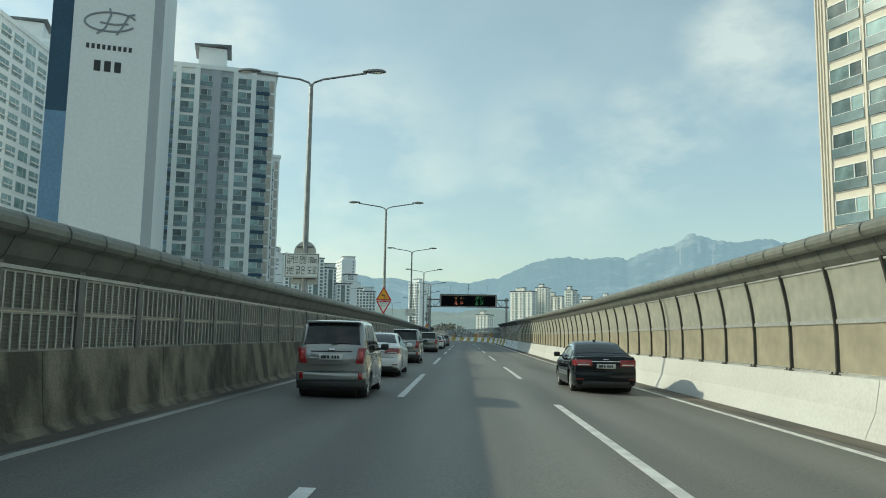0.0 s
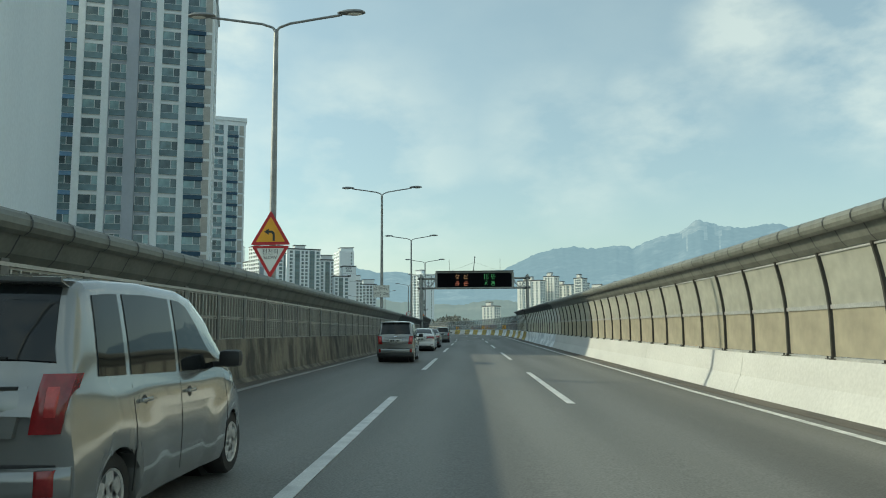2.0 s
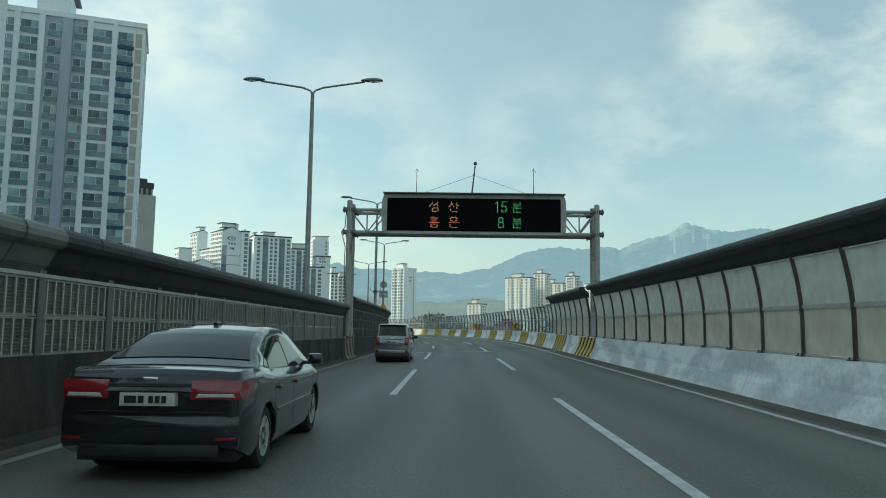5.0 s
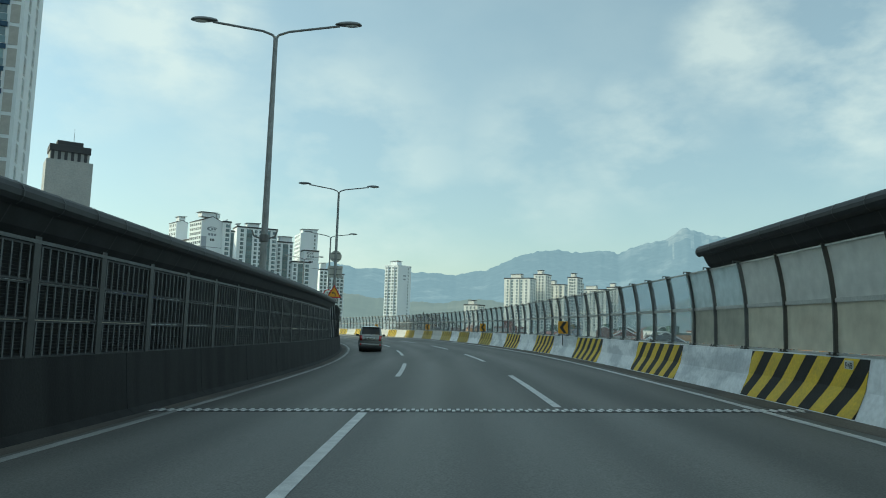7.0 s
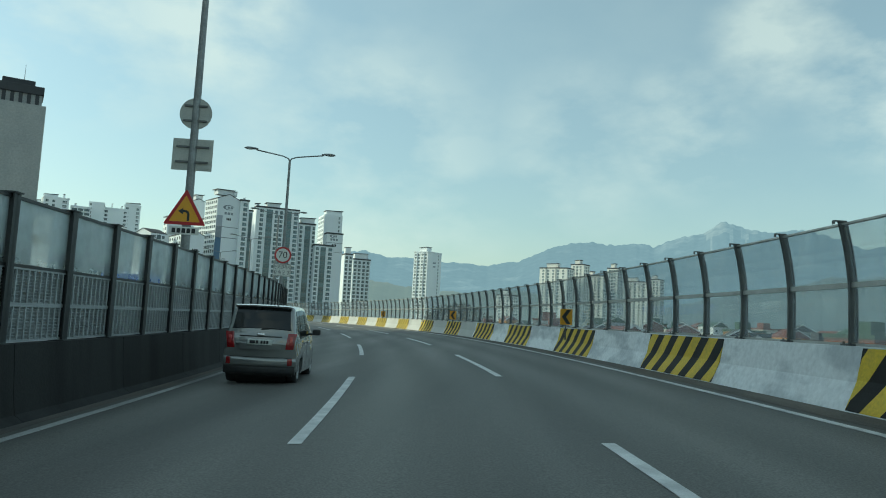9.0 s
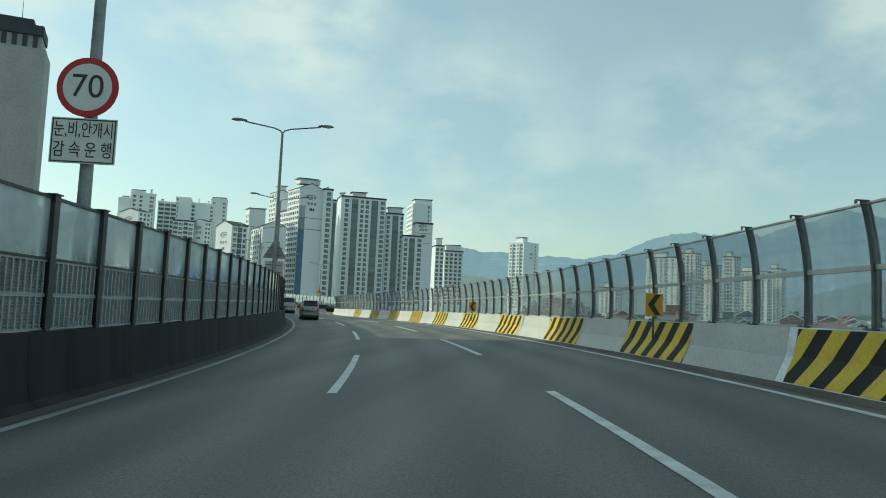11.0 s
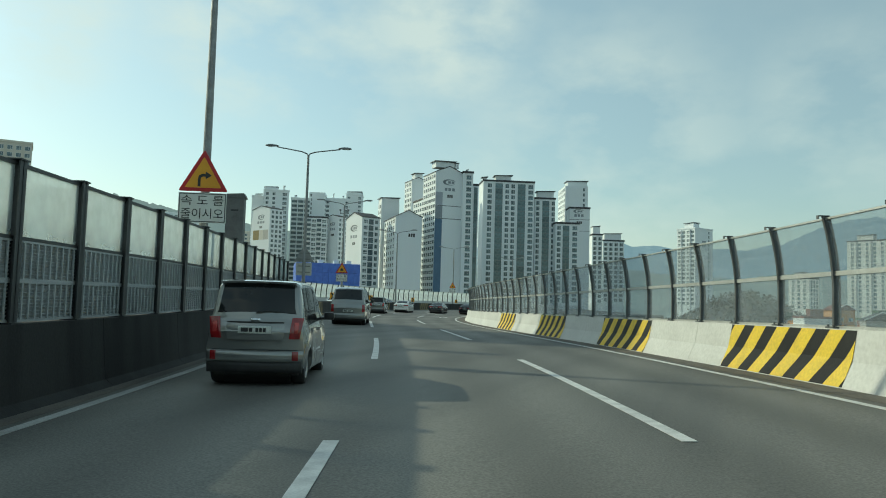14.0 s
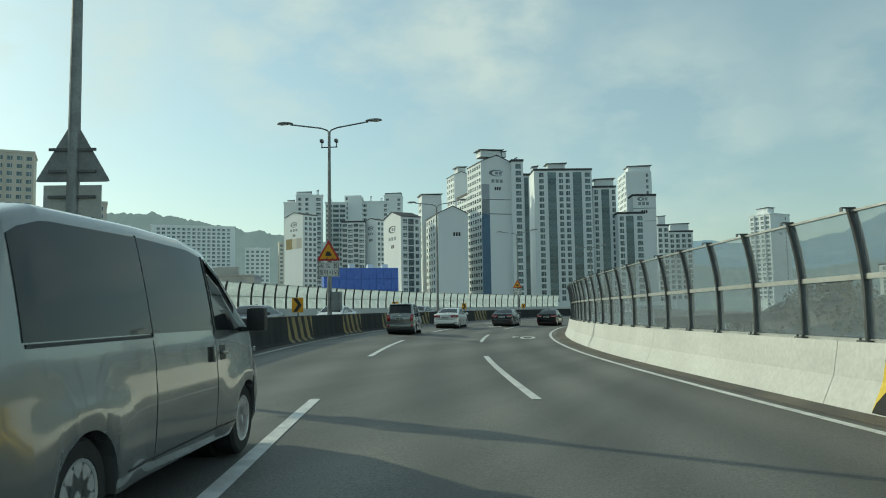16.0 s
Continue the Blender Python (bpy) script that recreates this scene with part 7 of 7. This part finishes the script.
def vehicle(name, m, label, category, sh, paint_mat, windows, mirror_mat, rear_glass, wind_glass, spokes=6, lower_trim=0.0, mirror_h=0.15):
    """windows: (y0, y1) at the belt and how far the top edge leans; the glass lies just proud of the shell."""
    car = thing(name, m, label, category)
    L, R, hw = sh.L, sh.R, sh.hw
    ys = set(np.linspace(0, L, 61).round(3)) | {round(a + d, 3) for a in sh.axles for d in np.linspace(-R * 1.14, R * 1.14, 19)} | {round(y, 3) for y, z in sh.deck + sh.roof} | {0.02, 0.05, 0.08, 0.12, 0.16, 0.2, L - 0.03, L - 0.1}
    ys = sorted(y for y in ys if 0 <= y <= L)
    bm = bmesh.new()
    rings = []
    for y in ys:
        pts = sh.ring(y)
        ring = [bm.verts.new(sh.warp((x, y, z))) for x, z in pts]
        ring += [bm.verts.new(sh.warp((-x, y, z))) for x, z in pts[-2:0:-1]]
        rings.append(ring)
    k = len(rings[0])
    for a, b in zip(rings, rings[1:]):
        for i in range(k):
            j = (i + 1) % k
            bm.faces.new((a[i], a[j], b[j], b[i]))
    for ring, f in ((rings[0], -0.025), (rings[-1], 0.03)):
        c = [bm.verts.new(((v.co.x) * 0.9, v.co.y + f, 0.6 + (v.co.z - 0.6) * 0.86)) for v in ring]
        for i in range(k):
            j = (i + 1) % k
            bm.faces.new((ring[i], ring[j], c[j], c[i]))
        n = k // 2
        for i in range(1, n):
            bm.faces.new([c[i - 1] if i > 1 else c[0], c[i], c[k - i], c[(k - i + 1) % k]][: 4 if i > 1 else 3] if i > 1 else [c[0], c[1], c[k - 1]])
        bm.faces.new([c[n - 1], c[n], c[n + 1]])
    bmesh.ops.remove_doubles(bm, verts=bm.verts, dist=0.0004)
    bmesh.ops.recalc_face_normals(bm, faces=bm.faces)
    body = part("body", bm, paint_mat, car, smooth=True)
    body.data.set_sharp_from_angle(angle=radians(42))
    for y0, y1, lean0, lean1 in windows:
        for sg in (1, -1):
            rows = []
            n = 14
            for j in range(6):
                row = []
                for i in range(n + 1):
                    q, kk = i / n, j / 5
                    y = y0 + (y1 - y0) * q
                    wb, zb, wt, zs, zt = sh.upper(y)
                    z = zb + 0.028 + max(0.004, zs - 0.012 - zb - 0.028) * kk
                    yy = y + (lean0 * (1 - q) + lean1 * q) * kk
                    wz = sh.upper(yy)
                    z = min(z, max(wz[3] - 0.012, wz[1] + 0.03))
                    row.append(sh.warp((sg * (sh.pane(yy, z) + 0.006), yy, z)))
                rows.append(row)
            part("side_window", grid_mesh(rows, 0.012, (-sg, 0, 0)), CAR_GLASS, car, "dark tinted glass", smooth=True)
    for nm, (ya, yb), out in (("rear_window", rear_glass, -1), ("windscreen", wind_glass, 1)):
        rows = []
        for i in range(13):
            y = ya + (yb - ya) * i / 12
            row = []
            for j in range(-6, 7):
                x, z = sh.top(y, j / 6 * 0.95)
                p = sh.warp((x, y, z))
                row.append(p + Vector((0, out * 0.008, 0.006)))
            rows.append(row)
        part(nm, grid_mesh(rows, 0.015, (0, -out * 0.6, -0.8)), CAR_GLASS, car, "dark tinted glass", smooth=True)
    bm = bmesh.new()
    box(bm, -hw * 0.84, hw * 0.84, 0.25, L - 0.3, sh.sill - 0.03, sh.sill + 0.14)
    part("underside", bm, TRIM, car)
    tyre, rim = wheel_meshes(R, 0.21, spokes)
    for a in sh.axles:
        for sg in (1, -1):
            wm = m @ Matrix.Translation((sg * (hw - 0.15), a, R)) @ (Matrix.Identity(4) if sg > 0 else Matrix.Rotation(math.pi, 4, "Z"))
            t = part("wheel", tyre, None, car, m=wm)
            part("rim", rim, None, t, "alloy rim", m=wm)
        bm = bmesh.new()
        tube(bm, (-hw + 0.27, a, R), (hw - 0.27, a, R), R * 1.12, seg=24)
        part("wheel_housing", bm, TRIM, car)
    ym = windows[-1][1] + windows[-1][3] * 0.2 - 0.16
    zb = interp(sh.deck, ym)
    wb = sh.pane(ym, zb + 0.05)
    for sg in (1, -1):
        bm = bmesh.new()
        x0, x1 = sorted((sg * (wb + 0.07), sg * (wb + 0.27)))
        box(bm, x0, x1, ym - 0.10, ym + 0.03, zb + 0.03, zb + 0.03 + mirror_h, 0.05)
        x0, x1 = sorted((sg * (wb - 0.03), sg * (wb + 0.10)))
        box(bm, x0, x1, ym - 0.03, ym + 0.03, zb + 0.03, zb + 0.08, 0.01)
        part("mirror", bm, mirror_mat, car, "door mirror", smooth=True)
    return car


def plate_on(car, sh, z, w=0.52, h=0.12):
    p = tail_piece(car, sh, "number_plate", -w / 2, w / 2, z - h / 2, z + h / 2, 0.045, PLATE, "white number plate with dark bars", edge=0.95)
    m = WORLD_OF[car]
    y = sh.tail_y(z) - 0.052
    for x0, x1 in ((-0.21, -0.10), (-0.08, -0.03), (0.02, 0.06), (0.08, 0.12), (0.14, 0.18)):
        bm = bmesh.new()
        box(bm, x0 * w / 0.52, x1 * w / 0.52, y - 0.004, y + 0.02, z - h * 0.28, z + h * 0.28)
        part("bar_of_writing", bm, SIGN_K, p, m=m)


def seams(car, sh, ys, z0):
    """Door joints, as thin dark reveals that follow the flank."""
    for y, z1, lean in ys:
        for sg in (1, -1):
            rows = []
            for i in range(13):
                z = z0 + (z1 - z0) * i / 12
                rows.append([sh.warp((sg * (sh.side(y + lean * i / 12, z) + 0.0015), y + lean * i / 12 + d, z)) for d in (-0.005, 0.005)])
            part("door_joint", grid_mesh(rows, 0.01, (-sg, 0, 0)), TRIM, car)


def handles(car, sh, ys, z, material):
    for y in ys:
        for sg in (1, -1):
            w = sh.side(y, z)
            bm = bmesh.new()
            tube(bm, (sg * (w - 0.002), y - 0.01, z - 0.01), (sg * (w + 0.004), y - 0.01, z - 0.01), 0.045, 0.04, 18)
            h = part("handle_cup", bm, TRIM, car)
            bm = bmesh.new()
            x0, x1 = sorted((sg * (w + 0.006), sg * (w + 0.034)))
            box(bm, x0, x1, y - 0.095, y + 0.075, z - 0.014, z + 0.014, 0.011)
            for d in (-0.08, 0.06):
                x0, x1 = sorted((sg * (w - 0.01), sg * (w + 0.02)))
                box(bm, x0, x1, y + d - 0.012, y + d + 0.012, z - 0.010, z + 0.010)
            part("door_handle", bm, material, h, smooth=True)


def side_strip(car, sh, name, y0, y1, z, h, proud, material, label=""):
    for sg in (1, -1):
        rows = [[sh.warp((sg * (sh.side(y0 + (y1 - y0) * i / 12, zz) + proud), y0 + (y1 - y0) * i / 12, zz)) for i in range(13)] for zz in (z - h / 2, z, z + h / 2)]
        part(name, grid_mesh(rows, proud + 0.01, (-sg, 0, 0)), material, car, label)


def deflector(car, sh, y0, y1, h, material, label):
    """A thin curved strip along the top edge of the side windows."""
    for sg in (1, -1):
        rows = []
        for j in range(4):
            row = []
            for i in range(17):
                y = y0 + (y1 - y0) * i / 16
                zs = sh.upper(y)[3]
                z = zs + 0.005 - (h + 0.012) * j / 3
                row.append(sh.warp((sg * (sh.pane(y, z) + 0.010 + 0.022 * (j / 3)), y, z)))
            rows.append(row)
        part("window_visor", grid_mesh(rows, 0.004, (-sg, 0, 0)), material, car, label, smooth=True)


def lamps_front(car, sh, x0, x1, z0, z1):
    m = WORLD_OF[car]
    for sg in (1, -1):
        rows = []
        for j in range(4):
            row = []
            for i in range(6):
                x = sg * (x0 + (x1 - x0) * i / 5)
                z = z0 + (z1 - z0) * j / 3
                y = sh.L
                while y > sh.L / 2 and interp(sh.deck, y) < z + 0.02:
                    y -= 0.005
                row.append(sh.warp((x, y + 0.035, z)))
            rows.append(row)
        part("headlamp", grid_mesh(rows, 0.08, (0, -1, 0)), LIGHT_CLEAR, car, smooth=True)


def sedan(m, name, label, pm, visor=False, L=4.75, H=1.46, axle=(0.95, 3.68), R=0.325):
    deck = [(0, 0.88), (0.03, 0.98), (0.09, 1.035), (0.3, 1.055), (0.8, 1.04), (1.2, 0.99), (2.0, 0.96), (3.2, 0.935), (3.6, 0.94), (4.1, 0.86), (L - 0.25, 0.76), (L - 0.08, 0.68), (L, 0.56)]
    roof = [(0.62, 1.055), (0.80, 1.12), (1.10, 1.25), (1.40, 1.36), (1.65, H - 0.04), (1.95, H - 0.005), (2.3, H), (2.65, H - 0.02), (2.9, H - 0.075), (3.2, 1.25), (3.5, 1.085), (3.80, 0.91)]
    sh = Shell(L, 1.82, deck, roof, axle, R, 0.20, 0.075, 0.19)
    car = vehicle(name, m, label, "car", sh, pm, [(0.98, 1.17, 0.20, 0.14), (1.21, 2.17, 0.14, 0.02), (2.24, 3.44, 0.02, -0.25)], pm if not visor else TRIM, (0.80, 1.58), (2.82, 3.60))
    for sg in (1, -1):
        p = tail_piece(car, sh, "tail_lamp", sg * 0.40, sg * 0.865, 0.78, 0.955, 0.022, LIGHT_RED, "red tail lamp", (0.03, 0.02))
        tail_piece(p, sh, "reverse_lamp", sg * 0.44, sg * 0.80, 0.795, 0.835, 0.030, LIGHT_CLEAR, "clear lower strip")
        rows = [[sh.warp((sg * (sh.side(y, z) + 0.008), y, z)) for y in (0.02, 0.1, 0.2, 0.32 + (z - 0.8) * 0.3)] for z in (0.79, 0.85, 0.9, 0.945)]
        part("side_lamp", grid_mesh(rows, 0.02, (-sg, 0, 0)), LIGHT_RED, p, smooth=True)
        tail_piece(car, sh, "bumper_reflector", sg * 0.62, sg * 0.82, 0.40, 0.43, 0.035, LIGHT_RED, "slim red reflector")
    lamps_front(car, sh, 0.42, 0.80, 0.58, 0.68)
    tail_piece(car, sh, "boot_strip", -0.40, 0.40, 0.895, 0.925, 0.025, CHROME if visor else TRIM)
    tail_piece(car, sh, "boot_joint", -0.80, 0.80, 0.655, 0.665, 0.006, TRIM)
    plate_on(car, sh, 0.78)
    tail_piece(car, sh, "bumper", -0.84, 0.84, 0.36, 0.62, 0.028, pm, edge=0.2, n=15)
    tail_piece(car, sh, "bumper_lower", -0.66, 0.66, 0.25, 0.36, 0.02, TRIM, "black lower bumper")
    handles(car, sh, (1.50, 2.40), 0.80, CHROME if visor else pm)
    seams(car, sh, [(1.33, 0.93, -0.10), (2.22, 0.93, 0.0), (3.46, 0.90, -0.02)], 0.30)
    side_strip(car, sh, "side_moulding", 1.36, 3.24, 0.56, 0.026, 0.010, CHROME if visor else pm)
    if visor:
        deflector(car, sh, 1.25, 3.10, 0.038, CHROME, "chrome wind deflector")
    tail_piece(car, sh, "badge", -0.07, 0.07, 0.955, 0.985, 0.02, CHROME)
    bm = bmesh.new()
    box(bm, -0.03, 0.03, 1.9, 2.06, H + 0.005, H + 0.055, 0.012)
    part("aerial", bm, pm, car)
    return car


def box_car(m, label, pm):
    L, H = 3.6, 1.70
    deck = [(0, 0.90), (0.02, 1.0), (0.06, 1.03), (0.3, 1.04), (1.0, 1.02), (2.2, 0.985), (2.75, 1.0), (3.1, 0.96), (3.4, 0.84), (3.55, 0.72), (3.6, 0.55)]
    roof = [(0.03, 1.03), (0.07, 1.15), (0.13, 1.34), (0.20, 1.53), (0.25, 1.62), (0.34, 1.665), (0.6, H - 0.015), (1.2, H), (1.9, H - 0.02), (2.15, 1.635), (2.45, 1.47), (3.05, 0.97)]
    sh = Shell(L, 1.60, deck, roof, (0.60, 3.03), 0.29, 0.20, 0.045, 0.10, tail=0.045, nose=0.12, rear_bow=0.11, flare=((0.60, 0.02), (3.03, 0.02)))
    car = vehicle("compact_car", m, label, "car", sh, pm, [(0.36, 0.76, 0.04, 0.0), (0.84, 1.62, 0.0, 0.0), (1.70, 2.72, 0.0, -0.36)], TRIM, (0.075, 0.245), (2.12, 2.92), lower_trim=0.3)
    for sg in (1, -1):
        p = tail_piece(car, sh, "tail_lamp", sg * 0.575, sg * 0.755, 0.76, 1.10, 0.024, LIGHT_RED, "tall red tail lamp", (0.07, 0.0))
        tail_piece(p, sh, "lamp_core", sg * 0.61, sg * 0.685, 0.84, 1.04, 0.032, mat_pale_red, "paler inner lamp")
        tail_piece(car, sh, "bumper_lamp", sg * 0.60, sg * 0.695, 0.42, 0.565, 0.075, LIGHT_RED, "red bumper lamp", edge=0.85)
    lamps_front(car, sh, 0.44, 0.70, 0.62, 0.80)
    tail_piece(car, sh, "tailgate_panel", -0.50, 0.50, 0.74, 1.03, 0.014, pm, edge=0.0, taper=(0.12, 0))
    tail_piece(car, sh, "tailgate_moulding", -0.45, 0.45, 1.01, 1.03, 0.026, TRIM)
    tail_piece(car, sh, "tailgate_joint", -0.68, 0.68, 0.575, 0.588, 0.007, TRIM)
    plate_on(car, sh, 0.90, 0.52, 0.115)
    tail_piece(car, sh, "badge", -0.075, 0.075, 1.045, 1.09, 0.02, CHROME, "small oval badge")
    tail_piece(car, sh, "bumper", -0.765, 0.765, 0.38, 0.575, 0.06, pm, edge=0.25, n=17)
    tail_piece(car, sh, "bumper_lower", -0.75, 0.75, 0.22, 0.40, 0.055, TRIM, "black lower bumper", edge=0.4)
    bm = bmesh.new()
    bent_tube(bm, [(0.0, 0.045, 1.17), (0.18, 0.06, 1.20), (0.36, 0.085, 1.19)], 0.011, 6)
    part("rear_wiper", bm, TRIM, car)
    handles(car, sh, (1.0, 1.85), 0.87, pm)
    seams(car, sh, [(0.82, 0.99, 0.0), (1.67, 0.97, 0.0), (2.75, 0.95, 0.0)], 0.29)
    rows = []
    for j, (dy, z) in enumerate(((0.24, 1.615), (0.15, 1.64), (0.14, 1.665), (0.34, 1.69))):
        rows.append([sh.warp((-0.60 + 1.2 * i / 8, dy, z + 0.012 * (1 - ((i - 4) / 4) ** 2))) for i in range(9)])
    part("spoiler", grid_mesh(rows, 0.02, (0, 1, 0)), pm, car, smooth=True)
    return car


def van(m, label, pm):
    L, H = 5.13, 2.04
    deck = [(0, 0.95), (0.03, 1.12), (0.10, 1.20), (0.3, 1.225), (1.5, 1.225), (3.2, 1.215), (3.9, 1.19), (4.4, 1.14), (4.75, 1.0), (5.0, 0.84), (5.13, 0.60)]
    roof = [(0.06, 1.20), (0.14, 1.50), (0.22, 1.78), (0.34, 1.94), (0.7, H - 0.02), (2.0, H), (2.9, H - 0.015), (3.3, 1.97), (3.65, 1.81), (4.55, 1.16)]
    sh = Shell(L, 1.92, deck, roof, (0.93, 4.13), 0.345, 0.26, 0.045, 0.15, tail=0.05, nose=0.16, rear_bow=0.08, flare=((0.93, 0.028), (4.13, 0.025)))
    car = vehicle("van", m, label, "van", sh, pm, [(0.32, 1.92, 0.02, 0.0), (1.92, 3.20, 0.0, 0.0), (3.30, 4.32, 0.0, -0.42)], TRIM, (0.10, 0.30), (3.32, 4.40), spokes=10, mirror_h=0.24)
    for sg in (1, -1):
        tail_piece(car, sh, "tail_lamp", sg * 0.76, sg * 0.91, 0.70, 1.10, 0.02, LIGHT_RED, "tall red tail lamp")
        rows = [[Vector((sg * (sh.side(y, z) + 0.012), y, z)) for y in (4.50, 4.54, 4.58)] for z in (0.99, 1.01, 1.03)]
        part("side_indicator", grid_mesh(rows, 0.02, (-sg, 0, 0)), LIGHT_CLEAR, car)
        for y, flip in ((3.08, 1), (3.40, -1)):
            rows = [[Vector((sg * (sh.side(yy, z) + 0.004), yy, z)) for yy in (y - 0.075, y, y + 0.075)] for z in (0.97, 1.035, 1.10)]
            h = part("handle_cup", grid_mesh(rows, 0.02, (-sg, 0, 0)), TRIM, car)
            w = sh.side(y, 1.03)
            bm = bmesh.new()
            x0, x1 = sorted((sg * (w + 0.006), sg * (w + 0.034)))
            if flip > 0:
                box(bm, x0, x1, y + 0.01, y + 0.055, 0.965, 1.105, 0.012)
            else:
                box(bm, x0, x1, y - 0.07, y + 0.085, 1.02, 1.052, 0.012)
            part("door_handle", bm, pm, h, smooth=True)
    lamps_front(car, sh, 0.46, 0.84, 0.66, 0.86)
    tail_piece(car, sh, "bumper", -0.88, 0.88, 0.34, 0.62, 0.05, pm, edge=0.25, n=15)
    side_strip(car, sh, "window_ledge", 0.34, 1.90, 1.232, 0.022, 0.006, TRIM)
    deflector(car, sh, 3.32, 4.02, 0.07, TRIM, "dark wind deflector")
    plate_on(car, sh, 0.75)
    seams(car, sh, [(1.92, 1.20, 0.0), (3.24, 1.19, 0.0), (4.36, 1.13, -0.04)], 0.36)
    # joints of the sliding door and front door over the pillars
    for y in (1.92, 3.25):
        for sg in (1, -1):
            rows = []
            for i in range(9):
                wb, zb, wt, zs, zt = sh.upper(y)
                z = zb + (zs - zb) * i / 8
                rows.append([Vector((sg * (sh.pane(y, z) + 0.0075), y + d, z)) for d in (-0.007, 0.007)])
            part("door_joint", grid_mesh(rows, 0.01, (-sg, 0, 0)), TRIM, car)
    side_strip(car, sh, "sill_line", 1.45, 3.70, 0.385, 0.014, 0.004, TRIM)
    return car


def traffic():
    def cp(s, u, turn=0.0):
        return road_pose(s, u, 0, turn)
    grey = paint("paint_warm_grey", (0.31, 0.315, 0.305), 0.55)
    grey2 = paint("paint_silver_grey", (0.30, 0.305, 0.295), 0.6)
    black = mat("paint_black", (0.007, 0.009, 0.011), (0.006, 0.008, 0.010), 0.05, scale=1.5, fine=300, bump=0, coat=0.0, spec=0.30)
    dark = paint("paint_dark_blue", (0.015, 0.018, 0.025), 0.2, 0.25)
    white = paint("paint_white", (0.84, 0.84, 0.82), 0.0, 0.3)
    for s, u in ((18.6, -3.3), (40.2, -3.35), (67.2, -3.35), (120.5, -3.2), (171.8, -3.75), (258.0, -3.6)):
        box_car(cp(s, u), "warm grey boxy compact car with tall red tail lamps", grey)
    sedan(cp(27.2, -3.4), "white_sedan", "white sedan with dark glass in the lane beside the median", white, L=4.57)
    box_car(cp(324.0, -2.95), "grey boxy compact car in the bend beside the median", grey)
    sedan(cp(23.6, 3.62), "black_sedan", "glossy black sedan with chrome wind deflectors and alloy wheels", black, True, axle=(1.0, 3.73))
    sedan(cp(84.5, -3.4), "white_sedan", "white sedan with dark glass in the lane beside the median", white, L=4.57)
    sedan(cp(94.2, -3.4), "dark_sedan", "dark blue sedan in the lane beside the median", dark)
    sedan(cp(337.0, -2.3, -2), "white_sedan", "white sedan with slim red tail lamps in the curve", white, L=4.57)
    sedan(cp(346.0, 0.6, -2), "dark_sedan", "dark sedan further into the curve", dark)
    sedan(cp(352.0, 3.6, -2), "dark_sedan", "black sedan close to the outer barrier", black)
    van(cp(286.75, -3.18, -4), "silver-grey passenger van with dark tinted side windows", grey2)
    sedan(cp(322.0, -9.6, 180), "dark_sedan", "dark car on the opposite carriageway behind the median barrier", dark)
    sedan(cp(336.0, -9.4, 180), "white_sedan", "white car on the opposite carriageway behind the median barrier", white)
    sedan(cp(358.0, -9.4, 180), "silver_sedan", "silver car on the opposite carriageway behind the median barrier", grey2)


# ---- the place put together ----
ground()
landscape()
near_towers()
far_towers()
tarp_building()
low_houses()
trees_on_hill()
road()
piers()
lines()
gantry()
lamp = lamp_post()
first = at(LAMPS[0], -6.45)
for s in LAMPS[1:]:
    p = at(s, -6.45)
    copy_thing(lamp, Matrix.Translation((p.x, p.y, 0.95)) @ Matrix.Rotation(float(np.interp(s, SS, PSI)), 4, "Z"))
lamp.matrix_basis = Matrix.Translation((first.x, first.y, 0.95))
pole_signs()
chevrons()
median_extras()
wall_plates()
pole_brackets()
traffic()

# ---- barriers and walls, piece by piece ----
barrier("barrier_median", L_PROF, -12, 92, CONC_OLD, "stained brown-grey concrete median barrier with dark streaks")
barrier("barrier_median_grimy", L_PROF, 92, 126, CONC_SHADED, "streaked concrete median barrier with shade put into its dark brown colour")
b_soot_shade = barrier("barrier_median_sooty", L_PROF, 126, 400, CONC_SOOT_SHADE, "concrete median barrier black with soot and with shade put into its colour")
barrier("barrier_outer", R_PROF, -15, 95, CONC_PALE, "smooth pale grey concrete barrier along the outer edge", 10.0)
b_right = barrier("barrier_outer_curve", R_PROF, 95, 205, CONC_WHITE, "concrete barrier with a flaking white coat round the curve", 10.0)
b_bare = barrier("barrier_outer_bend", R_PROF, 205, 400, CONC_BARE, "smooth pale bare concrete barrier in the bend", 10.0)
for s in (124.1, 133.3, 142.8, 152.6, 162.4, 172.1, 182.2, 191.8, 200.0, 209.4, 218.9, 228.8, 239.0, 248.8, 258.4, 268.3, 278.2, 289.0):
    hazard(b_right if s < 204 else b_bare, R_PROF, s, 1)
for s in (272.3, 282.0, 292.0, 302.2, 312.7, 323.2, 333.0, 343.0, 353.0, 363.0):
    hazard(b_soot_shade, L_PROF, s, -1, 4.2, 4, -0.5, YELLOW_OLD)
hazard(b_soot_shade, L_PROF, 125.0, -1, 3.6, 3, -0.45, YELLOW_OLD)
median_wall_tall()
median_wall_low()
outer_wall()
far_wall()
